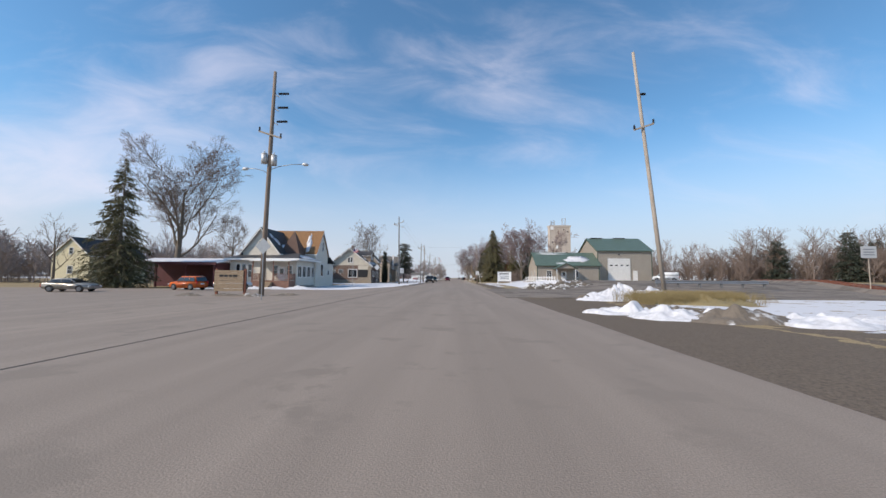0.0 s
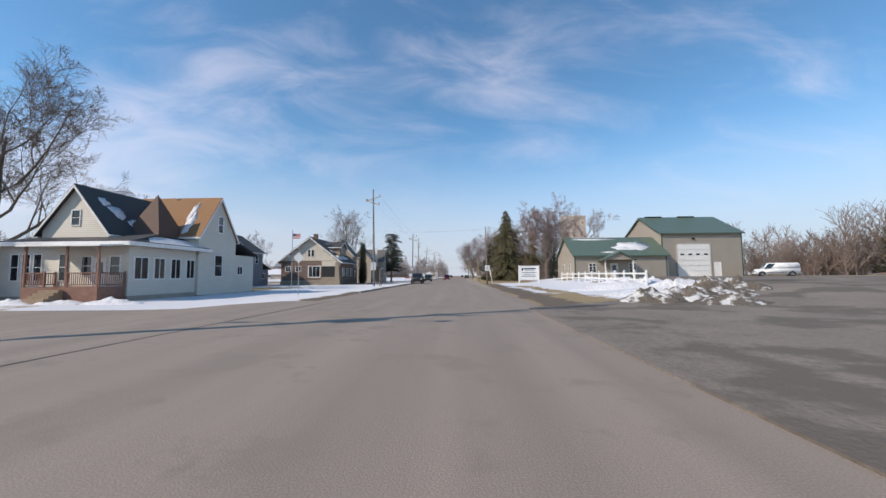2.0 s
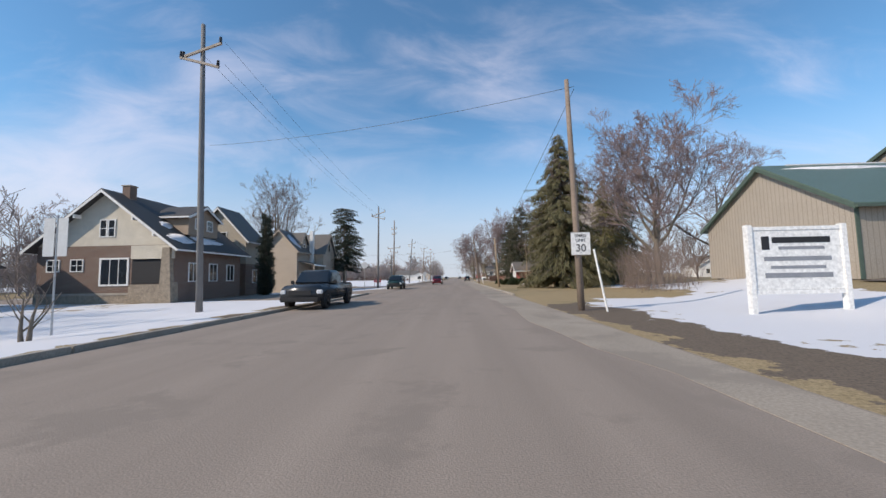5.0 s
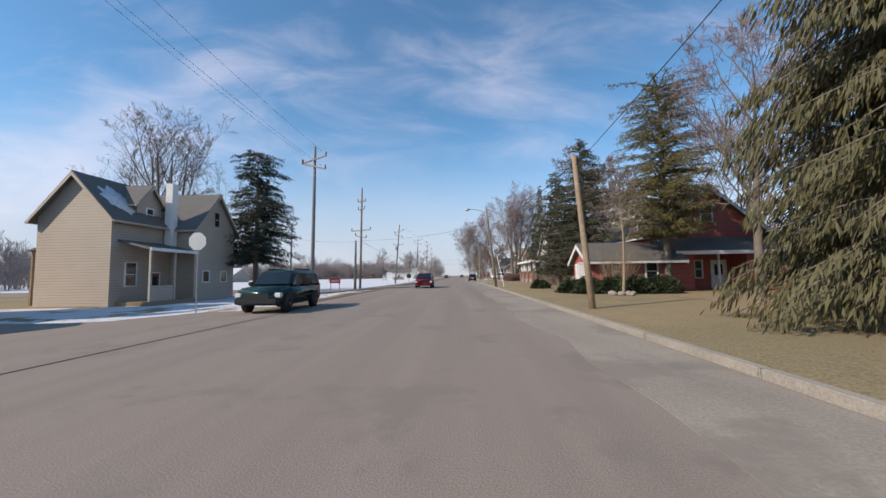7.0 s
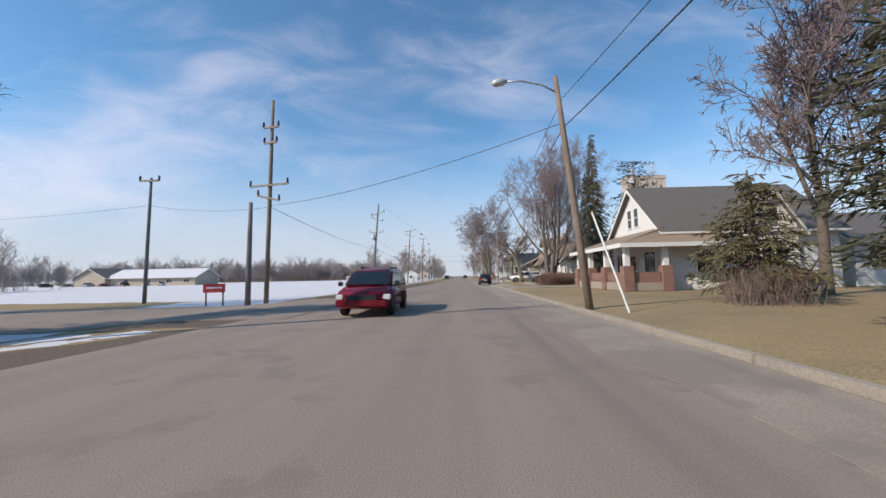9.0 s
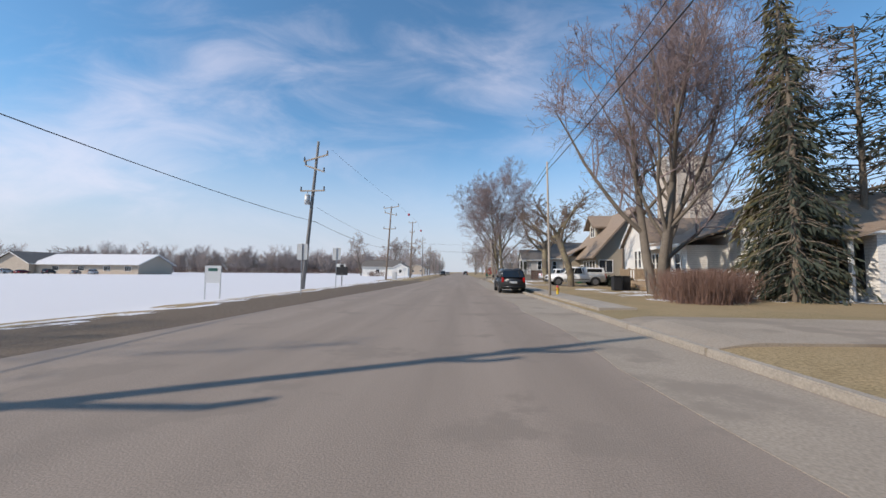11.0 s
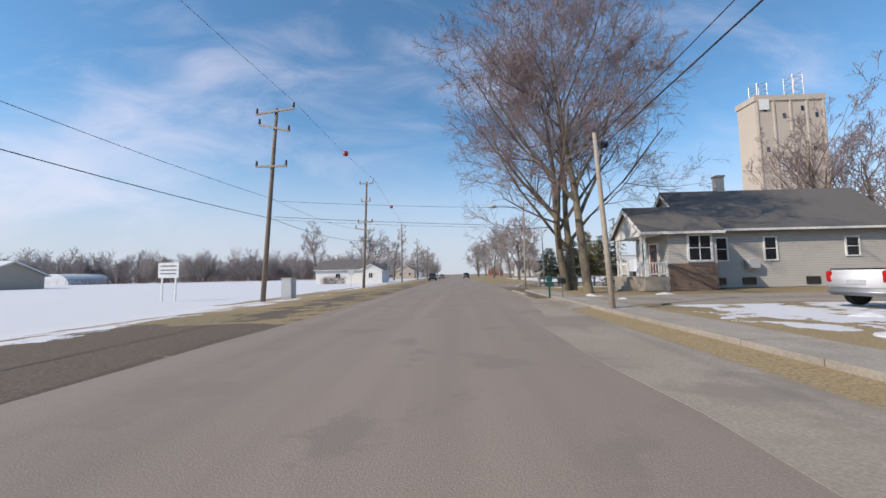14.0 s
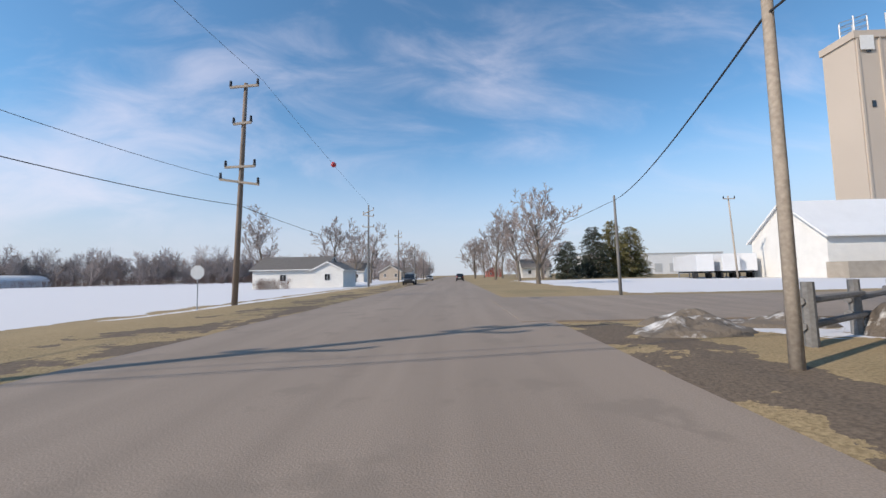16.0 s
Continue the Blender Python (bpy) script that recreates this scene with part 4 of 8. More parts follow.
bare_tree(-57, 73, "large bare spreading maple behind the parking lot", 11, 31, 15, levels=5, trunk_r=0.7, limbs=10, fork=7, bare=0.2, rise=0.65)
bare_tree(-62, 100, "bare tree behind the white house", 12, 20, 8, fork=6, trunk_r=0.4, limbs=8)
bare_tree(-70, 62, "slender bare tree beside the spruce", 18, 16, 5, trunk_r=0.25, limbs=7, levels=3)
bare_tree(-38.5, 157, "tall bare multi-stemmed tree behind the tan house", 13, 29, 10, levels=5, trunk_r=0.36, trunks=4, splay=0.16, limbs=7, fork=4, up=0.4, bare=0.25, twist=0.2, thin=0.022)
bare_tree(-54, 128, "round bare tree behind the slate house", 14, 15, 6.5, levels=5, trunk_r=0.3, limbs=10, fork=4, twig="mauve")
bare_tree(20, 116, "broad bare tree behind the metal building", 15, 15.8, 9.5, levels=5, trunk_r=0.36, limbs=16, fork=6, rise=0.65, twig="mauve")
bare_tree(32, 125, "bare reddish tree behind the metal building", 16, 19, 8.5, rise=0.7, levels=5, trunk_r=0.35, limbs=8, twig="mauve")
bare_tree(29, 149, "tall bare tree among the evergreens", 17, 22, 9, levels=5, trunk_r=0.35, limbs=8, twig="mauve", lean=(0.1, -0.05))
bare_tree(26.5, 139.8, "bare tree beside the red house", 21, 20, 8, trunk_r=0.3, limbs=8, twig="mauve")
bare_tree(18.6, 159.3, "large bare budding tree beside the white house", 22, 17, 8, levels=5, thin=0.034, trunk_r=0.3, limbs=11, fork=6, twig="mauve")
bare_tree(12.7, 193.2, "large bare maple in the front yard", 23, 20, 10.5, levels=5, trunk_r=0.34, trunks=3, splay=0.12, limbs=9, fork=6, rise=0.8, bare=0.14, twig="mauve", thin=0.02)
bare_tree(15.2, 129.2, "bare forked maple on the lawn beyond the spruce", 36, 19, 8, levels=5, trunk_r=0.24, limbs=9, fork=5, rise=0.9, bare=0.34, twig="mauve", thin=0.02)
bare_tree(10.1, 212.1, "old pollarded maple with mossy trunk and few gnarled limbs", 25, 8.2, 6.2, levels=5, bark="mossbark", trunk_r=0.38, limbs=6, fork=5, bare=0.72, twist=0.75, thin=0.018, rise=0.55, taper=0.62, lean=(-0.42, 0), up=0.18)
bare_tree(10.3, 204.1, "cut-back bare maple beside the driveway", 26, 8.2, 5.6, levels=5, bark="mossbark", trunk_r=0.33, limbs=6, fork=5, bare=0.7, twist=0.75, thin=0.022, rise=0.5, taper=0.55, lean=(0.05, 0), up=0.16)
bare_tree(7.8, 241.1, "tall bare mossy maple at the corner with two upright stems", 27, 21, 10.5, levels=5, bark="mossbark", trunk_r=0.3, trunks=2, splay=0.1, limbs=11, fork=6, up=0.16, rise=0.7, bare=0.17, lean=(0.06, 0), twig="mauve", thin=0.016, rz=180)
bare_tree(7.7, 237.1, "tall bare maple beside the footpath", 33, 23, 10, levels=5, rise=1.0, trunk_r=0.3, limbs=11, fork=6, bare=0.3, lean=(-0.1, 0), bark="mossbark", twig="mauve", thin=0.018)
bare_tree(33, 249.6, "bare tree before the grain elevator", 29, 17, 8, levels=5, trunk_r=0.3, trunks=2, limbs=8, fork=4, rise=0.8, twig="mauve")
bare_tree(37, 248, "bare tree behind the grey house", 35, 17, 7, trunk_r=0.3, limbs=8, twig="mauve")
bare_tree(-12, 88.5, "small bare ornamental shrub in the snow", 30, 2.2, 1.1, levels=2, trunk_r=0.07, limbs=5, fork=3, thin=0.012, trunks=2)
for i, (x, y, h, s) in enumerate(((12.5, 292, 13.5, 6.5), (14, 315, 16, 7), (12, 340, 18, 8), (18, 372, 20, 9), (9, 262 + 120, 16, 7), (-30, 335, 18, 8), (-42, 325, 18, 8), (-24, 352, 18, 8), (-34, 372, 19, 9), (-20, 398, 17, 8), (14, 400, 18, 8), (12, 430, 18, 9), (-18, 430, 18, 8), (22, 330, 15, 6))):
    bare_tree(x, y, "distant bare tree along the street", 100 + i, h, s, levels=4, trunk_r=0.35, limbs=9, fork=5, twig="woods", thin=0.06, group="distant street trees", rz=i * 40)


def conifer(x, y, label, seed, h, r, mat, skirt=0.04, droop=0.35, density=1.0, spray=0.55, power=0.85, bark="bark", trunk_r=0.25, gap=0.0, up=0.0, group="evergreens", top=0.0, hang=0.0, slim=0.10, ragged=0.0):
    """Whorls of drooping boughs, each hung with thin sprays of needles."""
    rnd = random.Random(seed)
    e = thing("tree", label, "evergreen tree", x, y, gh(x, y), 0, group)
    verts, faces = [], []
    stems = [([Vector((0, 0, -0.2)), Vector((0.05, 0, h * 0.5)), Vector((0, 0, h * 0.98))], [trunk_r, trunk_r * 0.6, 0.03], 0)]
    z = h * skirt
    while z < h * 0.985:
        k = (z / h - skirt) / (1 - skirt)
        reach = r * max((1 - k), top) ** power * (1 if k > 0.06 else 0.8)
        count = max(4, int(9 * density ** 0.5 * (0.45 + 0.55 * (1 - k))))
        for j in range(count):
            if rnd.random() < gap:
                continue
            a = rnd.uniform(0, 2 * math.pi)
            ln = reach * rnd.uniform(0.55, 1.12) * (1 + ragged * noise.noise((math.cos(a) * 1.7, math.sin(a) * 1.7, z * 0.45 + seed)))
            if ln < 0.35 * reach:
                continue
            out = Vector((math.cos(a), math.sin(a), 0))
            p0 = Vector((0, 0, z + rnd.uniform(-0.2, 0.2)))
            tip = p0 + out * ln + Vector((0, 0, ln * (up - droop * rnd.uniform(0.5, 1.2))))
            mid = p0.lerp(tip, 0.5) + Vector((0, 0, ln * 0.07))
            stems.append(([p0, mid, tip], [0.05, 0.03, 0.01], 2))
            m = max(4, int(ln / 0.2 * density))
            for s in range(m):
                f = 0.18 + 0.82 * (s + rnd.random()) / m
                q = p0.lerp(mid, f * 2) if f < 0.5 else mid.lerp(tip, f * 2 - 1)
                q = q + Vector((rnd.uniform(-1, 1), rnd.uniform(-1, 1), rnd.uniform(-0.6, 0.3))) * 0.16 * (0.6 + ln * 0.25)
                d = (out * rnd.uniform(0.2, 1.0) + Vector((-out.y, out.x, 0)) * rnd.uniform(-1, 1) + Vector((0, 0, rnd.uniform(-1.0, 0.35) - droop + up * 2))).normalized()
                d = (d * (1 - hang) + Vector((out.x * 0.15, out.y * 0.15, -1)) * hang).normalized()
                sl = spray * rnd.uniform(0.6, 1.3)
                side = d.cross(Vector((rnd.uniform(-1, 1), rnd.uniform(-1, 1), rnd.uniform(-1, 1)))).normalized() * sl * slim
                b = len(verts)
                verts += [q - side * 0.3, q + d * sl * 0.5 + side, q + d * sl, q + d * sl * 0.45 - side]
                faces.append((b, b + 1, b + 2, b + 3))
        z += 0.34 + 0.12 * rnd.random()
    me = bpy.data.meshes.new("crown")
    me.from_pydata(verts, [], faces)
    me.materials.append(M[mat])
    crown = new("crown", me)
    crown.parent = e
    bo = new("trunk", tubes_mesh("trunk", stems, lambda l: 9 if l == 0 else 3, M[bark]))
    bo.parent = e
    return e


conifer(-49.4, 52.3, "tall dark spruce behind the parking lot", 1, 19.5, 5.2, "spruce", density=2.4)
conifer(11.2, 118.2, "large dense drooping spruce at the lawn's edge", 2, 16.8, 5.0, "spruce", density=9.5, spray=0.36, droop=0.42, trunk_r=0.42, skirt=0.075, power=0.72, hang=0.6, slim=0.075, gap=0.25, ragged=0.75)
conifer(19.0, 126.5, "large spruce close behind the first one", 9, 14.0, 4.2, "pine", density=6, spray=0.3, droop=0.4, trunk_r=0.35, skirt=0.06, hang=0.45, slim=0.08, ragged=0.6)
conifer(14.2, 135.5, "olive-green pine with a bare lower trunk", 3, 14.5, 3.9, "pine", density=9, spray=0.24, slim=0.08, ragged=0.6, droop=0.05, up=0.1, skirt=0.26, power=0.42, gap=0.15, bark="bark", top=0.35)
conifer(9.8, 146.2, "dark lower spruce beside the taller one", 41, 11.3, 2.9, "bluespruce", density=5.0, spray=0.32, droop=-0.1, gap=0.12, skirt=0.12, power=0.6)
conifer(11.4, 143.4, "dark layered spruce beside the red house", 4, 13.6, 4.1, "bluespruce", density=8.0, spray=0.26, slim=0.085, ragged=0.6, droop=-0.05, gap=0.2, skirt=0.1, power=0.62)
conifer(25.5, 136.5, "dark hanging spruce beside the red house", 19, 19, 4.4, "darkpine", density=2.6, spray=0.42, droop=0.5, skirt=0.1)
conifer(-21.4, 148.6, "tall dark pine with ragged boughs beside the tan house", 5, 15.6, 4.3, "darkpine", density=5.6, spray=0.36, droop=0.15, skirt=0.24, gap=0.2, power=0.45, trunk_r=0.3, top=0.25, ragged=0.7)
conifer(17.8, 189.5, "tall narrow spruce behind the white house", 6, 20.5, 2.9, "spruce", density=2.0, droop=0.5)
conifer(24.5, 192.0, "dark round-topped pine behind the white house", 7, 17.5, 4.0, "darkpine", density=1.1, droop=0.0, up=0.15, skirt=0.35, power=0.35, gap=0.2, top=0.3)
conifer(16.0, 187.0, "drooping spruce in the front yard", 20, 14.0, 2.4, "darkpine", density=1.6, droop=0.6)
conifer(14.6, 249.7, "small neat spruce beside the grey house", 8, 6.3, 2.0, "bluespruce", density=2.0, spray=0.3, droop=0.1, trunk_r=0.09)
conifer(-24.6, 125.6, "narrow columnar arborvitae beside the brick house", 10, 10.5, 1.15, "darkpine", density=9, spray=0.32, droop=-0.6, skirt=0.01, power=0.3, trunk_r=0.12)
conifer(-40.1, 92.8, "clipped small topiary evergreen by the slate house", 31, 8.4, 1.4, "darkpine", density=6, spray=0.3, droop=0, skirt=0.55, power=0.2, trunk_r=0.1, top=0.5)
conifer(12.2, 155.6, "ragged young pine before the white house", 32, 5.8, 2.5, "spruce", density=4, spray=0.35, droop=0.1, gap=0.15, skirt=0.12, power=0.4)
for i, (x, y, h, r) in enumerate(((36, 335, 13, 4.5), (43, 340, 15, 5), (50, 345, 14, 5), (28, 330, 9, 4), (100, 120, 14, 4), (112, 110, 15, 4), (128, 118, 14, 4))):
    conifer(x, y, "distant dark evergreen tree by the yards", 60 + i, h, r, "pine" if i in (1, 2) else "darkpine", density=1.6, spray=0.9, droop=0.1, power=0.4, group="distant evergreens")


def woods(label, spots, seed, mat="woods", h=(11, 16), detail=12, thin=0.035):
    """A far belt of bare trees, as one object."""
    rnd = random.Random(seed)
    kinds = []
    for k in range(4):
        br = grow(seed * 10 + k, 12 * (0.8, 1.0, 1.15, 0.9)[k], (4.2, 3.2, 5.0, 3.6)[k], 2, limbs=14, fork=detail, trunk_r=0.16, bare=0.06, up=0.4, segs=(2, 1, 1))
        for pts, rad, level in br:
            for i in range(len(rad)):
                rad[i] = max(rad[i], thin)
        me = tubes_mesh("tmp", br, lambda l: 3, M[mat])
        v = np.empty(len(me.vertices) * 3)
        me.vertices.foreach_get("co", v)
        f = [tuple(p.vertices) for p in me.polygons]
        kinds.append((v.reshape(-1, 3), np.array(f)))
        bpy.data.meshes.remove(me)
    vs, fs, base = [], [], 0
    for x, y in spots:
        v, f = kinds[rnd.randrange(4)]
        s = rnd.uniform(*h) / 12
        a = rnd.uniform(0, 6.28)
        r = np.array(((math.cos(a), -math.sin(a), 0), (math.sin(a), math.cos(a), 0), (0, 0, 1))) * s
        vs.append(v @ r.T + np.array((x, y, gh(x, y))))
        fs.append(f + base)
        base += len(v)
    me = bpy.data.meshes.new("woods")
    me.from_pydata(np.concatenate(vs).tolist(), [], np.concatenate(fs).tolist())
    me.materials.append(M[mat])
    return tagged(new("woods", me), label, "woods", kind="stuff")


def scatter(n, seed, *segments, width=18):
    rnd = random.Random(seed)
    out = []
    for x0, y0, x1, y1 in segments:
        for _ in range(n):
            k = rnd.random()
            out.append((x0 + (x1 - x0) * k + rnd.uniform(-1, 1) * width, y0 + (y1 - y0) * k + rnd.uniform(-1, 1) * width))
    return out


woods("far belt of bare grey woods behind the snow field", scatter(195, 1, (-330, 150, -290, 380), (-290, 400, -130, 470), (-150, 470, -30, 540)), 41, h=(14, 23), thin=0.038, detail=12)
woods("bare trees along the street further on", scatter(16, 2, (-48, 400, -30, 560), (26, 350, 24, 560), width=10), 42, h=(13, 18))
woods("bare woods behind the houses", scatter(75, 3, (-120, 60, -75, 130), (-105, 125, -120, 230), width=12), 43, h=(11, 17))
woods("brown woods beyond the railway", scatter(110, 4, (70, 150, 150, 105), (95, 140, 190, 60), width=14), 44, mat="twig", h=(9, 19), thin=0.024, detail=12)
woods("bare trees behind the yards", scatter(24, 5, (45, 150, 50, 260), width=10), 45, mat="twig", h=(10, 17))


def brush(label, spots, seed, mat, h, twigs=9, name="shrub", category="shrub", thick=1.0):
    rnd = random.Random(seed)
    br = []
    for x, y in spots:
        for _ in range(twigs):
            p = Vector((x + rnd.uniform(-0.5, 0.5), y + rnd.uniform(-0.5, 0.5), 0))
            p.z = gh(p.x, p.y) - 0.05
            hh = h * rnd.uniform(0.6, 1.1)
            d = Vector((rnd.uniform(-0.4, 0.4), rnd.uniform(-0.4, 0.4), 1))
            m = p + d * hh * 0.5 + Vector((rnd.uniform(-0.1, 0.1), rnd.uniform(-0.1, 0.1), 0))
            br.append(([p, m, m + (d + Vector((rnd.uniform(-0.6, 0.6), rnd.uniform(-0.6, 0.6), 0))) * hh * 0.5], [0.011 * thick, 0.008 * thick, 0.004 * thick], 3))
            br.append(([m, m + Vector((rnd.uniform(-0.7, 0.7), rnd.uniform(-0.7, 0.7), 1)) * hh * 0.4], [0.007 * thick, 0.003 * thick], 3))
    me = tubes_mesh(name, br, lambda l: 3, M[mat])
    return tagged(new(name, me), label, category, kind="stuff")


brush("tangled red-brown hedge of bare stems", scatter(150, 7, (11.0, 186, 13.5, 190), width=1.5), 1, "brush", 1.5, 22)
brush("bare stems of a shrub before the white house", scatter(26, 8, (10.6, 153.5, 12.6, 155.6), width=1.0), 2, "twig", 1.5, 10)
brush("tall dry straw grass on the hummock", scatter(420, 18, (11.0, 23.2, 17.0, 24.2), width=1.5), 12, "drygrass", 0.75, 9, "dry_grass", "grass")
brush("bare brush beside the business sign", scatter(40, 9, (14, 104, 17, 112), width=2), 3, "twig", 3.5, 12)
brush("red-brown brush along the far field edge", scatter(900, 10, (-230, 400, -40, 430), width=8), 4, "brush", 4.0, 6)
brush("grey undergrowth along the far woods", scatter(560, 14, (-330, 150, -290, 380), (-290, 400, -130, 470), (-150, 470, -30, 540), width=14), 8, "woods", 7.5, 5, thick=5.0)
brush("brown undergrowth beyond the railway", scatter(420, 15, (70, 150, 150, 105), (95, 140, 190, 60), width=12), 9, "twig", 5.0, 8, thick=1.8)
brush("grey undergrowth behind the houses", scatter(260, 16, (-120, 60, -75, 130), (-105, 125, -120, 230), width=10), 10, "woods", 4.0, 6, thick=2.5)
brush("bare bushes by the red house", scatter(12, 12, (10.2, 134.9, 11.4, 135.0), width=0.35), 6, "board", 2.9, 10)
brush("brown hedge by the white cottage", scatter(40, 13, (-34, 306, -29, 307), width=1.2), 7, "brush", 2.0, 10)


def evergreen_shrub(x, y, rx, ry, h, label, seed, mat="juniper"):
    rnd = random.Random(seed)
    verts, faces = [], []
    for _ in range(int(2600 * rx * ry)):
        a, k, zz = rnd.uniform(0, 6.283), rnd.random() ** 0.4, rnd.random()
        lump = 0.8 + 0.4 * noise.noise((math.cos(a) * 2, math.sin(a) * 2, seed + zz))
        q = Vector((x + rx * k * lump * math.cos(a) * (1 - 0.5 * zz * zz), y + ry * k * lump * math.sin(a) * (1 - 0.5 * zz * zz), 0))
        q.z = gh(q.x, q.y) + h * zz * (1 - 0.35 * k * k) * lump
        d = Vector((math.cos(a) * 0.8 + rnd.uniform(-0.7, 0.7), math.sin(a) * 0.8 + rnd.uniform(-0.7, 0.7), rnd.uniform(-0.1, 0.9))).normalized()
        sl = rnd.uniform(0.12, 0.3)
        side = d.cross(Vector((rnd.uniform(-1, 1), rnd.uniform(-1, 1), rnd.uniform(-1, 1)))).normalized() * sl * 0.2
        b = len(verts)
        verts += [q, q + d * sl * 0.5 + side, q + d * sl, q + d * sl * 0.5 - side]
        faces.append((b, b + 1, b + 2, b + 3))
    me = bpy.data.meshes.new("evergreen_shrub")
    me.from_pydata(verts, [], faces)
    me.materials.append(M[mat])
    return tagged(new("evergreen_shrub", me), label, "shrub", "evergreen shrubs")


for i, (x, y, rx, ry, h) in enumerate(((7.7, 135.6, 1.1, 1.0, 1.0), (8.5, 134.4, 1.3, 0.9, 1.25), (9.9, 134.1, 1.3, 0.9, 1.2), (11.4, 134.0, 1.4, 0.9, 1.3), (12.9, 133.9, 1.4, 1.0, 1.3), (7.6, 144.6, 1.0, 0.9, 0.9))):
    evergreen_shrub(x, y, rx, ry, h, "spreading green juniper on the lawn", 10 + i)
for i, (x, y) in enumerate(((14.6, 206.4), (15.0, 204.8), (15.0, 203.2))):
    evergreen_shrub(x, y, 1.0, 0.8, 1.1, "dark clipped yew before the white house", 30 + i, "darkpine")
evergreen_shrub(14.6, 223.6, 1.1, 0.6, 0.7, "low dark shrub beside the brown house", 40, "juniper")


# ------------------------------------------------------------ buildings
def facing(side, at, a, z):
    """Pose of a flat fitting on a wall: local x along the wall, local y into it, z up."""
    if side == "-y":
        return pose(a, at, z)
    if side == "+y":
        return pose(a, at, z, 0, 0, 180)
    if side == "+x":
        return pose(at, a, z, 0, 0, 90)
    return pose(at, a, z, 0, 0, -90)


def window(parent, side, at, a, z0, w, h, bars=1, cross=0, trim=0.09, frame_mat="white", glass="glass", name="window"):
    m = facing(side, at, a, z0)
    bm = bmesh.new()
    t = trim
    for x0, x1, y0, y1 in ((-w / 2 - t, w / 2 + t, -t, 0), (-w / 2 - t, w / 2 + t, h, h + t), (-w / 2 - t, -w / 2, 0, h), (w / 2, w / 2 + t, 0, h)):
        box(bm, x0, x1, -0.07, 0.03, y0, y1, m)
    f = part(name, bm, M[frame_mat], parent)
    bm = bmesh.new()
    box(bm, -w / 2, w / 2, -0.02, 0.01, 0, h, m)
    part("pane", bm, M[glass], f)
    for i in range(1, bars + 1):
        bm = bmesh.new()
        x = -w / 2 + w * i / (bars + 1)
        box(bm, x - 0.025, x + 0.025, -0.055, -0.021, 0.001, h - 0.001, m)
        part("mullion", bm, M[frame_mat], f)
    for i in range(1, cross + 1):
        bm = bmesh.new()
        z = h * i / (cross + 1)
        box(bm, -w / 2 + 0.001, w / 2 - 0.001, -0.05, -0.022, z - 0.025, z + 0.025, m)
        part("glazing_bar", bm, M[frame_mat], f)
    return f


def door(parent, side, at, a, z0, w, h, mat="white", lights=True, trim=0.1):
    m = facing(side, at, a, z0)
    bm = bmesh.new()
    for x0, x1, y0, y1 in ((-w / 2 - trim, w / 2 + trim, h, h + trim), (-w / 2 - trim, -w / 2, 0, h), (w / 2, w / 2 + trim, 0, h)):
        box(bm, x0, x1, -0.08, 0.03, y0, y1, m)
    f = part("door_frame", bm, M["white"], parent)
    bm = bmesh.new()
    box(bm, -w / 2, w / 2, -0.04, 0.02, 0, h, m)
    d = part("door", bm, M[mat], parent)
    if lights:
        bm = bmesh.new()
        box(bm, -w * 0.3, w * 0.3, -0.055, -0.041, h * 0.5, h * 0.88, m)
        part("door_light", bm, M["glass"], d)
    bm = bmesh.new()
    cyl(bm, m @ Vector((w * 0.38, -0.04, h * 0.46)), m @ Vector((w * 0.38, -0.1, h * 0.46)), 0.035)
    part("knob", bm, M["steel"], d)
    return d


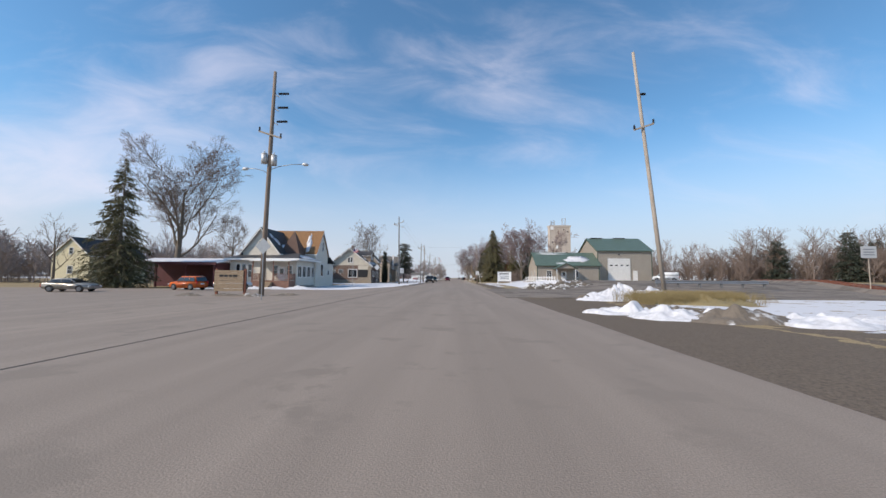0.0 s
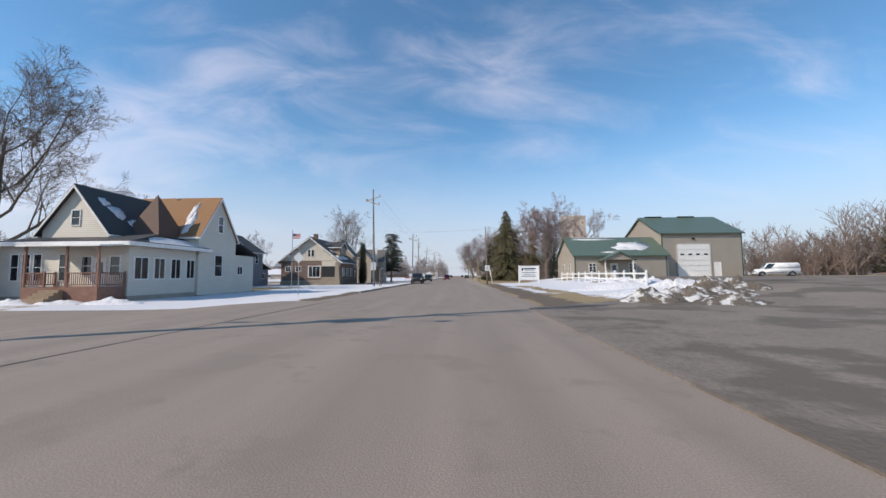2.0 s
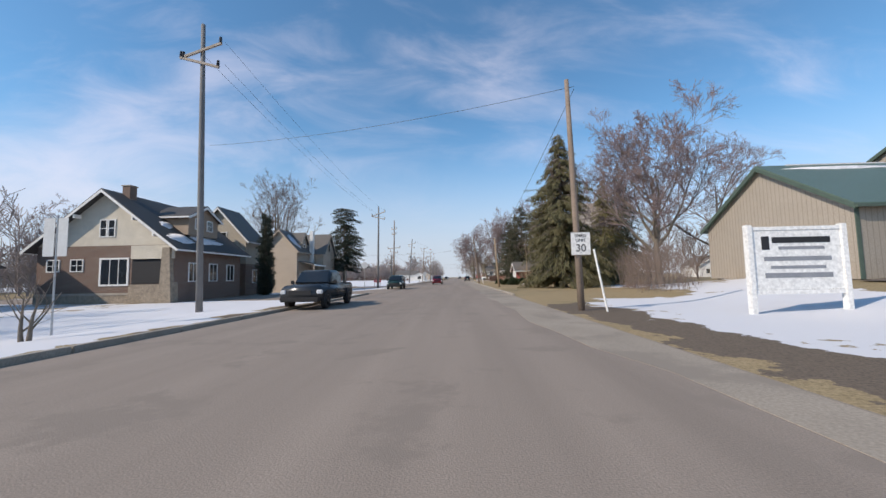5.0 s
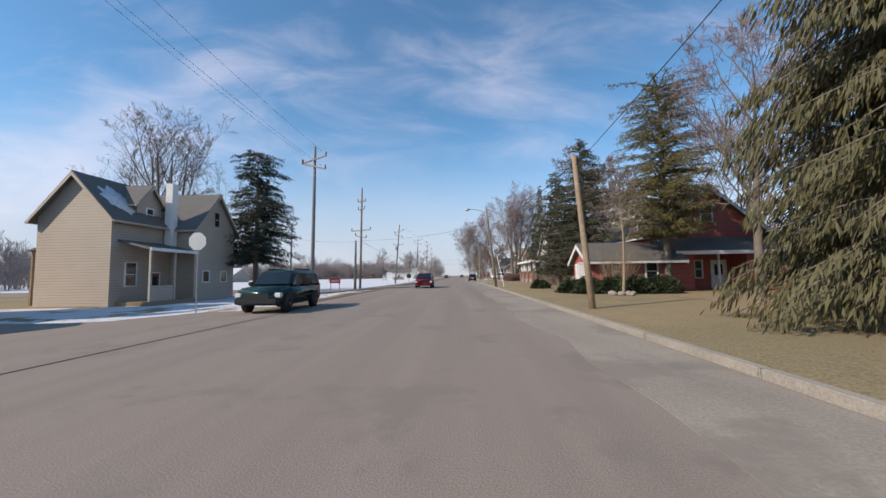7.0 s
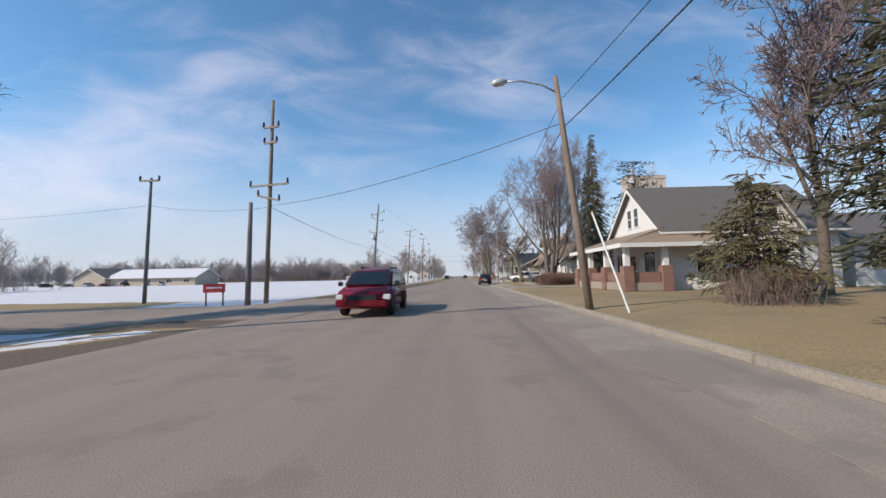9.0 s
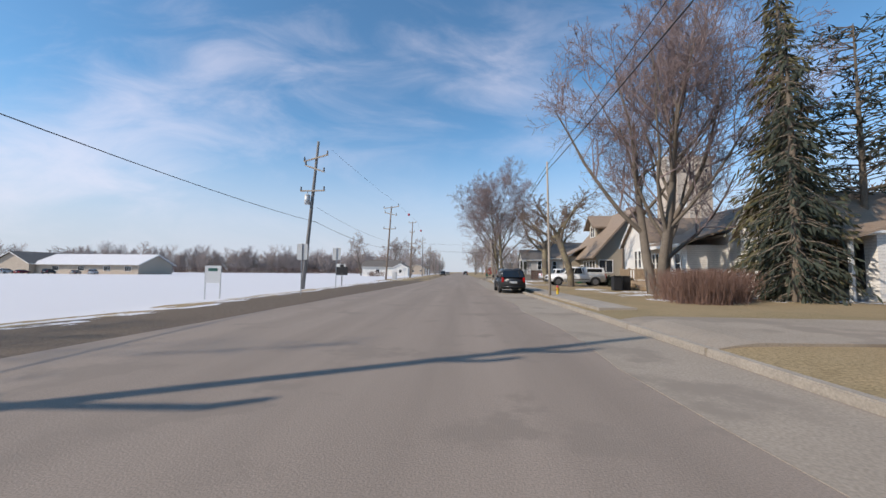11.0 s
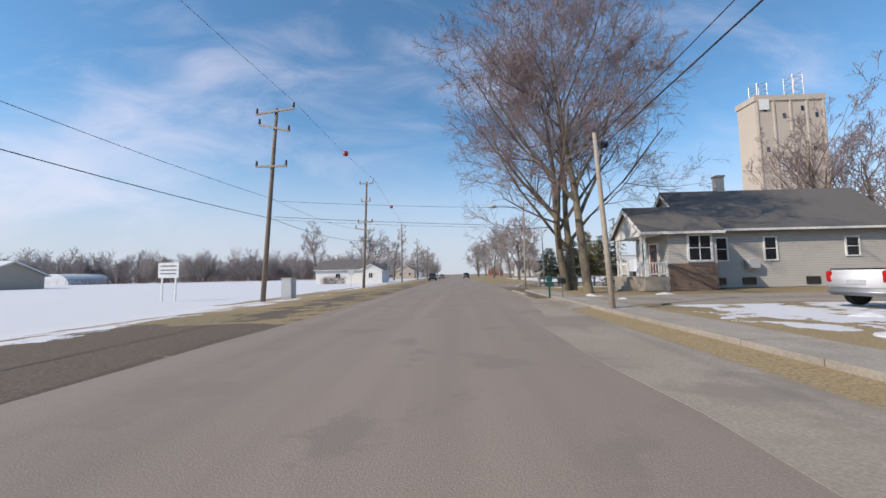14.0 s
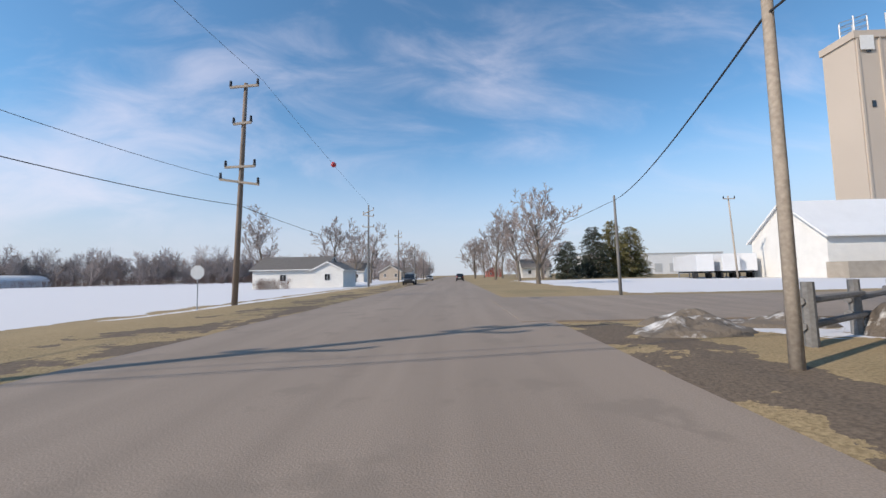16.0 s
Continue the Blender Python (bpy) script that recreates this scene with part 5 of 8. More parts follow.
def gable_body(parent, x0, x1, y0, y1, z0, eave, ridge, axis, wall, roof, over=0.45, thick=0.16, trim="white", gable=None, gable_at=None, snowy=0):
    """A house body with a gabled roof whose ridge runs along axis. Returns nothing; all are parts of parent."""
    bm = bmesh.new()
    top = eave if gable else None
    if axis == "y":
        xm = (x0 + x1) / 2
        pts = [(x0, z0), (x1, z0), (x1, eave), (x0, eave)] if gable else [(x0, z0), (x1, z0), (x1, eave), (xm, ridge), (x0, eave)]
        prism(bm, pts, y0, y1, "y")
    else:
        ym = (y0 + y1) / 2
        pts = [(y0, z0), (y1, z0), (y1, eave), (y0, eave)] if gable else [(y0, z0), (y1, z0), (y1, eave), (ym, ridge), (y0, eave)]
        prism(bm, pts, x0, x1, "x")
    part("wall", bm, M[wall], parent)
    if gable:
        bm = bmesh.new()
        if axis == "y":
            prism(bm, [(x0, eave + 0.004), (x1, eave + 0.004), ((x0 + x1) / 2, ridge)], y0, y1, "y")
        else:
            prism(bm, [(y0, eave + 0.004), (y1, eave + 0.004), ((y0 + y1) / 2, ridge)], x0, x1, "x")
        part("gable", bm, M[gable], parent)
    a0, a1 = (x0, x1) if axis == "y" else (y0, y1)
    b0, b1 = (y0, y1) if axis == "y" else (x0, x1)
    am = (a0 + a1) / 2
    slope = (ridge - eave) / (am - a0)
    for s, e in ((-1, a0), (1, a1)):
        lo = (e + s * over, eave - slope * over)
        hi = (am, ridge)
        nrm = Vector((s * slope, 1)).normalized() * thick
        pts = [lo, hi, (hi[0], hi[1] + thick / max(nrm.y / thick, 0.3)), (lo[0] + nrm.x * 0, lo[1] + thick * 1.1)]
        pts = [(lo[0], lo[1] + 0.01), (hi[0], hi[1] + 0.01), (hi[0], hi[1] + thick + 0.05), (lo[0], lo[1] + thick + 0.03)]
        bm = bmesh.new()
        prism(bm, pts, b0 - over, b1 + over, "y" if axis == "y" else "x")
        r = part("roof", bm, M[roof], parent)
        for end in (b0 - over, b1 + over):
            bm = bmesh.new()
            d = 0.05 if end < b0 else -0.05
            tp = [(lo[0] + s * 0.02, lo[1] - 0.14), (hi[0], hi[1] - 0.16), (hi[0], hi[1] + 0.1), (lo[0] + s * 0.02, lo[1] + 0.12)]
            prism(bm, tp, end - 0.03 if d > 0 else end - 0.02, end + 0.02 if d > 0 else end + 0.03, "y" if axis == "y" else "x")
            part("bargeboard", bm, M[trim], r)
        bm = bmesh.new()
        p = [(lo[0] + s * 0.02, lo[1] - 0.05), (lo[0] + s * 0.14, lo[1] - 0.05), (lo[0] + s * 0.14, lo[1] + 0.1), (lo[0] + s * 0.02, lo[1] + 0.1)]
        prism(bm, p, b0 - over, b1 + over, "y" if axis == "y" else "x")
        part("gutter", bm, M[trim], r)


def slope_z(a0, a1, eave, ridge, a):
    am = (a0 + a1) / 2
    return ridge - (ridge - eave) * abs(a - am) / (am - a0)


def roof_snow(parent, axis, a0, a1, eave, ridge, patches, thick=0.16):
    """Snow lying on a roof slope. patches: (a centre, b centre, half a, half b); a runs across the ridge."""
    for i, (ac, bc, ha, hb) in enumerate(patches):
        bm = bmesh.new()
        ring = []
        for j in range(40):
            t = 2 * math.pi * j / 40
            k = 1 + 0.5 * noise.noise((math.cos(t) * 1.3, math.sin(t) * 1.3, i * 3.1 + ac)) + 0.3 * noise.noise((math.cos(t) * 4, math.sin(t) * 4, i * 2.3 + bc))
            a, b = ac + ha * k * math.cos(t), bc + hb * k * math.sin(t)
            z = slope_z(a0, a1, eave, ridge, a) + thick + 0.06
            ring.append(bm.verts.new((a, b, z) if axis == "y" else (b, a, z)))
        z = slope_z(a0, a1, eave, ridge, ac) + thick + 0.16
        c = bm.verts.new((ac, bc, z) if axis == "y" else (bc, ac, z))
        for j in range(40):
            bm.faces.new((ring[j], ring[(j + 1) % 40], c))
        bot = [bm.verts.new(v.co - Vector((0, 0, 0.1))) for v in ring]
        for j in range(40):
            bm.faces.new((ring[j], bot[j], bot[(j + 1) % 40], ring[(j + 1) % 40]))
        part("roof_snow", bm, M["snow"], parent, "melting snow on the roof", smooth=True)


def slab(parent, name, x0, x1, y0, y1, z0, z1, mat, bevel=0.0, label=""):
    bm = bmesh.new()
    box(bm, x0, x1, y0, y1, z0, z1)
    return part(name, bm, M[mat] if isinstance(mat, str) else mat, parent, label, bevel=bevel)


def chimney(parent, x, y, z0, z1, mat="redbrick", w=0.6):
    c = slab(parent, "chimney", x - w / 2, x + w / 2, y - w / 2, y + w / 2, z0, z1, mat, 0.02)
    slab(c, "chimney_cap", x - w / 2 - 0.07, x + w / 2 + 0.07, y - w / 2 - 0.07, y + w / 2 + 0.07, z1, z1 + 0.12, "concrete", 0.02)


def lean_roof(parent, pts, thick, mat, trim="white"):
    """A sloping slab over four corners (x, y, z)."""
    bm = bmesh.new()
    lo = [bm.verts.new(p) for p in pts]
    hi = [bm.verts.new(Vector(p) + Vector((0, 0, thick))) for p in pts]
    bm.faces.new(lo[::-1])
    bm.faces.new(hi)
    for i in range(4):
        bm.faces.new((lo[i], lo[(i + 1) % 4], hi[(i + 1) % 4], hi[i]))
    return part("porch_roof", bm, M[mat], parent)


def railing(parent, p, q, z, h=1.0, mat="redwood", step=0.16, thick=0.04):
    p, q = Vector((*p, z)), Vector((*q, z))
    d = (q - p)
    n = max(1, int(d.length / step))
    mm = d.normalized()
    rot = Matrix.Translation(p) @ Vector((mm.x, mm.y, 0)).to_track_quat("X", "Z").to_matrix().to_4x4()
    rz = (q.z - p.z)
    for zz in (0.12, h - 0.08):
        bm = bmesh.new()
        box(bm, 0, d.length, -0.045, 0.045, zz, zz + 0.08, rot)
        part("rail", bm, M[mat], parent)
    for i in range(n + 1):
        bm = bmesh.new()
        x = d.length * i / n
        w = 0.055 if i in (0, n) else thick / 2
        box(bm, x - w, x + w, -w, w, 0 if i in (0, n) else 0.2, h + 0.1 if i in (0, n) else h - 0.08, rot)
        part("post" if i in (0, n) else "baluster", bm, M[mat], parent)


# ---- white cottage with the enclosed porch, at the first corner
def white_house():
    zg = gh(-30, 65)
    e = thing("house", "cream-white clapboard house with enclosed porch and snowy dark roof", "house", 0, 0, 0)
    # enclosed porch round the front and the street side
    slab(e, "wall", -37.6, -26.5, 60, 67.65, zg, 4.15, "cream")
    slab(e, "foundation", -37.65, -26.45, 59.95, 67.66, zg - 0.2, zg + 0.35, "concrete")
    lean_roof(e, [(-38.2, 59.3, 4.15), (-25.9, 59.3, 4.15), (-27.8, 64.5, 5.3), (-37.2, 64.5, 5.3)], 0.14, "shingle")
    lean_roof(e, [(-25.88, 59.32, 4.16), (-25.88, 69.0, 4.16), (-28.6, 69.0, 5.4), (-28.6, 64.5, 5.3)], 0.14, "shingle")
    slab(e, "fascia", -38.25, -25.85, 59.22, 59.29, 3.98, 4.3, "white")
    slab(e, "fascia", -25.84, -25.76, 59.25, 69.1, 3.98, 4.3, "white")
    bmz = lean_roof(e, [(-26.1, 61.5, 4.31), (-26.1, 68.8, 4.31), (-27.6, 68.8, 5.0), (-27.6, 63, 5.0)], 0.1, "snow")
    bmz.name = "roof_snow"
    # main upper storey, gable to the front
    gable_body(e, -37.0, -30.8, 62.5, 74, 4.0, 5.6, 9.6, "y", "cream", "shingle", over=0.4)
    window(e, "-y", 62.5, -33.9, 6.1, 0.7, 1.3, 0, 1)
    roof_snow(e, "y", -37, -30.8, 5.6, 9.6, [(-32.2, 64.6, 0.5, 0.7), (-31.3, 66.2, 0.6, 0.9), (-32.9, 64.0, 0.3, 0.5)])
    # turret
    bm = bmesh.new()
    cx, cy = -30.0, 66.7
    base = [bm.verts.new((cx + u, cy + v, 4.9)) for u, v in ((-2.0, -2.0), (2.0, -2.0), (2.0, 2.0), (-2.0, 2.0))]
    tip = bm.verts.new((cx, cy, 9.7))
    for k in range(4):
        bm.faces.new((base[k], base[(k + 1) % 4], tip))
    bm.faces.new(base[::-1])
    part("turret_roof", bm, M["turretshingle"], e, "brown shingled pointed turret roof")
    # rear cross wing, gable to the street
    gable_body(e, -36, -26.25, 67.7, 73.9, zg, 5.7, 10.0, "x", "cream", "rustshingle", over=0.25)
    window(e, "+x", -26.25, 71.0, 6.3, 0.7, 1.7, 0, 1)
    roof_snow(e, "x", 67.7, 73.9, 5.7, 10.0, [(68.6, -28.0, 0.8, 0.45), (69.6, -28.3, 0.7, 0.35)])
    window(e, "+x", -26.25, 70.8, 1.5, 1.2, 2.2, 0, 1)
    chimney(e, -31, 70.8, 8.4, 10.0, "concrete", 0.35)
    slab(e, "wall", -36, -26.6, 73.9, 78.4, zg, 4.0, "cream")
    lean_roof(e, [(-37, 74.0, 5.6), (-26.2, 74.0, 5.6), (-26.2, 78.8, 4.0), (-37, 78.8, 4.0)], 0.14, "shingle")
    window(e, "+x", -26.6, 75.4, 1.7, 1.0, 0.9, 1, 0)
    # porch windows
    for a in (-36.2, -35.2, -34.2, -32.0):
        window(e, "-y", 60, a, 1.2, 0.62, 2.1, 0, 1)
    for a in (-30.0, -27.6):
        window(e, "-y", 60, a, 1.6, 0.8, 1.5, 0, 1)
    door(e, "-y", 60, -28.9, 0.7, 0.95, 2.2, "white")
    for y, w in ((61.2, 1.3), (63.1, 1.1), (65.0, 1.1), (66.9, 1.0)):
        window(e, "+x", -26.5, y, 1.3, w, 1.75, 1, 0)
    # timber steps and railing before the door
    d = slab(e, "deck", -32.6, -26.6, 57.6, 59.9, zg, 0.7, "fadedwood")
    for i in range(4):
        slab(d, "step", -30.8, -29.2, 57.55 - 0.32 * (i + 1), 57.55 - 0.32 * i, zg, 0.7 - 0.2 * (i + 1), "board")
    for p, q in (((-32.6, 57.7), (-30.9, 57.7)), ((-29.1, 57.7), (-26.6, 57.7)), ((-26.65, 57.7), (-26.65, 59.9)), ((-32.55, 57.7), (-32.55, 59.9))):
        railing(d, p, q, 0.7, 1.1, "fadedwood")
    for x in (-32.5, -29.2, -26.7):
        slab(d, "porch_post", x - 0.07, x + 0.07, 57.63, 57.77, 0.7, 3.9, "fadedwood")
    lean_roof(e, [(-32.9, 57.3, 3.75), (-26.3, 57.3, 3.75), (-26.3, 59.25, 3.95), (-32.9, 59.25, 3.95)], 0.12, "white")


white_house()


def slate_house():
    zg = gh(-45, 105)
    e = thing("house", "slate-blue sided two-storey house with patchy snow on its roof", "house")
    x0, x1, y0, y1 = -50.5, -40.6, 97.4, 106.6
    gable_body(e, x0, x1, y0, y1, zg, 6.4, 9.8, "y", "slatesiding", "shingle", over=0.45)
    roof_snow(e, "y", x0, x1, 6.4, 9.8, [(-42.0, 99.2, 0.9, 1.5), (-42.6, 101.3, 0.45, 0.8), (-41.3, 97.9, 0.4, 0.6)])
    for a in (99.6, 104.2):
        window(e, "+x", x1, a, 4.1, 0.95, 1.6, 0, 1)
    window(e, "+x", x1, 101.6, 1.3, 1.1, 1.3, 1, 0)
    window(e, "-y", y0, -43.0, 4.2, 0.9, 1.4, 0, 1)
    slab(e, "corner_board", x1 - 0.02, x1 + 0.06, y0 - 0.06, y0 + 0.14, zg, 6.3, "white")
    slab(e, "wall", -46, -41.4, 106.6, 110.4, zg, 2.9, "slatesiding")
    lean_roof(e, [(-46.4, 106.65, 4.3), (-40.9, 106.65, 4.3), (-40.9, 110.9, 2.9), (-46.4, 110.9, 2.9)], 0.14, "shingle")
    window(e, "+x", -41.4, 108.4, 1.1, 1.0, 1.0, 1, 0)
    slab(e, "porch_roof", -46, -40.7, 93.6, 97.3, 3.1, 3.3, "white")
    for x in (-45.8, -43.3, -40.9):
        slab(e, "porch_post", x - 0.07, x + 0.07, 93.7, 93.84, zg, 3.1, "white")
    f = thing("fence", "red-brown timber deck railing beside the slate house", "fence")
    for i in range(26):
        slab(f, "board", -52 + i * 0.5, -51.7 + i * 0.5, 91.0, 91.04, gh(-50, 91), 1.2 + 0.04 * (i % 3), "redwood")
    for z in (-0.1, 0.8):
        slab(f, "rail", -52, -39, 91.05, 91.12, z, z + 0.1, "redwood")


slate_house()


def bungalow():
    zg = gh(-33, 112)
    e = thing("house", "brown brick bungalow with pale stucco gable and stone porch", "house", 0.9, 0, 0)
    x0, x1, y0, y1 = -40.2, -27.0, 112.0, 122.5
    gable_body(e, x0, x1, y0, y1, zg, 4.9, 10.0, "y", "brick", "shingle", over=0.75, gable="stucco")
    slab(e, "foundation", x0 - 0.1, x1 + 0.1, y0 - 0.1, y0 - 0.004, zg - 0.2, zg + 0.75, "stone")
    slab(e, "sill_band", x0, x1 - 3.6, y0 - 0.14, y0 - 0.104, zg + 0.75, zg + 0.95, "concrete")
    for a in (-33.9, -33.1):
        window(e, "-y", y0, a, 5.8, 0.55, 1.5, 0, 1)
    for a, w in ((-38.6, 1.1), (-36.3, 1.1)):
        window(e, "-y", y0, a, 2.6, w, 1.0, 1, 1)
    window(e, "-y", y0, -32.7, 1.3, 2.5, 2.3, 2, 0, 0.16)
    # corner porch; a black panel on the wall stands in for its shaded opening
    slab(e, "porch_shade_panel", -31.0, -27.4, y0 - 0.03, y0 - 0.006, 1.3, 3.6, "black")
    slab(e, "porch_wall", -31.0, -27.0, y0 - 0.34, y0 - 0.12, zg, 1.25, "stone")
    bm = bmesh.new()
    v = box(bm, -28.1, -26.9, y0 - 0.45, y0 + 0.5, zg, 4.6)
    for q in v[4:]:
        q.co.x = -27.5 + (q.co.x + 27.5) * 0.55
    part("porch_pier", bm, M["stone"], e, "tapered field-stone porch pier")
    slab(e, "porch_beam", -31.0, -26.9, y0 - 0.2, y0 - 0.04, 3.6, 4.85, "stucco")
    roof_snow(e, "y", x0, x1, 4.9, 10.0, [(-27.6, 113.6, 0.7, 1.5), (-28.0, 117.5, 0.7, 2.4), (-29.6, 114, 0.5, 0.7)])
    # dormer to the street
    gable_body(e, -31.6, -28.0, 115.0, 119.6, 6.2, 8.1, 9.3, "x", "brownshingle", "shingle", over=0.35)
    for a in (116.4, 118.2):
        window(e, "+x", -28.0, a, 6.9, 0.8, 1.0, 0, 1)
    chimney(e, -33.2, 113.8, 8.6, 10.9, "brick", 0.8)
    for a in (114.5, 117.5, 120.5):
        window(e, "+x", x1, a, 1.5, 1.2, 1.7, 1, 0)
    for x in (-38.4, -36.2, -30.6, -28.6):
        slab(e, "roof_bracket", x - 0.08, x + 0.08, y0 - 0.7, y0 - 0.02, slope_z(x0, x1, 4.9, 10.0, x) - 0.5, slope_z(x0, x1, 4.9, 10.0, x) - 0.15, "white")
    # neighbouring house close behind it
    f = thing("house", "grey-beige gabled house with dark brick ground floor", "house", -2.6, 1.0, 0)
    gable_body(f, -31.8, -24.6, 124.6, 128.6, zg, 6.9, 10.9, "y", "olivesiding", "greyshingle", over=0.5)
    slab(f, "brick_base", -31.85, -24.55, 124.5, 128.7, zg, 3.6, "brick")
    for a in (-28.8, -27.6):
        window(f, "-y", 124.6, a, 6.0, 0.7, 1.7, 0, 1)
    window(f, "-y", 124.5, -27.4, 0.9, 2.2, 2.0, 2, 0, 0.14)
    for a in (126.6,):
        window(f, "+x", -24.55, a, 1.2, 0.9, 1.6, 0, 1)


bungalow()


def tan_house():
    zg = gh(-30, 140)
    e = thing("house", "tan clapboard farmhouse with side porch and white chimney", "house")
    gable_body(e, -30.4, -24.8, 135.5, 141.5, zg, 6.1, 9.2, "y", "tansiding", "greyshingle", over=0.4, trim="tansiding")
    roof_snow(e, "y", -30.4, -24.8, 6.1, 9.2, [(-26.0, 137.0, 0.9, 1.2), (-26.4, 139.4, 0.5, 0.6)])
    gable_body(e, -30, -22.6, 141.0, 146.6, zg, 6.0, 9.2, "x", "tansiding", "greyshingle", over=0.4, trim="tansiding")
    gable_body(e, -28.5, -25.2, 138.0, 140.4, 5.8, 7.6, 9.0, "x", "tansiding", "greyshingle", over=0.3, trim="tansiding")
    window(e, "+x", -25.2, 139.2, 6.3, 0.6, 0.9, 0, 1)
    slab(e, "chimney", -24.7, -24.1, 140.2, 140.85, 4.2, 9.6, "white")
    lean_roof(e, [(-24.85, 136, 4.3), (-22.2, 136, 3.6), (-22.2, 140.95, 3.6), (-24.85, 140.95, 4.3)], 0.14, "greyshingle")
    slab(e, "fascia", -22.2, -22.1, 135.9, 140.9, 3.55, 3.78, "white")
    for y in (136.2, 138.5, 140.7):
        slab(e, "porch_post", -22.45, -22.3, y - 0.08, y + 0.08, zg, 3.6, "tansiding")
    slab(e, "porch_floor", -24.8, -22.2, 136, 140.95, zg - 0.05, zg + 0.3, "board")
    slab(e, "porch_wall", -22.5, -22.38, 136.2, 138.5, zg, 1.0, "tansiding")
    window(e, "+x", -24.8, 137.2, 1.0, 0.9, 1.7, 0, 1)
    door(e, "+x", -24.8, 139.4, zg + 0.3, 0.95, 2.1, "redwood")
    window(e, "+x", -22.6, 142.5, 1.2, 0.8, 0.9, 0, 0)
    window(e, "+x", -22.6, 145.0, 1.2, 0.8, 0.9, 0, 0)
    lean_roof(e, [(-30.4, 138, 4.6), (-30.4, 144, 4.6), (-34.2, 144, 3.8), (-34.2, 138, 3.8)], 0.14, "greyshingle")
    for y in (138.3, 141, 143.7):
        slab(e, "porch_post", -34.0, -33.85, y - 0.08, y + 0.08, zg - 0.1, 3.8, "board")
    window(e, "+x", -22.6, 143.8, 6.3, 0.7, 1.3, 0, 1, frame_mat="tansiding")


tan_house()


def yellow_house():
    e = thing("house", "small pale yellow gabled house beyond the lot", "house")
    gable_body(e, -84, -76, 74, 88, gh(-80, 74), 5.4, 9.0, "y", "yellowsiding", "shingle", over=0.3)
    window(e, "-y", 74, -80, 5.6, 0.8, 1.3, 0, 1)
    window(e, "-y", 74, -80, 1.6, 1.0, 1.5, 0, 1)
    window(e, "+x", -76, 84, 2.0, 0.8, 1.2, 0, 1)
    c = thing("carport", "long low maroon shed with snow on its roof", "shed")
    zg = gh(-40, 56)
    slab(c, "back_wall", -52, -38, 62, 62.2, zg, 3.6, "maroon")
    slab(c, "side_wall", -38.2, -38, 57, 62, zg, 3.4, "maroon")
    lean_roof(c, [(-52.4, 56.5, 3.3), (-37.6, 56.5, 3.3), (-37.6, 62.5, 4.2), (-52.4, 62.5, 4.2)], 0.16, "snow")
    slab(c, "fascia", -52.4, -37.6, 56.36, 56.48, 3.05, 3.5, "maroon")
    for x in (-52, -47.3, -42.6, -38.1):
        slab(c, "post", x - 0.08, x + 0.08, 56.6, 56.76, zg, 3.3, "maroon")


yellow_house()


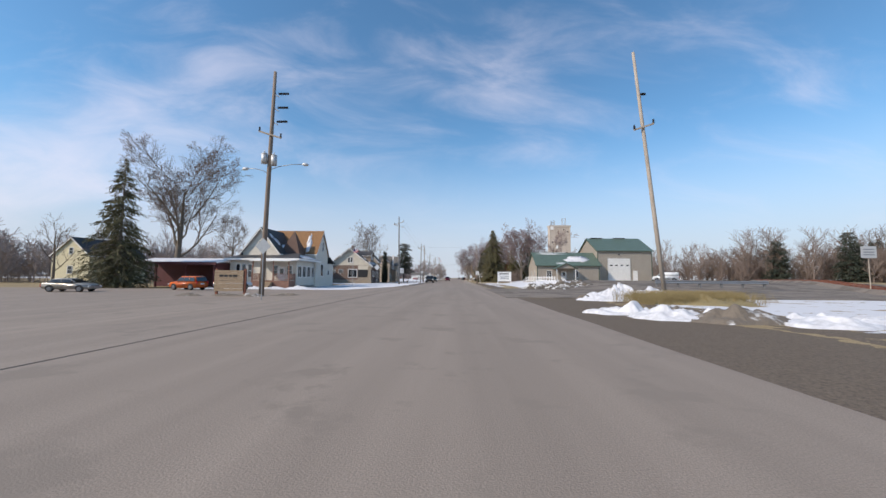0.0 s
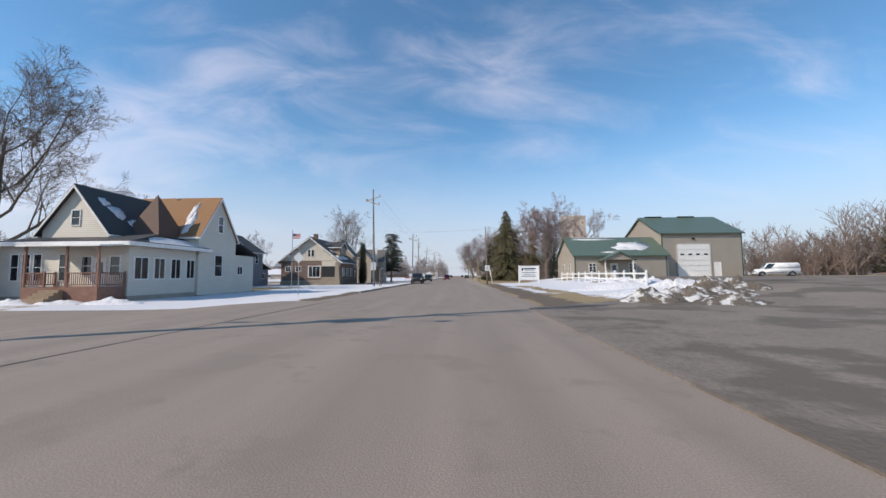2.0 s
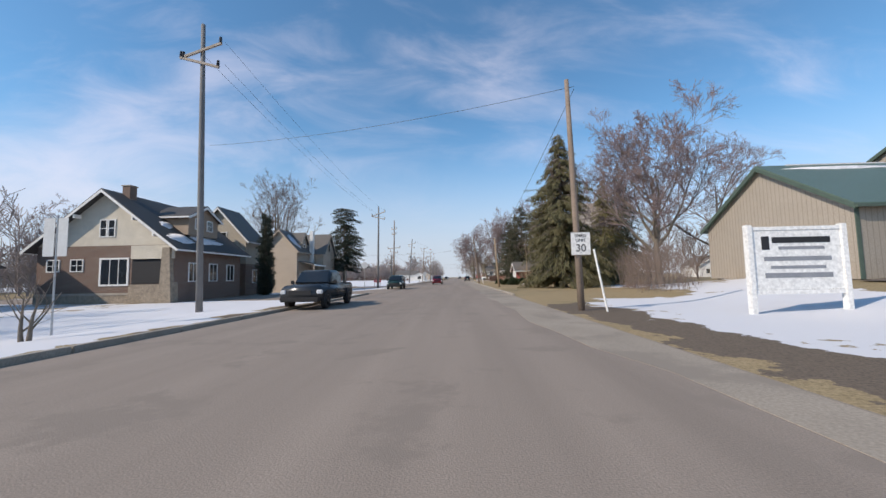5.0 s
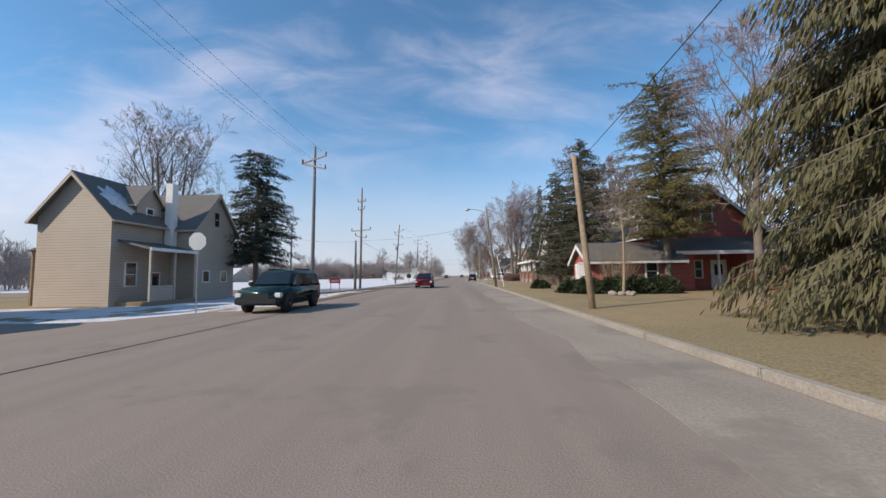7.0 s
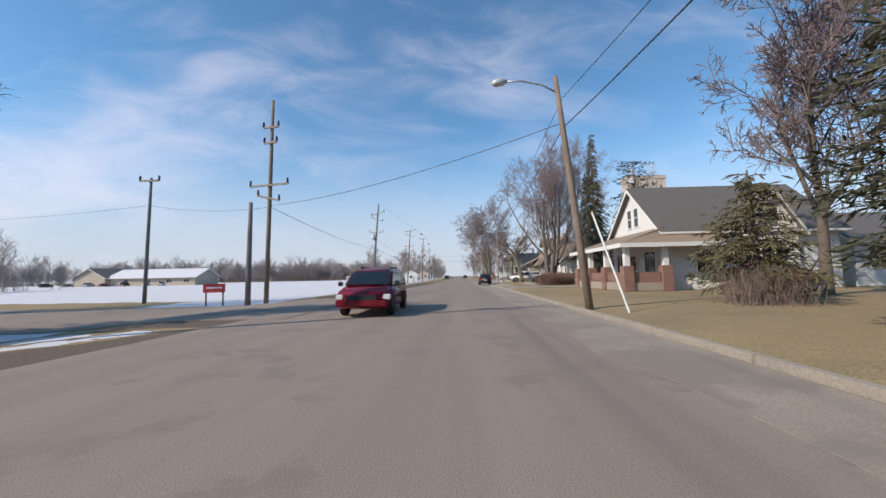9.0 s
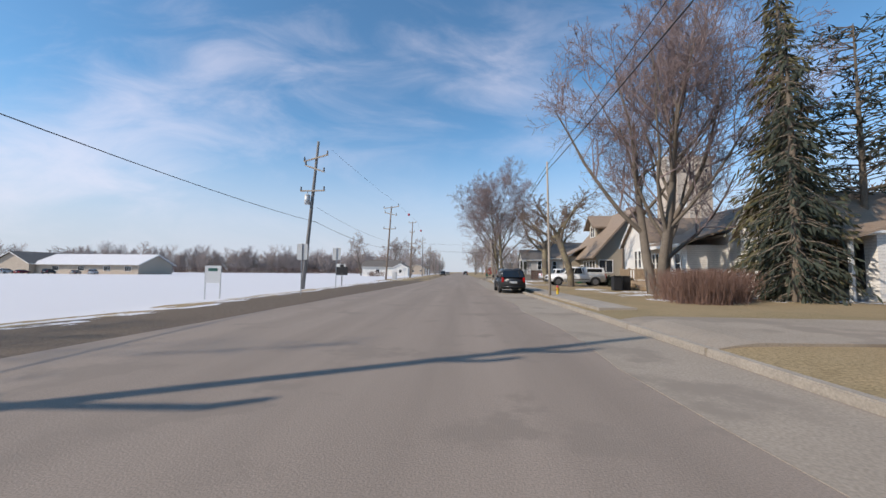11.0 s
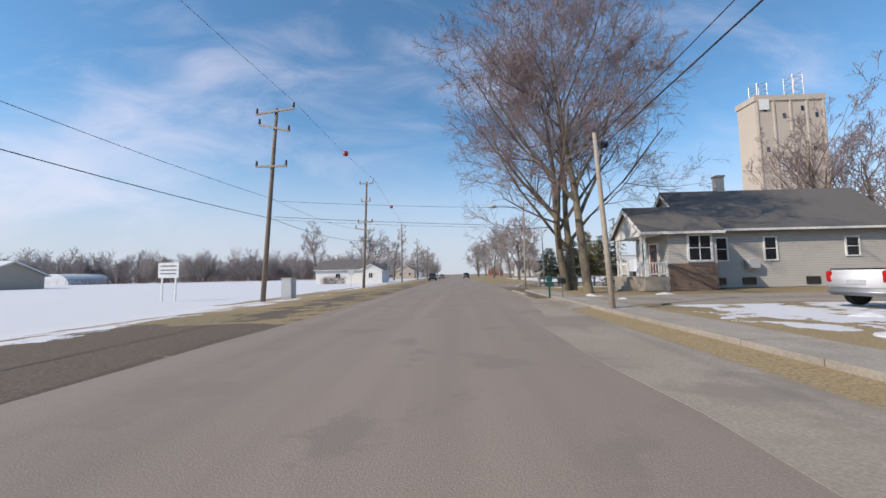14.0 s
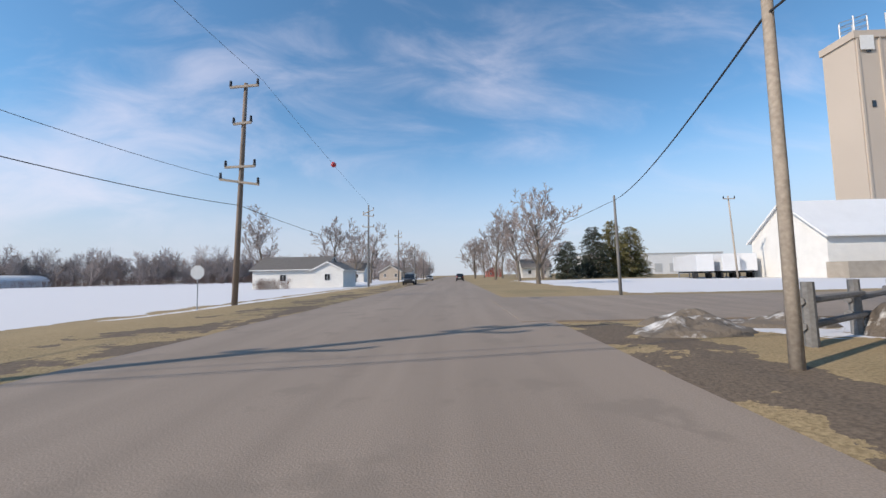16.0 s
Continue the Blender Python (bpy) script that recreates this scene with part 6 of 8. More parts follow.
def metal_buildings():
    z0 = 0.9
    e = thing("house", "tan ribbed metal office building with green metal roof", "building", 2.1, 1.6, 0)
    x0, x1, y0, y1 = 18.8, 35.1, 97.0, 108.4
    gable_body(e, x0, x1, y0, y1, z0, 4.9, 8.4, "x", "metalwall", "greenroof", over=0.35, trim="greentrim")
    roof_snow(e, "x", y0, y1, 4.9, 8.4, [(99.6, 30.6, 1.5, 2.4), (98.9, 28.0, 0.6, 1.6), (97.6, 25.5, 0.2, 1.6), (102.0, 24.0, 0.25, 3.4)])
    slab(e, "snow_guard", 20.5, 28, 102.65, 102.75, 8.5, 8.66, "snow")
    window(e, "-y", y0, 21.9, 1.9, 1.15, 1.5, 1, 2, 0.1)
    window(e, "-y", y0, 28.9, 1.9, 1.15, 1.5, 1, 2, 0.1)
    window(e, "-x", x0, 100.0, 2.0, 0.8, 1.4, 0, 1, 0.08)
    window(e, "-x", x0, 104.0, 2.0, 0.8, 1.4, 0, 1, 0.08)
    door(e, "-y", y0, 25.7, z0 + 0.05, 1.15, 2.4, "white")
    # gabled porch
    p0, p1 = 23.2, 28.2
    bm = bmesh.new()
    prism(bm, [(p0, 4.0), (p1, 4.0), ((p0 + p1) / 2, 5.2)], 94.6, 96.9, "y")
    part("porch_gable", bm, M["metalwall"], e)
    for s, a in ((-1, p0), (1, p1)):
        bm = bmesh.new()
        am = (p0 + p1) / 2
        prism(bm, [(a + s * 0.35, 3.86), (am, 5.22), (am, 5.42), (a + s * 0.35, 4.06)], 94.3, 96.98, "y")
        part("porch_roof", bm, M["greenroof"], e)
    for x in (p0 + 0.15, p1 - 0.15):
        slab(e, "porch_post", x - 0.09, x + 0.09, 94.75, 94.93, z0, 4.0, "white")
    slab(e, "porch_floor", p0, p1, 94.6, 96.95, z0 - 0.3, z0 + 0.06, "concrete")
    for x in (x0 + 0.02, x1 - 0.3):
        slab(e, "corner_trim", x - 0.08, x + 0.12, y0 - 0.06, y0 - 0.004, z0, 4.9, "greentrim")
    g = thing("house", "tall tan ribbed metal garage with green roof and white overhead door", "building", 0, 2.4, 0)
    x0, x1, y0, y1 = 37.5, 51.8, 98.6, 114.2
    gable_body(g, x0, x1, y0, y1, z0, 9.0, 12.9, "x", "metalwall", "greenroof", over=0.35, trim="greentrim")
    for x in (38.5, 45.0):
        slab(g, "ridge_vent", x, x + 3.2, 106.1, 106.7, 12.98, 13.25, "black")
    od = slab(g, "garage_door", 40.2, 46.0, 98.5, 98.595, z0 + 0.1, 6.9, "white", 0, "white sectional overhead door")
    for i in range(6):
        slab(od, "door_panel", 40.25, 45.95, 98.46, 98.495, z0 + 0.15 + i * 0.97, z0 + 1.08 + i * 0.97, "white", 0.02)
    for x in (40.7, 42.1, 43.5, 44.9):
        slab(od, "door_light", x, x + 0.65, 98.44, 98.455, 4.9, 5.2, "glass")
    for x in (40.02, 46.02):
        slab(g, "door_trim", x, x + 0.16, 98.47, 98.59, z0, 7.05, "greysiding")
    slab(g, "door_trim", 40.02, 46.18, 98.47, 98.59, 6.92, 7.08, "greysiding")
    door(g, "-y", 98.6, 47.3, z0 + 0.05, 1.0, 2.6, "white", lights=False)
    slab(g, "wall_lamp", 42.9, 43.3, 98.3, 98.58, 7.8, 8.1, "black", 0.03)
    for x in (x0 + 0.02, x1 - 0.1):
        slab(g, "corner_trim", x - 0.08, x + 0.14, y0 - 0.05, y0 - 0.004, z0, 9.0, "greentrim")


metal_buildings()


def white_fence():
    e = thing("fence", "white two-rail vinyl fence along the snowy lawn", "fence")
    n = 12
    pts = [(16.4 + 0.6 * math.sin(i * 0.25), 64.0 + 27.5 * i / (n - 1)) for i in range(n)]
    for x, y in pts:
        z = gh(x, y)
        p = slab(e, "post", x - 0.075, x + 0.075, y - 0.075, y + 0.075, z - 0.1, z + 1.28, "white", 0.01)
        bm = bmesh.new()
        a = [bm.verts.new((x + s * 0.1, y + t * 0.1, z + 1.281)) for s, t in ((-1, -1), (1, -1), (1, 1), (-1, 1))]
        t = bm.verts.new((x, y, z + 1.4))
        for i in range(4):
            bm.faces.new((a[i], a[(i + 1) % 4], t))
        bm.faces.new(a[::-1])
        part("post_cap", bm, M["white"], p)
    for (xa, ya), (xb, yb) in zip(pts, pts[1:]):
        for h in (0.42, 0.98):
            bm = bmesh.new()
            a, b = Vector((xa, ya, gh(xa, ya) + h)), Vector((xb, yb, gh(xb, yb) + h))
            d = b - a
            box(bm, 0.07, d.length - 0.07, -0.025, 0.025, 0, 0.15, Matrix.Translation(a) @ d.to_track_quat("X", "Z").to_matrix().to_4x4())
            part("rail", bm, M["white"], e)


white_fence()


def red_house():
    e = thing("house", "red clapboard house with white trim and dark gabled roofs", "house")
    zg = gh(14, 141)
    # low front wing with its gable to the street
    gable_body(e, 9.1, 15.1, 135.7, 139.2, zg, 2.3, 3.4, "x", "redsiding", "greyshingle", over=0.35)
    window(e, "-x", 9.1, 137.35, 0.9, 1.15, 1.2, 1, 0, 0.12, glass="curtain")
    for y in (136.25, 138.45):
        slab(e, "shutter", 9.03, 9.095, y - 0.22, y + 0.22, 0.8, 2.15, "white")
    for a in (11.0, 13.2):
        window(e, "-y", 135.7, a, 0.95, 0.7, 1.1, 0, 1)
    # main body behind it, its eave to the street, with a dormer
    gable_body(e, 15.15, 23.6, 139.3, 147.4, zg, 4.5, 8.0, "y", "redsiding", "greyshingle", over=0.5)
    gable_body(e, 15.7, 18.8, 140.95, 142.65, 4.6, 5.9, 6.75, "x", "redsiding", "greyshingle", over=0.35)
    window(e, "-x", 15.7, 141.8, 4.75, 1.25, 1.05, 1, 0, 0.12)
    window(e, "-y", 139.3, 19.4, 5.3, 0.8, 1.2, 0, 1)
    window(e, "-x", 15.15, 144.0, 1.2, 1.0, 1.3, 1, 1)
    # low side rooms with a recessed porch between them
    slab(e, "wall", 15.15, 16.6, 136.6, 139.25, zg, 2.7, "redsiding")
    slab(e, "wall", 20.2, 23.5, 136.6, 139.25, zg, 2.7, "redsiding")
    slab(e, "wall", 16.6, 20.2, 138.2, 139.25, zg, 2.7, "redsiding")
    lean_roof(e, [(15.1, 136.1, 2.72), (24.0, 136.1, 2.72), (24.0, 139.28, 3.9), (15.1, 139.28, 3.9)], 0.14, "greyshingle")
    slab(e, "fascia", 15.1, 24.0, 136.0, 136.08, 2.6, 2.85, "white")
    slab(e, "porch_post", 18.3, 18.42, 136.65, 136.77, zg, 2.72, "white")
    door(e, "-y", 138.2, 19.3, zg, 0.95, 2.05, "white")
    window(e, "-y", 138.2, 17.6, 1.0, 1.0, 1.2, 1, 1)
    window(e, "-y", 136.6, 21.8, 1.1, 1.0, 1.2, 1, 1)
    chimney(e, 19.4, 143.5, 7.6, 9.3, "brick", 0.5)


red_house()


def white_house_two():
    e = thing("house", "white gabled house with hipped porch on brick piers", "house")
    zg = gh(17, 170)
    gable_body(e, 14.6, 27.0, 167, 176, zg, 4.6, 8.5, "x", "whitesiding", "greyshingle", over=0.45)
    for a in (170.9, 172.1):
        window(e, "-x", 14.6, a, 5.3, 0.7, 1.5, 0, 1)
    gable_body(e, 20.5, 23.8, 166.6, 171, zg, 4.6, 7.2, "y", "whitesiding", "greyshingle", over=0.4)
    window(e, "-y", 166.6, 22.1, 1.4, 1.6, 1.6, 1, 1)
    window(e, "-y", 166.6, 22.1, 4.8, 0.8, 1.1, 0, 1)
    window(e, "-y", 167, 17.5, 1.4, 1.2, 1.6, 1, 0)
    lean_roof(e, [(10.9, 165.6, 3.35), (10.9, 177.4, 3.35), (14.55, 176.2, 4.6), (14.55, 166.8, 4.6)], 0.14, "brownshingle")
    lean_roof(e, [(10.92, 165.58, 3.35), (18.2, 165.58, 3.35), (18.2, 166.95, 4.2), (14.5, 166.95, 4.55)], 0.14, "brownshingle")
    slab(e, "fascia", 10.82, 10.9, 165.5, 177.5, 3.2, 3.5, "white")
    slab(e, "fascia", 10.9, 18.2, 165.48, 165.56, 3.2, 3.5, "white")
    slab(e, "porch_floor", 11.3, 14.55, 166, 177, zg, 0.7, "concrete")
    for x, y in ((11.5, 166.2), (11.5, 169.8), (11.5, 173.4), (11.5, 176.6), (14.2, 166.2)):
        p = slab(e, "porch_pier", x - 0.35, x + 0.35, y - 0.35, y + 0.35, zg, 1.9, "redbrick")
        slab(p, "porch_column", x - 0.18, x + 0.18, y - 0.18, y + 0.18, 1.9, 3.4, "white")
    for a, b in ((166.6, 169.4), (170.2, 173.0), (173.8, 176.2)):
        slab(e, "porch_wall", 11.4, 11.65, a, b, zg, 1.45, "redbrick")
    slab(e, "porch_wall", 11.9, 13.8, 166.1, 166.35, zg, 1.45, "redbrick")
    window(e, "-x", 14.6, 169.0, 1.4, 1.6, 1.6, 1, 0)
    window(e, "-x", 14.6, 174.4, 1.4, 1.2, 1.6, 1, 0)
    door(e, "-x", 14.6, 171.8, 0.7, 1, 2.1, "redwood")
    f = thing("house", "low white outbuilding behind the bare tree", "building")
    gable_body(f, 29, 40, 168, 176, gh(31, 176), 3.6, 6.0, "x", "whitesiding", "greyshingle", over=0.4)
    window(f, "-y", 168, 31, 1.5, 2.0, 1.2, 2, 1)
    window(f, "-y", 168, 36, 1.5, 1.0, 1.2, 1, 1)


white_house_two()


def cottages():
    zg = gh(17, 205)
    e = thing("house", "white sided cottage with its gable to the street", "house")
    gable_body(e, 16.5, 24.0, 202.1, 206.8, zg, 4.3, 6.5, "x", "whitesiding", "brownshingle", over=0.35)
    for a in (203.55, 204.3):
        window(e, "-x", 16.5, a, 1.95, 0.45, 1.5, 0, 1, 0.08)
    # lower front room beside it, with three windows under a flat eave
    slab(e, "wall", 16.4, 21.0, 196.3, 202.05, zg, 3.5, "whitesiding")
    lean_roof(e, [(15.6, 195.6, 3.45), (15.6, 202.0, 3.45), (19.2, 202.0, 4.7), (19.2, 195.6, 4.7)], 0.14, "brownshingle")
    slab(e, "fascia", 15.5, 15.58, 195.6, 202.0, 3.35, 3.6, "white")
    for a in (201.5, 200.9, 200.3):
        window(e, "-x", 16.4, a, 1.5, 0.42, 1.5, 0, 1, 0.08)
    door(e, "-x", 16.4, 198.9, 0.7, 0.9, 2.05, "white")
    window(e, "-x", 16.4, 197.4, 1.5, 0.7, 1.4, 0, 1, 0.08)
    gable_body(e, 19.25, 25.5, 196.0, 202.05, zg, 4.4, 6.6, "y", "whitesiding", "brownshingle", over=0.35)
    d = thing("deck", "weathered grey-brown timber deck with balusters and lattice", "deck")
    slab(d, "platform", 13.6, 16.35, 194.6, 201.0, 0.55, 0.8, "board")
    railing(d, (13.62, 194.6), (13.62, 198.2), 0.8, 0.95, "board", 0.2, 0.07)
    railing(d, (13.62, 199.4), (13.62, 201.0), 0.8, 0.95, "board", 0.2, 0.07)
    railing(d, (13.7, 200.95), (16.3, 200.95), 0.8, 0.95, "board", 0.2, 0.07)
    for k in range(3):
        slab(d, "step", 13.58 - 0.28 * (k + 1), 13.58 - 0.28 * k, 198.3, 199.3, zg - 0.05, 0.8 - 0.2 * (k + 1), "board")
    for y0, y1 in ((194.7, 198.2), (199.4, 200.95)):
        bm = bmesh.new()
        y = y0
        while y < y1 - 0.4:
            for s in (-1, 1):
                a, b = Vector((13.6, y, zg)), Vector((13.6, y + 0.4, 0.55))
                if s < 0:
                    a.z, b.z = b.z, a.z
                cyl(bm, a, b, 0.014, 0.014, 4)
            y += 0.1
        part("lattice", bm, M["board"], d)
    f = thing("house", "pale sided house with steep brown roof and dark porch", "house")
    gable_body(f, 19.0, 26.5, 191.2, 194.6, zg, 4.4, 6.5, "x", "whitesiding", "brownshingle", over=0.4)
    window(f, "-x", 19.0, 192.3, 1.0, 0.55, 2.0, 0, 1)
    window(f, "-x", 19.0, 193.7, 1.4, 0.6, 1.5, 0, 1)
    slab(f, "wall", 20.2, 26.5, 187.4, 191.15, zg, 3.4, "whitesiding")
    # black sheet in place of the shade inside the porch
    slab(f, "porch_shade_panel", 20.12, 20.19, 188.0, 190.6, 0.7, 3.0, "black")
    lean_roof(f, [(18.6, 187.0, 3.1), (18.6, 191.1, 3.1), (21.5, 191.1, 4.1), (21.5, 187.0, 4.1)], 0.12, "brownshingle")
    for y in (187.3, 189.0, 190.8):
        slab(f, "porch_post", 18.75, 18.9, y - 0.08, y + 0.08, zg, 3.1, "white")


cottages()


def brown_house():
    e = thing("house", "olive-tan house with broad steep brown roof and dormer", "house")
    zg = gh(20, 220)
    x0, x1, y0, y1 = 15.9, 24.9, 213.0, 221.6
    gable_body(e, x0, x1, y0, y1, zg, 3.9, 9.0, "y", "olivesiding", "brownshingle", over=0.65, trim="pole")
    window(e, "-y", y0, 17.0, 1.5, 1.5, 1.4, 1, 0)
    window(e, "-y", y0, 20.3, 5.3, 0.9, 1.3, 0, 1)
    window(e, "-y", y0, 22.6, 1.6, 0.9, 1.2, 0, 1)
    slab(e, "downspout", 18.9, 19.0, y0 - 0.1, y0 - 0.01, zg, 5.6, "pole")
    # window row along the street front; door beside the bay coloured black for its shade
    for y in (213.7, 214.75, 215.8, 216.85):
        window(e, "-x", x0, y, 1.35, 0.86, 1.5, 0, 0, 0.09)
    door(e, "-x", x0, 218.0, zg, 0.95, 2.2, "black")
    # bay at the far end under its own low roof
    slab(e, "wall", 14.45, 15.88, 218.7, 221.5, zg, 3.6, "olivesiding")
    window(e, "-x", 14.45, 219.6, 1.15, 1.25, 1.7, 1, 0, 0.1)
    lean_roof(e, [(13.75, 218.2, 3.55), (13.75, 222.2, 3.55), (16.6, 222.2, 4.9), (16.6, 218.2, 4.9)], 0.15, "brownshingle")
    slab(e, "fascia", 13.66, 13.74, 218.15, 222.25, 3.45, 3.7, "pole")
    slab(e, "downspout", 14.36, 14.44, 221.4, 221.48, zg, 3.5, "pole")
    # dormer
    gable_body(e, 17.7, 21.5, 217.8, 220.3, 5.4, 7.8, 8.9, "x", "olivesiding", "brownshingle", over=0.6, trim="pole")
    window(e, "-x", 17.7, 219.05, 6.25, 1.3, 1.35, 1, 1, 0.1)
    slab(e, "chimney", 21.5, 22.2, 217, 217.7, 8.4, 9.9, "brick")


brown_house()


def grey_house():
    e = thing("house", "light grey sided house with gabled front porch", "house")
    zg = gh(16, 242)
    # front room and open porch, gable to the street
    gable_body(e, 13.0, 15.95, 237.9, 242.1, zg, 3.9, 5.5, "x", "greysiding", "greyshingle", over=0.3)
    slab(e, "brick_base", 12.95, 15.9, 237.82, 237.89, zg, 1.8, "brick")
    window(e, "-y", 237.9, 14.9, 2.0, 1.3, 1.5, 1, 1, 0.12)
    window(e, "-x", 13.0, 241.0, 1.9, 0.9, 1.4, 0, 1, 0.1)
    door(e, "-x", 13.0, 239.6, 1.0, 0.95, 2.1, "redwood")
    gable_body(e, 11.5, 12.68, 237.9, 242.1, 3.6, 3.9, 5.5, "x", "whitesiding", "greyshingle", over=0.29)
    slab(e, "porch_base", 11.4, 12.94, 237.8, 242.2, zg, 1.0, "concrete")
    for i in range(4):
        slab(e, "step", 11.38 - 0.28 * (i + 1), 11.38 - 0.28 * i, 239.1, 240.4, zg - 0.05, 1.0 - 0.2 * (i + 1), "concrete")
    for y in (238.0, 238.45, 241.55, 242.0):
        slab(e, "porch_post", 11.55, 11.65, y - 0.05, y + 0.05, 1.0, 3.6, "white")
    railing(e, (11.6, 238.5), (11.6, 239.05), 1.0, 0.9, "white")
    railing(e, (11.6, 240.45), (11.6, 241.5), 1.0, 0.9, "white")
    railing(e, (11.7, 238.0), (12.9, 238.0), 1.0, 0.9, "white")
    # main body
    gable_body(e, 15.96, 29.5, 240.4, 246.2, zg, 4.4, 7.2, "x", "greysiding", "greyshingle", over=0.4)
    for a in (17.9, 21.2):
        window(e, "-y", 240.4, a, 2.0, 0.75, 1.5, 0, 1)
    window(e, "-y", 240.4, 26.6, 2.2, 0.8, 1.2, 0, 1)
    for a in (17.2, 19.2, 23.4):
        slab(e, "cellar_light", a, a + 0.9, 240.34, 240.39, 0.3, 0.8, "glass")
    slab(e, "air_conditioner", 19.4, 20.2, 240.0, 240.38, 1.4, 2.0, "signgrey", 0.03)
    chimney(e, 20.2, 243.5, 6.7, 8.5, "greysiding", 0.55)
    slab(e, "wall", 29.5, 34.0, 241.0, 246, zg, 4.0, "greysiding")
    lean_roof(e, [(29.4, 240.6, 4.0), (34.4, 240.6, 4.0), (34.4, 246.4, 4.6), (29.4, 246.4, 4.6)], 0.14, "greyshingle")
    window(e, "-y", 241.0, 31.7, 2.2, 0.7, 1.2, 0, 1)
    slab(e, "downspout", 16.0, 16.1, 240.25, 240.35, zg, 4.3, "white")


grey_house()


def elevator():
    e = thing("grain_elevator", "tall pale concrete grain elevator with roof gantries", "grain elevator", 8.0, 0, 0)
    x0, x1, y0, y1, h = 69.0, 86.2, 310.0, 316.0, 45.0
    slab(e, "shaft", x0, x1, y0, y1, 0, h, "silo")
    slab(e, "parapet", x0 - 0.3, x1 + 0.3, y0 - 0.3, y1 + 0.3, h - 0.8, h + 0.6, "silo")
    for i in range(5):
        slab(e, "pilaster", x0 + 0.2 + i * 4.1, x0 + 0.6 + i * 4.1, y0 - 0.25, y0 - 0.01, 0, h - 0.8, "silo")
    for x, z in ((71.4, 42), (76, 40.2), (80.6, 42), (84, 40.2), (71.4, 31.5), (77.6, 30), (83, 31.5), (73.8, 22), (80.6, 20.5)):
        slab(e, "window", x - 0.32, x + 0.32, y0 - 0.15, y0 - 0.02, z - 0.6, z + 0.6, "glass")
    for x, z in ((75.2, 27.5), (71, 43.2)):
        slab(e, "vent_cover", x - 1.25, x + 1.25, y0 - 0.35, y0 - 0.26, z - 1.4, z + 1.4, "white")
    for gx, gz in ((72.4, 4.8), (81.6, 7)):
        bm = bmesh.new()
        for s in (-1.3, 1.3):
            for t in (-1.3, 1.3):
                cyl(bm, (gx + s, 313 + t, h), (gx + s, 313 + t, h + gz), 0.15, 0.15, 5)
        for k in range(4):
            z = h + gz * (k + 0.5) / 4
            for s in (-1.3, 1.3):
                cyl(bm, (gx - 1.3, 313 + s, z), (gx + 1.3, 313 + s, z + gz / 5), 0.1, 0.1, 4)
                cyl(bm, (gx + s, 313 - 1.3, z), (gx + s, 313 + 1.3, z + gz / 5), 0.1, 0.1, 4)
        part("gantry", bm, M["steel"], e)
    w = thing("house", "white warehouse with pitched roof at the elevator's foot", "warehouse")
    gable_body(w, 53, 112, 294, 307, 0, 6.2, 11.8, "x", "whitesiding", "trailer", over=0.5)
    slab(w, "dock", 52.5, 112, 291, 293.9, 0, 2.2, "concrete")
    v = thing("house", "long low white industrial building", "warehouse")
    slab(v, "wall", 66, 128, 420, 440, 0, 9.5, "trailer")
    slab(v, "parapet", 65.8, 128.2, 419.8, 440.2, 9.5, 10.0, "signgrey")
    for i in range(8):
        slab(v, "loading_door", 68 + i * 7, 71.5 + i * 7, 419.85, 419.98, 1, 5, "signgrey")


elevator()


def semi_trailer(x, y, rz, label):
    e = thing("semi_trailer", label, "trailer", x, y, gh(x, y) + 0.0, rz, "parked trailers")
    slab(e, "box", -6.5, 6.5, -1.28, 1.28, 1.2, 4.1, "trailer", 0.05)
    slab(e, "chassis", -6.3, 6.3, -0.5, 0.5, 0.9, 1.2, "black")
    for wx in (-5.2, -3.9):
        for wy in (-1.0, 1.0):
            bm = bmesh.new()
            cyl(bm, (wx, wy - 0.14, 0.5), (wx, wy + 0.14, 0.5), 0.5, 0.5, 16)
            part("wheel", bm, M["tyre"], e)
    for wy in (-0.9, 0.9):
        slab(e, "landing_leg", 4.4, 4.6, wy - 0.08, wy + 0.08, 0, 1.2, "steel")


for i, (x, y) in enumerate(((45, 311), (48.6, 310.6), (52.2, 311.2), (55.8, 310.5), (59.4, 311.4))):
    semi_trailer(x, y, 75 + 3 * (i % 2), "white box trailer parked in the snowy yard")


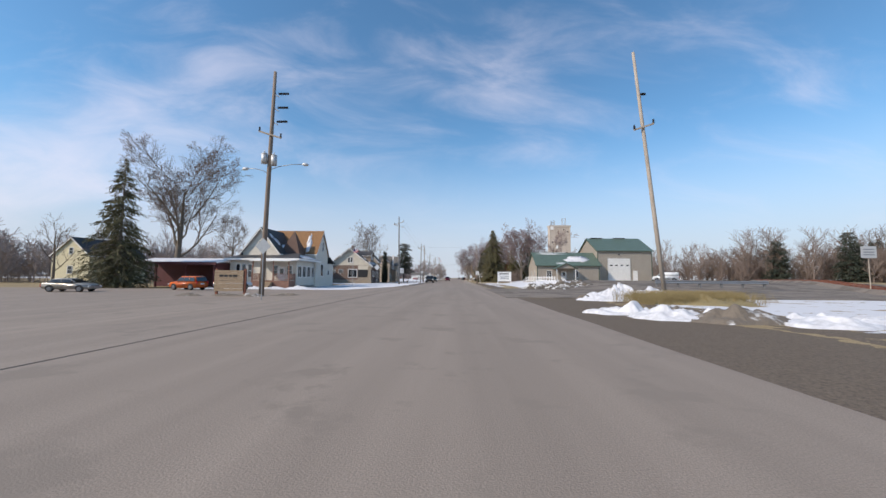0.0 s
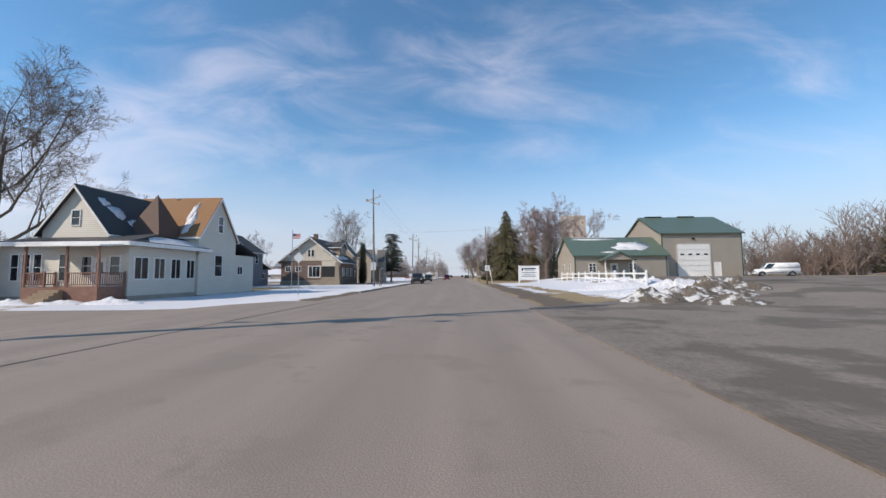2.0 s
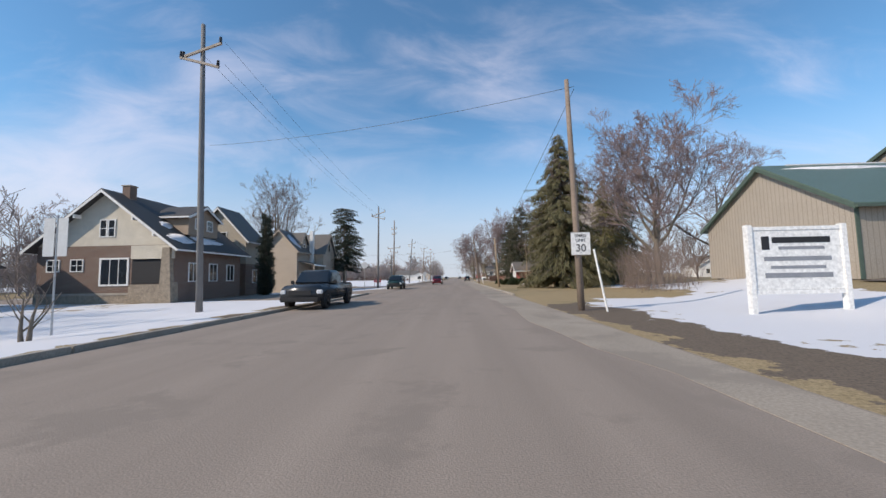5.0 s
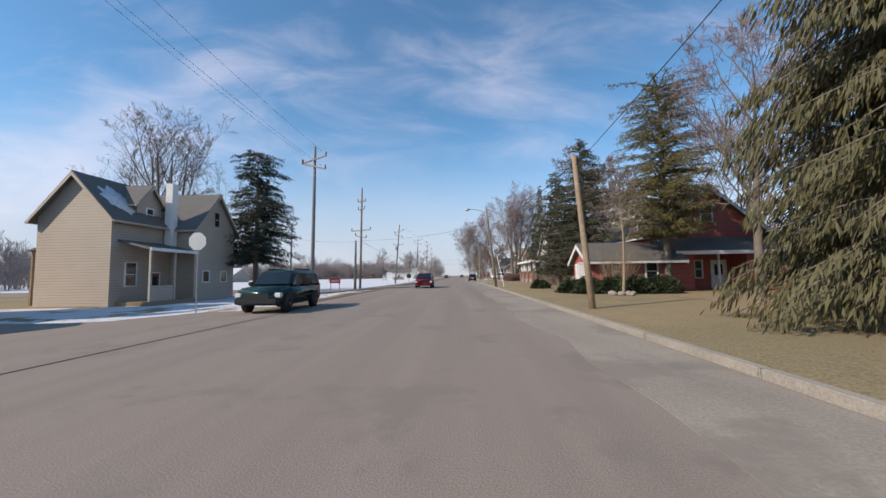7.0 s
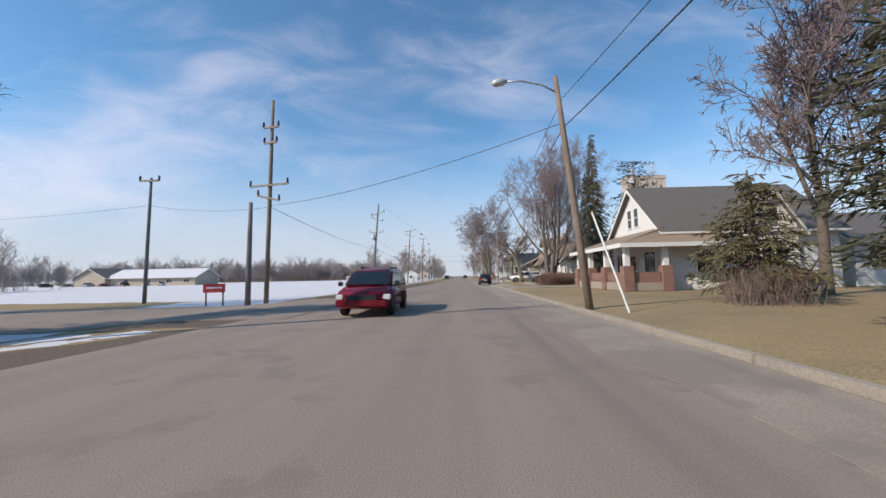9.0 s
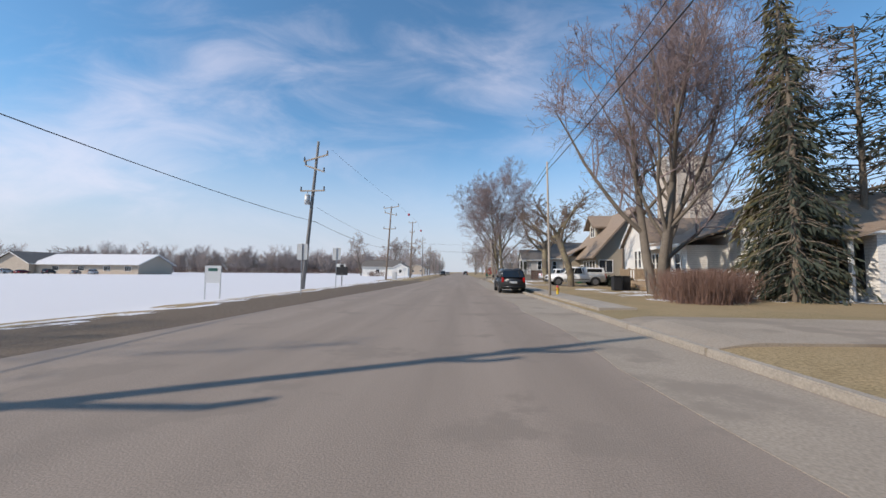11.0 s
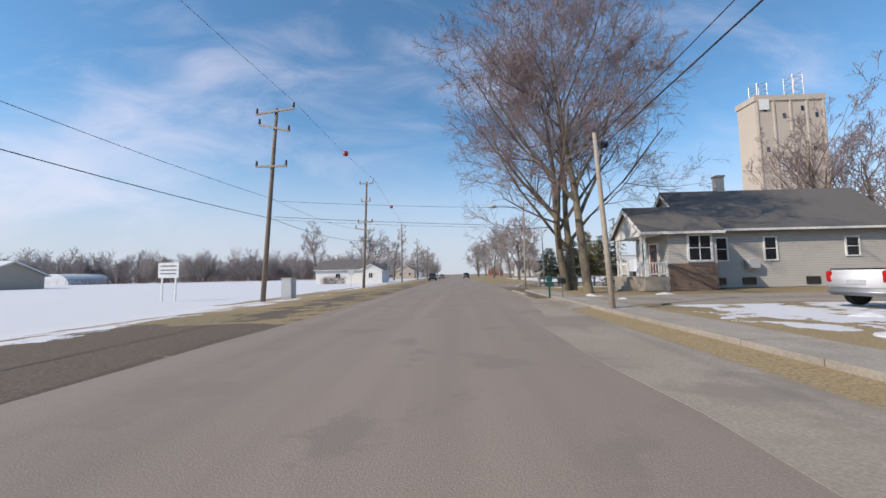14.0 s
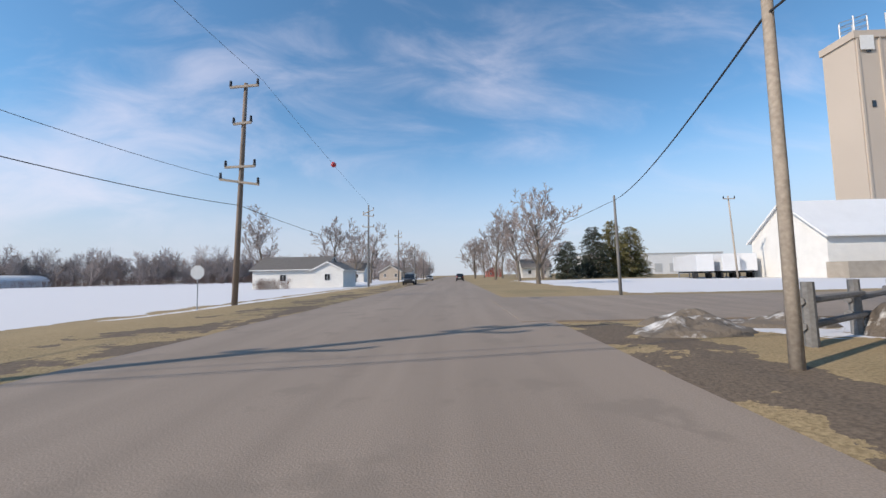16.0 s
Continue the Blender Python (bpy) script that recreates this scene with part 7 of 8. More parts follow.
def far_buildings():
    e = thing("house", "low brown building with a snow-covered roof across the field", "building")
    gable_body(e, -158, -118, 300, 316, -0.6, 3.4, 7.0, "x", "tansiding", "snow", over=1.0)
    gable_body(e, -172, -158, 298, 318, -0.6, 3.6, 7.6, "y", "tansiding", "greyshingle", over=0.8)
    for x in (-150, -140, -130, -122):
        window(e, "-y", 300, x, 0.8, 2.4, 1.6, 2, 0)
    q = thing("house", "white arched greenhouse in the field", "greenhouse")
    bm = bmesh.new()
    ring = [(-211 + 9 * math.cos(math.pi * k / 14), -0.5 + 6.0 * math.sin(math.pi * k / 14)) for k in range(15)]
    prism(bm, ring, 400, 424, "y")
    part("arched_cover", bm, M["trailer"], q)
    w = thing("house", "small white cottage with grey roof beside the field", "house")
    gable_body(w, -38, -24, 312, 322, -0.5, 3.2, 5.6, "x", "whitesiding", "greyshingle", over=0.4)
    gable_body(w, -26, -20, 311, 320, -0.5, 2.9, 4.4, "y", "whitesiding", "greyshingle", over=0.3)
    window(w, "-y", 311, -23, 0.9, 1.0, 1.2, 1, 0)
    window(w, "-y", 312, -32, 0.9, 1.2, 1.2, 1, 0)
    for i, (x, y, c) in enumerate(((-36, 372, "whitesiding"), (-28, 410, "tansiding"), (30, 372, "whitesiding"), (26, 470, "redsiding"), (-30, 470, "whitesiding"), (76, 190, "whitesiding"), (118, 150, "whitesiding"))):
        h = thing("house", "distant small gabled house along the street", "house", group="distant houses")
        gable_body(h, x - 5, x + 5, y, y + 9, gh(x, y) - 0.1, 3.6, 6.4, "xy"[i % 2], c, "greyshingle", over=0.4)
        for a in (-2.5, 2.5):
            window(h, "-y", y, x + a, 1.2, 1.0, 1.3, 1, 0)


far_buildings()


# ------------------------------------------------------------ vehicles
SHAPES = {
    # length, width, lower outline (y, z), cabin outline (y, z), roof inset, wheel radius, axle positions, bed
    "suv": (4.6, 1.84, [(-2.28, 0.42), (-2.3, 0.98), (-2.2, 1.08), (0.95, 1.1), (2.05, 1.0), (2.28, 0.8), (2.3, 0.42), (1.9, 0.3), (-1.9, 0.3)], [(-2.2, 1.05), (-2.02, 1.66), (-1.7, 1.74), (0.25, 1.74), (0.55, 1.68), (1.2, 1.06)], 0.16, 0.36, (-1.38, 1.4)),
    "minivan": (5.0, 1.95, [(-2.48, 0.42), (-2.5, 1.0), (-2.42, 1.1), (1.35, 1.1), (2.2, 0.98), (2.46, 0.78), (2.5, 0.4), (2.1, 0.28), (-2.1, 0.28)], [(-2.45, 1.06), (-2.2, 1.66), (-1.9, 1.76), (0.4, 1.76), (0.75, 1.68), (1.7, 1.05)], 0.17, 0.35, (-1.5, 1.5)),
    "sedan": (4.6, 1.8, [(-2.28, 0.4), (-2.3, 0.88), (-2.1, 0.98), (0.95, 0.96), (2.1, 0.85), (2.3, 0.65), (2.3, 0.38), (1.9, 0.26), (-1.9, 0.26)], [(-1.85, 0.94), (-1.2, 1.38), (-0.8, 1.44), (0.05, 1.44), (0.35, 1.38), (1.15, 0.92)], 0.18, 0.32, (-1.38, 1.4)),
    "van": (5.6, 2.0, [(-2.78, 0.45), (-2.8, 1.1), (-2.75, 1.25), (1.7, 1.25), (2.6, 1.12), (2.78, 0.9), (2.8, 0.45), (2.4, 0.32), (-2.4, 0.32)], [(-2.77, 1.2), (-2.7, 2.0), (-2.5, 2.12), (0.9, 2.12), (1.15, 2.05), (1.85, 1.22)], 0.14, 0.37, (-1.75, 1.85)),
    "pickup": (5.6, 1.96, [(-2.78, 0.55), (-2.8, 1.05), (-2.75, 1.2), (0.9, 1.2), (1.25, 1.2), (2.5, 1.12), (2.75, 0.95), (2.8, 0.5), (2.4, 0.4), (-2.4, 0.4)], [(-0.75, 1.16), (-0.6, 1.8), (-0.4, 1.88), (0.55, 1.88), (0.8, 1.82), (1.4, 1.18)], 0.16, 0.41, (-1.75, 1.8)),
}


def vehicle(kind, label, category, paint, x, y, rz, cap=False, group="parked vehicles"):
    """A parked vehicle; its nose points along local +y."""
    length, wide, low, cab, inset, wr, axles = SHAPES[kind]
    e = thing(kind if kind in ("minivan", "van", "pickup") else "car", label, category, x, y, gh(x, y) * (1 if abs(x) > 8 else 0) + 0.01, rz, group)
    w = wide / 2
    bm = bmesh.new()
    lo, hi = prism(bm, low, -w, w, "x")
    for v in lo + hi:
        if v.co.z > 0.95:
            v.co.x *= 0.95
        if abs(v.co.y) > length / 2 - 0.3:
            v.co.x *= 0.93
    body = part("body", bm, M[paint], e, bevel=0.13, smooth=True)
    bm = bmesh.new()
    lo, hi = prism(bm, cab, -w * 0.94, w * 0.94, "x")
    zt = max(p[1] for p in cab)
    zb = cab[0][1]
    for v in lo + hi:
        v.co.x *= 1 - inset * (v.co.z - zb) / (zt - zb)
    part("cabin", bm, M[paint], e, bevel=0.1, smooth=True)

    def side_x(z):
        return w * 0.94 * (1 - inset * (z - zb) / (zt - zb))

    # side windows
    yb0, yt0, yt1, yb1 = cab[0][0], cab[1][0], cab[-2][0], cab[-1][0]
    z0, z1 = zb + 0.06, zt - 0.14
    def edge_y(z, back):
        k = (z - zb) / (cab[1][1] - zb)
        return (yb0 + (yt0 - yb0) * k) if back else (yb1 + (yt1 - yb1) * min(1, (z - zb) / (cab[-2][1] - zb)))
    cuts = 3 if kind in ("suv", "minivan") else 2
    if kind == "van":
        cuts = 1
    start = 0.9 if kind == "van" else 0
    for s in (-1, 1):
        for i in range(cuts):
            bm = bmesh.new()
            pts = []
            for z in (z0, z1):
                a = edge_y(z, True) + 0.16
                b = edge_y(z, False) - 0.16
                if kind == "van":
                    a = b - start
                p, q = a + (b - a) * i / cuts + 0.03, a + (b - a) * (i + 1) / cuts - 0.03
                pts.append((p, q, z))
            quad = [(pts[0][0], pts[0][2]), (pts[0][1], pts[0][2]), (pts[1][1], pts[1][2]), (pts[1][0], pts[1][2])]
            a = [bm.verts.new((s * (side_x(z) + 0.012), yy, z)) for yy, z in quad]
            b = [bm.verts.new((s * (side_x(z) - 0.03), yy, z)) for yy, z in quad]
            bm.faces.new(a)
            bm.faces.new(b[::-1])
            for k in range(4):
                bm.faces.new((a[k], b[k], b[(k + 1) % 4], a[(k + 1) % 4]))
            part("side_window", bm, M["bluegl"], e)
    # windscreen and rear window
    for (ya, za), (yb, z_b), name in ((cab[-1], cab[-2], "windscreen"), (cab[0], cab[1], "rear_window")):
        s = 1 if name == "windscreen" else -1
        bm = bmesh.new()
        k0, k1 = 0.12, 0.92
        pts = [(ya + (yb - ya) * k, za + (z_b - za) * k) for k in (k0, k1)]
        q = []
        for yy, z in pts:
            for sx in ((-1, 1) if not q else (1, -1)):
                q.append((sx * (side_x(z) - 0.1), yy + s * 0.022, z + 0.016))
        a = [bm.verts.new(p) for p in q]
        b = [bm.verts.new((p[0], p[1] - s * 0.06, p[2] - 0.03)) for p in q]
        bm.faces.new(a)
        bm.faces.new(b[::-1])
        for k in range(4):
            bm.faces.new((a[k], b[k], b[(k + 1) % 4], a[(k + 1) % 4]))
        part(name, bm, M["bluegl"], e)
    # wheels
    for ay in axles:
        for s in (-1, 1):
            bm = bmesh.new()
            xo = s * (w + 0.005)
            tube(bm, [(xo - s * 0.24, ay, wr), (xo - s * 0.22, ay, wr), (xo - s * 0.03, ay, wr), (xo, ay, wr)], [wr * 0.86, wr, wr, wr * 0.9], 20)
            wheel = part("wheel", bm, M["tyre"], e)
            bm = bmesh.new()
            tube(bm, [(xo - s * 0.05, ay, wr), (xo + s * 0.01, ay, wr), (xo + s * 0.01, ay, wr), (xo - s * 0.02, ay, wr), (xo - s * 0.005, ay, wr), (xo + s * 0.015, ay, wr), (xo + s * 0.018, ay, wr)], [wr * 0.66, wr * 0.66, wr * 0.6, wr * 0.54, wr * 0.26, wr * 0.22, wr * 0.1], 24)
            part("rim", bm, M["rim"], wheel)
            bm = bmesh.new()
            arch = [(ay + (wr + 0.09) * math.cos(math.pi * k / 12), wr + (wr + 0.09) * math.sin(math.pi * k / 12)) for k in range(13)]
            prism(bm, arch, s * (w - 0.1), s * (w + 0.003), "x")
            part("wheel_arch", bm, M["black"], e)
    # lamps, bumpers, plate, grille, mirrors
    f, r = length / 2, -length / 2
    zl = low[4][1] - 0.2 if kind != "pickup" else 0.9
    for s in (-1, 1):
        bm = bmesh.new()
        box(bm, s * w * 0.86 - 0.2, s * w * 0.86 + 0.06, f - 0.16, f + 0.005, zl - 0.16, zl + 0.03)
        part("headlight", bm, M["lamp"], e, bevel=0.03)
        bm = bmesh.new()
        tz = 1.0 if kind != "sedan" else 0.75
        box(bm, s * w * 0.79 - 0.085, s * w * 0.79 + 0.085, r - 0.022, r + 0.2, tz - 0.22, tz + (0.14 if kind != "sedan" else 0.06))
        part("tail_light", bm, M["tail"], e, bevel=0.03)
        bm = bmesh.new()
        my = cab[-1][0] - 0.35
        box(bm, s * (w + 0.02), s * (w + 0.2), my - 0.06, my + 0.06, zb + 0.02, zb + 0.2)
        part("mirror", bm, M["black"], e, bevel=0.03)
    bm = bmesh.new()
    box(bm, -w * 0.55, w * 0.55, f - 0.1, f + 0.008, zl - 0.2, zl)
    part("grille", bm, M["black"], e)
    bm = bmesh.new()
    box(bm, -w * 0.92, w * 0.92, f - 0.12, f + 0.05, 0.38, 0.6)
    part("bumper", bm, M["black" if kind in ("suv", "pickup") else paint], e, bevel=0.04)
    bm = bmesh.new()
    box(bm, -w * 0.9, w * 0.9, r - (0.06 if kind == "pickup" else 0.025), r + 0.14, 0.36, 0.6)
    part("bumper", bm, M["steel" if kind == "pickup" else paint], e, bevel=0.09, smooth=True)
    bm = bmesh.new()
    box(bm, -0.26, 0.26, r - 0.02, r + 0.01, 0.72, 0.86)
    part("number_plate", bm, M["signgrey"], e)
    for s in (-1, 1):
        bm = bmesh.new()
        box(bm, s * (w - 0.01), s * (w + 0.012), axles[0] + wr + 0.16, axles[1] - wr - 0.16, 0.62, 0.67)
        part("side_moulding", bm, M["black"], e)
        bm = bmesh.new()
        box(bm, s * (w - 0.008), s * (w + 0.004), -0.28, -0.265, 0.4, 1.02)
        part("door_seam", bm, M["black"], e)
        for ay in ((0.25, -0.75) if kind not in ("pickup", "van") else (0.3,)):
            bm = bmesh.new()
            box(bm, s * (w + 0.002), s * (w + 0.025), ay - 0.1, ay + 0.06, 0.92, 0.97)
            part("door_handle", bm, M["black"], e)
    if kind in ("suv", "minivan"):
        for s in (-1, 1):
            bm = bmesh.new()
            box(bm, s * 0.6 - 0.02, s * 0.6 + 0.02, -1.5, 0.2, zt + 0.01, zt + 0.07)
            part("roof_rail", bm, M["black"], e)
    if kind == "pickup":
        if cap:
            bm = bmesh.new()
            lo, hi = prism(bm, [(-2.72, 1.2), (-2.6, 1.8), (-0.75, 1.84), (-0.72, 1.2)], -w * 0.92, w * 0.92, "x")
            for v in lo + hi:
                v.co.x *= 1 - 0.12 * (v.co.z - 1.2) / 0.64
            part("bed_cap", bm, M[paint], e, "white fibreglass canopy over the bed", bevel=0.05)
            for s in (-1, 1):
                slab(e, "side_window", s * (w * 0.87) - 0.03, s * (w * 0.87) + 0.03, -2.4, -1.0, 1.35, 1.68, "bluegl")
        else:
            slab(e, "bed", -w * 0.84, w * 0.84, -2.68, -0.85, 1.0, 1.215, "black")
    return e


vehicle("suv", "orange compact hatchback SUV in the lot", "car", "orange", -34.5, 46.5, 75)
vehicle("sedan", "dusty grey sedan in the forecourt", "car", "greycar", -41.5, 38.5, -80)
vehicle("suv", "silver compact SUV beside the house", "car", "silver", -30.5, 49.5, -60)
vehicle("van", "white cargo van parked beside the garage", "van", "whitecar", 50.5, 92.5, 62)
vehicle("pickup", "dark grey pickup parked at the kerb", "pickup truck", "darkcar", -7.3, 98.2, 180)
vehicle("suv", "dark green SUV parked at the kerb", "car", "greencar", -7.8, 126.4, 180)
vehicle("minivan", "maroon minivan in the oncoming lane", "minivan", "redcar", -3.9, 154.5, 180)
vehicle("minivan", "charcoal minivan parked at the kerb", "minivan", "darkcar", 3.32, 195.6, 0).scale = (0.9, 0.98, 0.93)
vehicle("pickup", "white pickup with canopy and dark grille in the driveway", "pickup truck", "whitecar", 11.3, 206.3, 88, cap=True)
vehicle("pickup", "white pickup parked beside the grey house", "pickup truck", "whitecar", 14.9, 226.4, -86)
vehicle("suv", "maroon car half hidden by the pine", "car", "redcar", 19.0, 162.8, -80)
for i, (x, y, k, c) in enumerate(((-6.0, 300, "suv", "darkcar"), (2.4, 330, "suv", "darkcar"), (-5.8, 345, "sedan", "greycar"), (2.6, 262 + 130, "sedan", "silver"))):
    vehicle(k, "distant dark car at the kerb", "car", c, x, y, 180 if x < 0 else 0, group="distant cars")
for i in range(7):
    vehicle("sedan" if i % 2 else "suv", "far parked car before the low building", "car", ("darkcar", "greycar", "silver", "redcar")[i % 4], -176 + i * 8.5, 290 + (i % 3), 5 * i, group="far parked cars")


# ------------------------------------------------------------ signs and street furniture
def plate(name, bm_pts, y0, y1, mat, parent, label=""):
    bm = bmesh.new()
    prism(bm, bm_pts, y0, y1, "y")
    return part(name, bm, M[mat], parent, label)


def text(parent, body, size, x, y, z, mat, name="lettering", rz=0):
    cu = bpy.data.curves.new(name, "FONT")
    cu.body, cu.size, cu.extrude, cu.align_x, cu.align_y = body, size, 0.004, "CENTER", "CENTER"
    tmp = bpy.data.objects.new("tmp", cu)
    me = bpy.data.meshes.new_from_object(tmp)
    bpy.data.objects.remove(tmp)
    me.transform(pose(x, y, z, 90, 0, rz))
    me.name = name
    me.materials.append(M[mat])
    ob = new(name, me)
    ob.parent = parent
    return ob


def post(parent, h, x=0.0, y=0.0, r=0.03, mat="steel", z0=-0.2):
    bm = bmesh.new()
    cyl(bm, (x, y, z0), (x, y, h), r, r, 8)
    return part("post", bm, M[mat], parent)


def octagon(c, r):
    return [(r * math.cos(math.pi / 8 + k * math.pi / 4), c + r * math.sin(math.pi / 8 + k * math.pi / 4)) for k in range(8)]


def stop_back(x, y, h, label):
    e = thing("stop_sign", label, "road sign", x, y, gh(x, y), group="backs of stop signs")
    post(e, h, 0, 0.05)
    plate("plate", octagon(h - 0.42, 0.44), 0.0, 0.012, "signgrey", e)
    plate("face", octagon(h - 0.42, 0.43), 0.013, 0.018, "signred", e)


stop_back(-12.0, 126.6, 3.7, "octagonal stop sign seen from its grey back")
stop_back(-14.2, 262.6, 2.6, "octagonal stop sign seen from its grey back")

e = thing("warning_sign", "diamond road sign on a post seen from behind", "road sign", -13.6, 25.0, gh(-13.6, 25))
post(e, 4.3)
plate("plate", [(-0.55, 3.7), (0, 3.15), (0.55, 3.7), (0, 4.25)], -0.06, -0.045, "steel", e)

e = thing("warning_sign", "diamond road sign on a thin post in the snow", "road sign", -13.9, 63.3, gh(-13.9, 63.3))
post(e, 3.9)
plate("plate", [(-0.5, 3.35), (0, 2.85), (0.5, 3.35), (0, 3.85)], -0.06, -0.045, "signgrey", e)

e = thing("plank_sign", "weathered horizontal-plank sign with worn lettering", "sign", -21.2, 33.5, gh(-21.2, 33.5))
for i in range(8):
    slab(e, "plank", -1.35, 1.35, -0.03, 0.03, 0.45 + i * 0.24, 0.67 + i * 0.24, "board")
for x in (-1.2, 1.45):
    slab(e, "post", x - 0.1, x + 0.1, 0.04, 0.22, -0.2, 2.5, "redwood")
for x0, x1 in ((-0.9, -0.5), (-0.42, -0.1), (0.0, 0.3), (0.38, 0.8)):
    slab(e, "lettering_bar", x0, x1, -0.045, -0.031, 1.75, 1.95, "ink")

e = thing("railway_sign", "white sign on a post by the railway yard", "sign", 45.5, 43.0, gh(45.5, 43))
post(e, 5.2, r=0.05, mat="palepole")
slab(e, "plate", -0.85, 0.85, -0.08, -0.06, 3.9, 5.2, "signgrey")
for z in (4.2, 4.5, 4.8):
    slab(e, "lettering_bar", -0.6, 0.6, -0.088, -0.081, z, z + 0.12, "grime")

e = thing("speed_sign", "white speed limit sign on the wooden pole", "road sign", 4.92, 93.62, gh(4.9, 93.7))
slab(e, "plate", -0.38, 0.38, -0.012, 0.0, 2.2, 3.1, "white")
text(e, "SPEED", 0.17, 0, -0.018, 2.96, "ink")
text(e, "LIMIT", 0.17, 0, -0.018, 2.78, "ink")
text(e, "30", 0.42, 0, -0.018, 2.46, "ink")
for z in (2.3, 3.0):
    bm = bmesh.new()
    cyl(bm, (0, 0.02, z), (0, -0.02, z), 0.02)
    part("bolt", bm, M["steel"], e)
e = thing("guy_stake", "white leaning guy-wire guard stake", "stake", 5.7, 93.2, gh(5.7, 93.2))
bm = bmesh.new()
cyl(bm, (0, 0, -0.1), (-0.35, 0.2, 2.4), 0.04)
part("stake", bm, M["white"], e)
e = thing("guy_stake", "pale leaning guy guard beside the lamp pole", "stake", 5.2, 151.8, gh(5.2, 151.8))
bm = bmesh.new()
cyl(bm, (0, 0, -0.1), (-0.6, 1.4, 3.6), 0.035)
part("stake", bm, M["white"], e)

e = thing("business_sign", "white framed business signboard on two posts in the snow", "sign", 11.4, 91.5, gh(11.4, 91.5))
for x in (-1.55, 1.55):
    slab(e, "post", x - 0.1, x + 0.1, -0.1, 0.1, -0.2, 2.95, "white", 0.02)
slab(e, "panel", -1.45, 1.45, -0.04, 0.04, 0.75, 2.75, "white")
slab(e, "rail", -1.45, 1.45, -0.06, 0.06, 0.6, 0.74, "white")
slab(e, "rail", -1.45, 1.45, -0.06, 0.06, 2.76, 2.88, "white")
slab(e, "logo_bar", -1.15, -0.9, -0.052, -0.041, 2.1, 2.55, "ink")
for z, x0, x1, h, c in ((2.32, -0.8, 1.1, 0.2, "ink"), (2.1, -0.6, 0.9, 0.1, "grime"), (1.72, -1.1, 1.1, 0.14, "grime"), (1.45, -0.9, 0.9, 0.1, "grime"), (1.15, -1.1, 1.1, 0.16, "grime")):
    slab(e, "lettering_bar", x0, x1, -0.052, -0.041, z, z + h, c)

e = thing("flagpole", "grey flagpole with a small striped flag", "flagpole", -23.7, 83.3, gh(-23.7, 83.3))
post(e, 8.6, r=0.05)
fl = slab(e, "flag", 0.05, 1.15, -0.02, 0.0, 7.3, 8.0, "white")
for i in range(4):
    slab(fl, "stripe", 0.05, 1.15, -0.03, -0.021, 7.3 + i * 0.19, 7.4 + i * 0.19, "redfl")
slab(fl, "canton", 0.05, 0.5, -0.036, -0.031, 7.66, 8.0, "bluefl")

e = thing("street_sign", "pale street sign plates on a steel post", "road sign", -13.6, 90.6, gh(-13.6, 90.6))
post(e, 4.0)
slab(e, "plate", -0.45, -0.06, -0.03, -0.015, 2.6, 3.9, "signgrey")
slab(e, "plate", 0.06, 0.4, -0.03, -0.015, 2.6, 3.9, "signgrey")

e = thing("red_sign", "low red signboard on two posts in the snow field", "sign", -18.7, 166.1, gh(-18.7, 166.1))
for x in (-0.65, 0.65):
    slab(e, "post", x - 0.04, x + 0.04, 0, 0.08, -0.2, 1.5, "redwood")
slab(e, "board", -0.85, 0.85, -0.03, 0.0, 0.95, 1.6, "signred")
slab(e, "lettering_bar", -0.6, 0.6, -0.04, -0.031, 1.25, 1.35, "white")

e = thing("memorial_marker", "dark rectangular historical marker on a post", "sign", -12.9, 208.0, gh(-12.9, 208))
post(e, 1.4, r=0.06, mat="greypole")
slab(e, "plaque", -0.6, 0.6, -0.05, 0.05, 1.15, 2.05, "ink", 0.02)
slab(e, "crest", -0.22, 0.22, -0.04, 0.04, 2.05, 2.3, "ink", 0.02)

for x, y, h in ((-9.6, 190.0, 3.0), (-9.8, 196.8, 3.2)):
    e = thing("road_sign", "narrow pale road sign on a thin post", "road sign", x, y, gh(x, y), group="roadside signs")
    post(e, h)
    slab(e, "plate", -0.32, 0.32, 0.03, 0.045, h - 0.95, h, "signgrey")
e = thing("yard_sign", "framed pale yard sign on two legs", "sign", -16.0, 191.5, gh(-16, 191.5))
for x in (-0.5, 0.5):
    slab(e, "leg", x - 0.03, x + 0.03, -0.03, 0.03, -0.2, 2.1, "signgrey")
slab(e, "panel", -0.47, 0.47, -0.02, 0.02, 1.0, 2.1, "signgrey")
slab(e, "lettering_bar", -0.3, 0.3, -0.032, -0.021, 1.75, 1.95, "darkgreen")
e = thing("field_sign", "white signboard on two posts in the field", "sign", -25.0, 245.2, gh(-25, 245.2))
for x in (-0.6, 0.6):
    slab(e, "post", x - 0.06, x + 0.06, 0, 0.1, -0.2, 2.2, "white")
slab(e, "board", -0.9, 0.9, -0.04, 0.0, 2.0, 3.3, "white")
for z in (2.3, 2.6, 2.95):
    slab(e, "lettering_bar", -0.7, 0.7, -0.05, -0.041, z, z + 0.12, "grime")
e = thing("utility_cabinet", "grey steel utility cabinet beside the pole", "cabinet", -13.2, 242.4, gh(-13.2, 242.4))
slab(e, "body", -0.4, 0.4, -0.4, 0.4, -0.1, 1.5, "signgrey", 0.03)
slab(e, "lid", -0.44, 0.44, -0.44, 0.44, 1.5, 1.58, "signgrey", 0.02)
slab(e, "door", -0.34, 0.34, -0.42, -0.405, 0.1, 1.4, "signgrey")
e = thing("mailbox", "dark green roadside mailbox on a post", "mailbox", 4.6, 234.0, gh(4.6, 234.0))
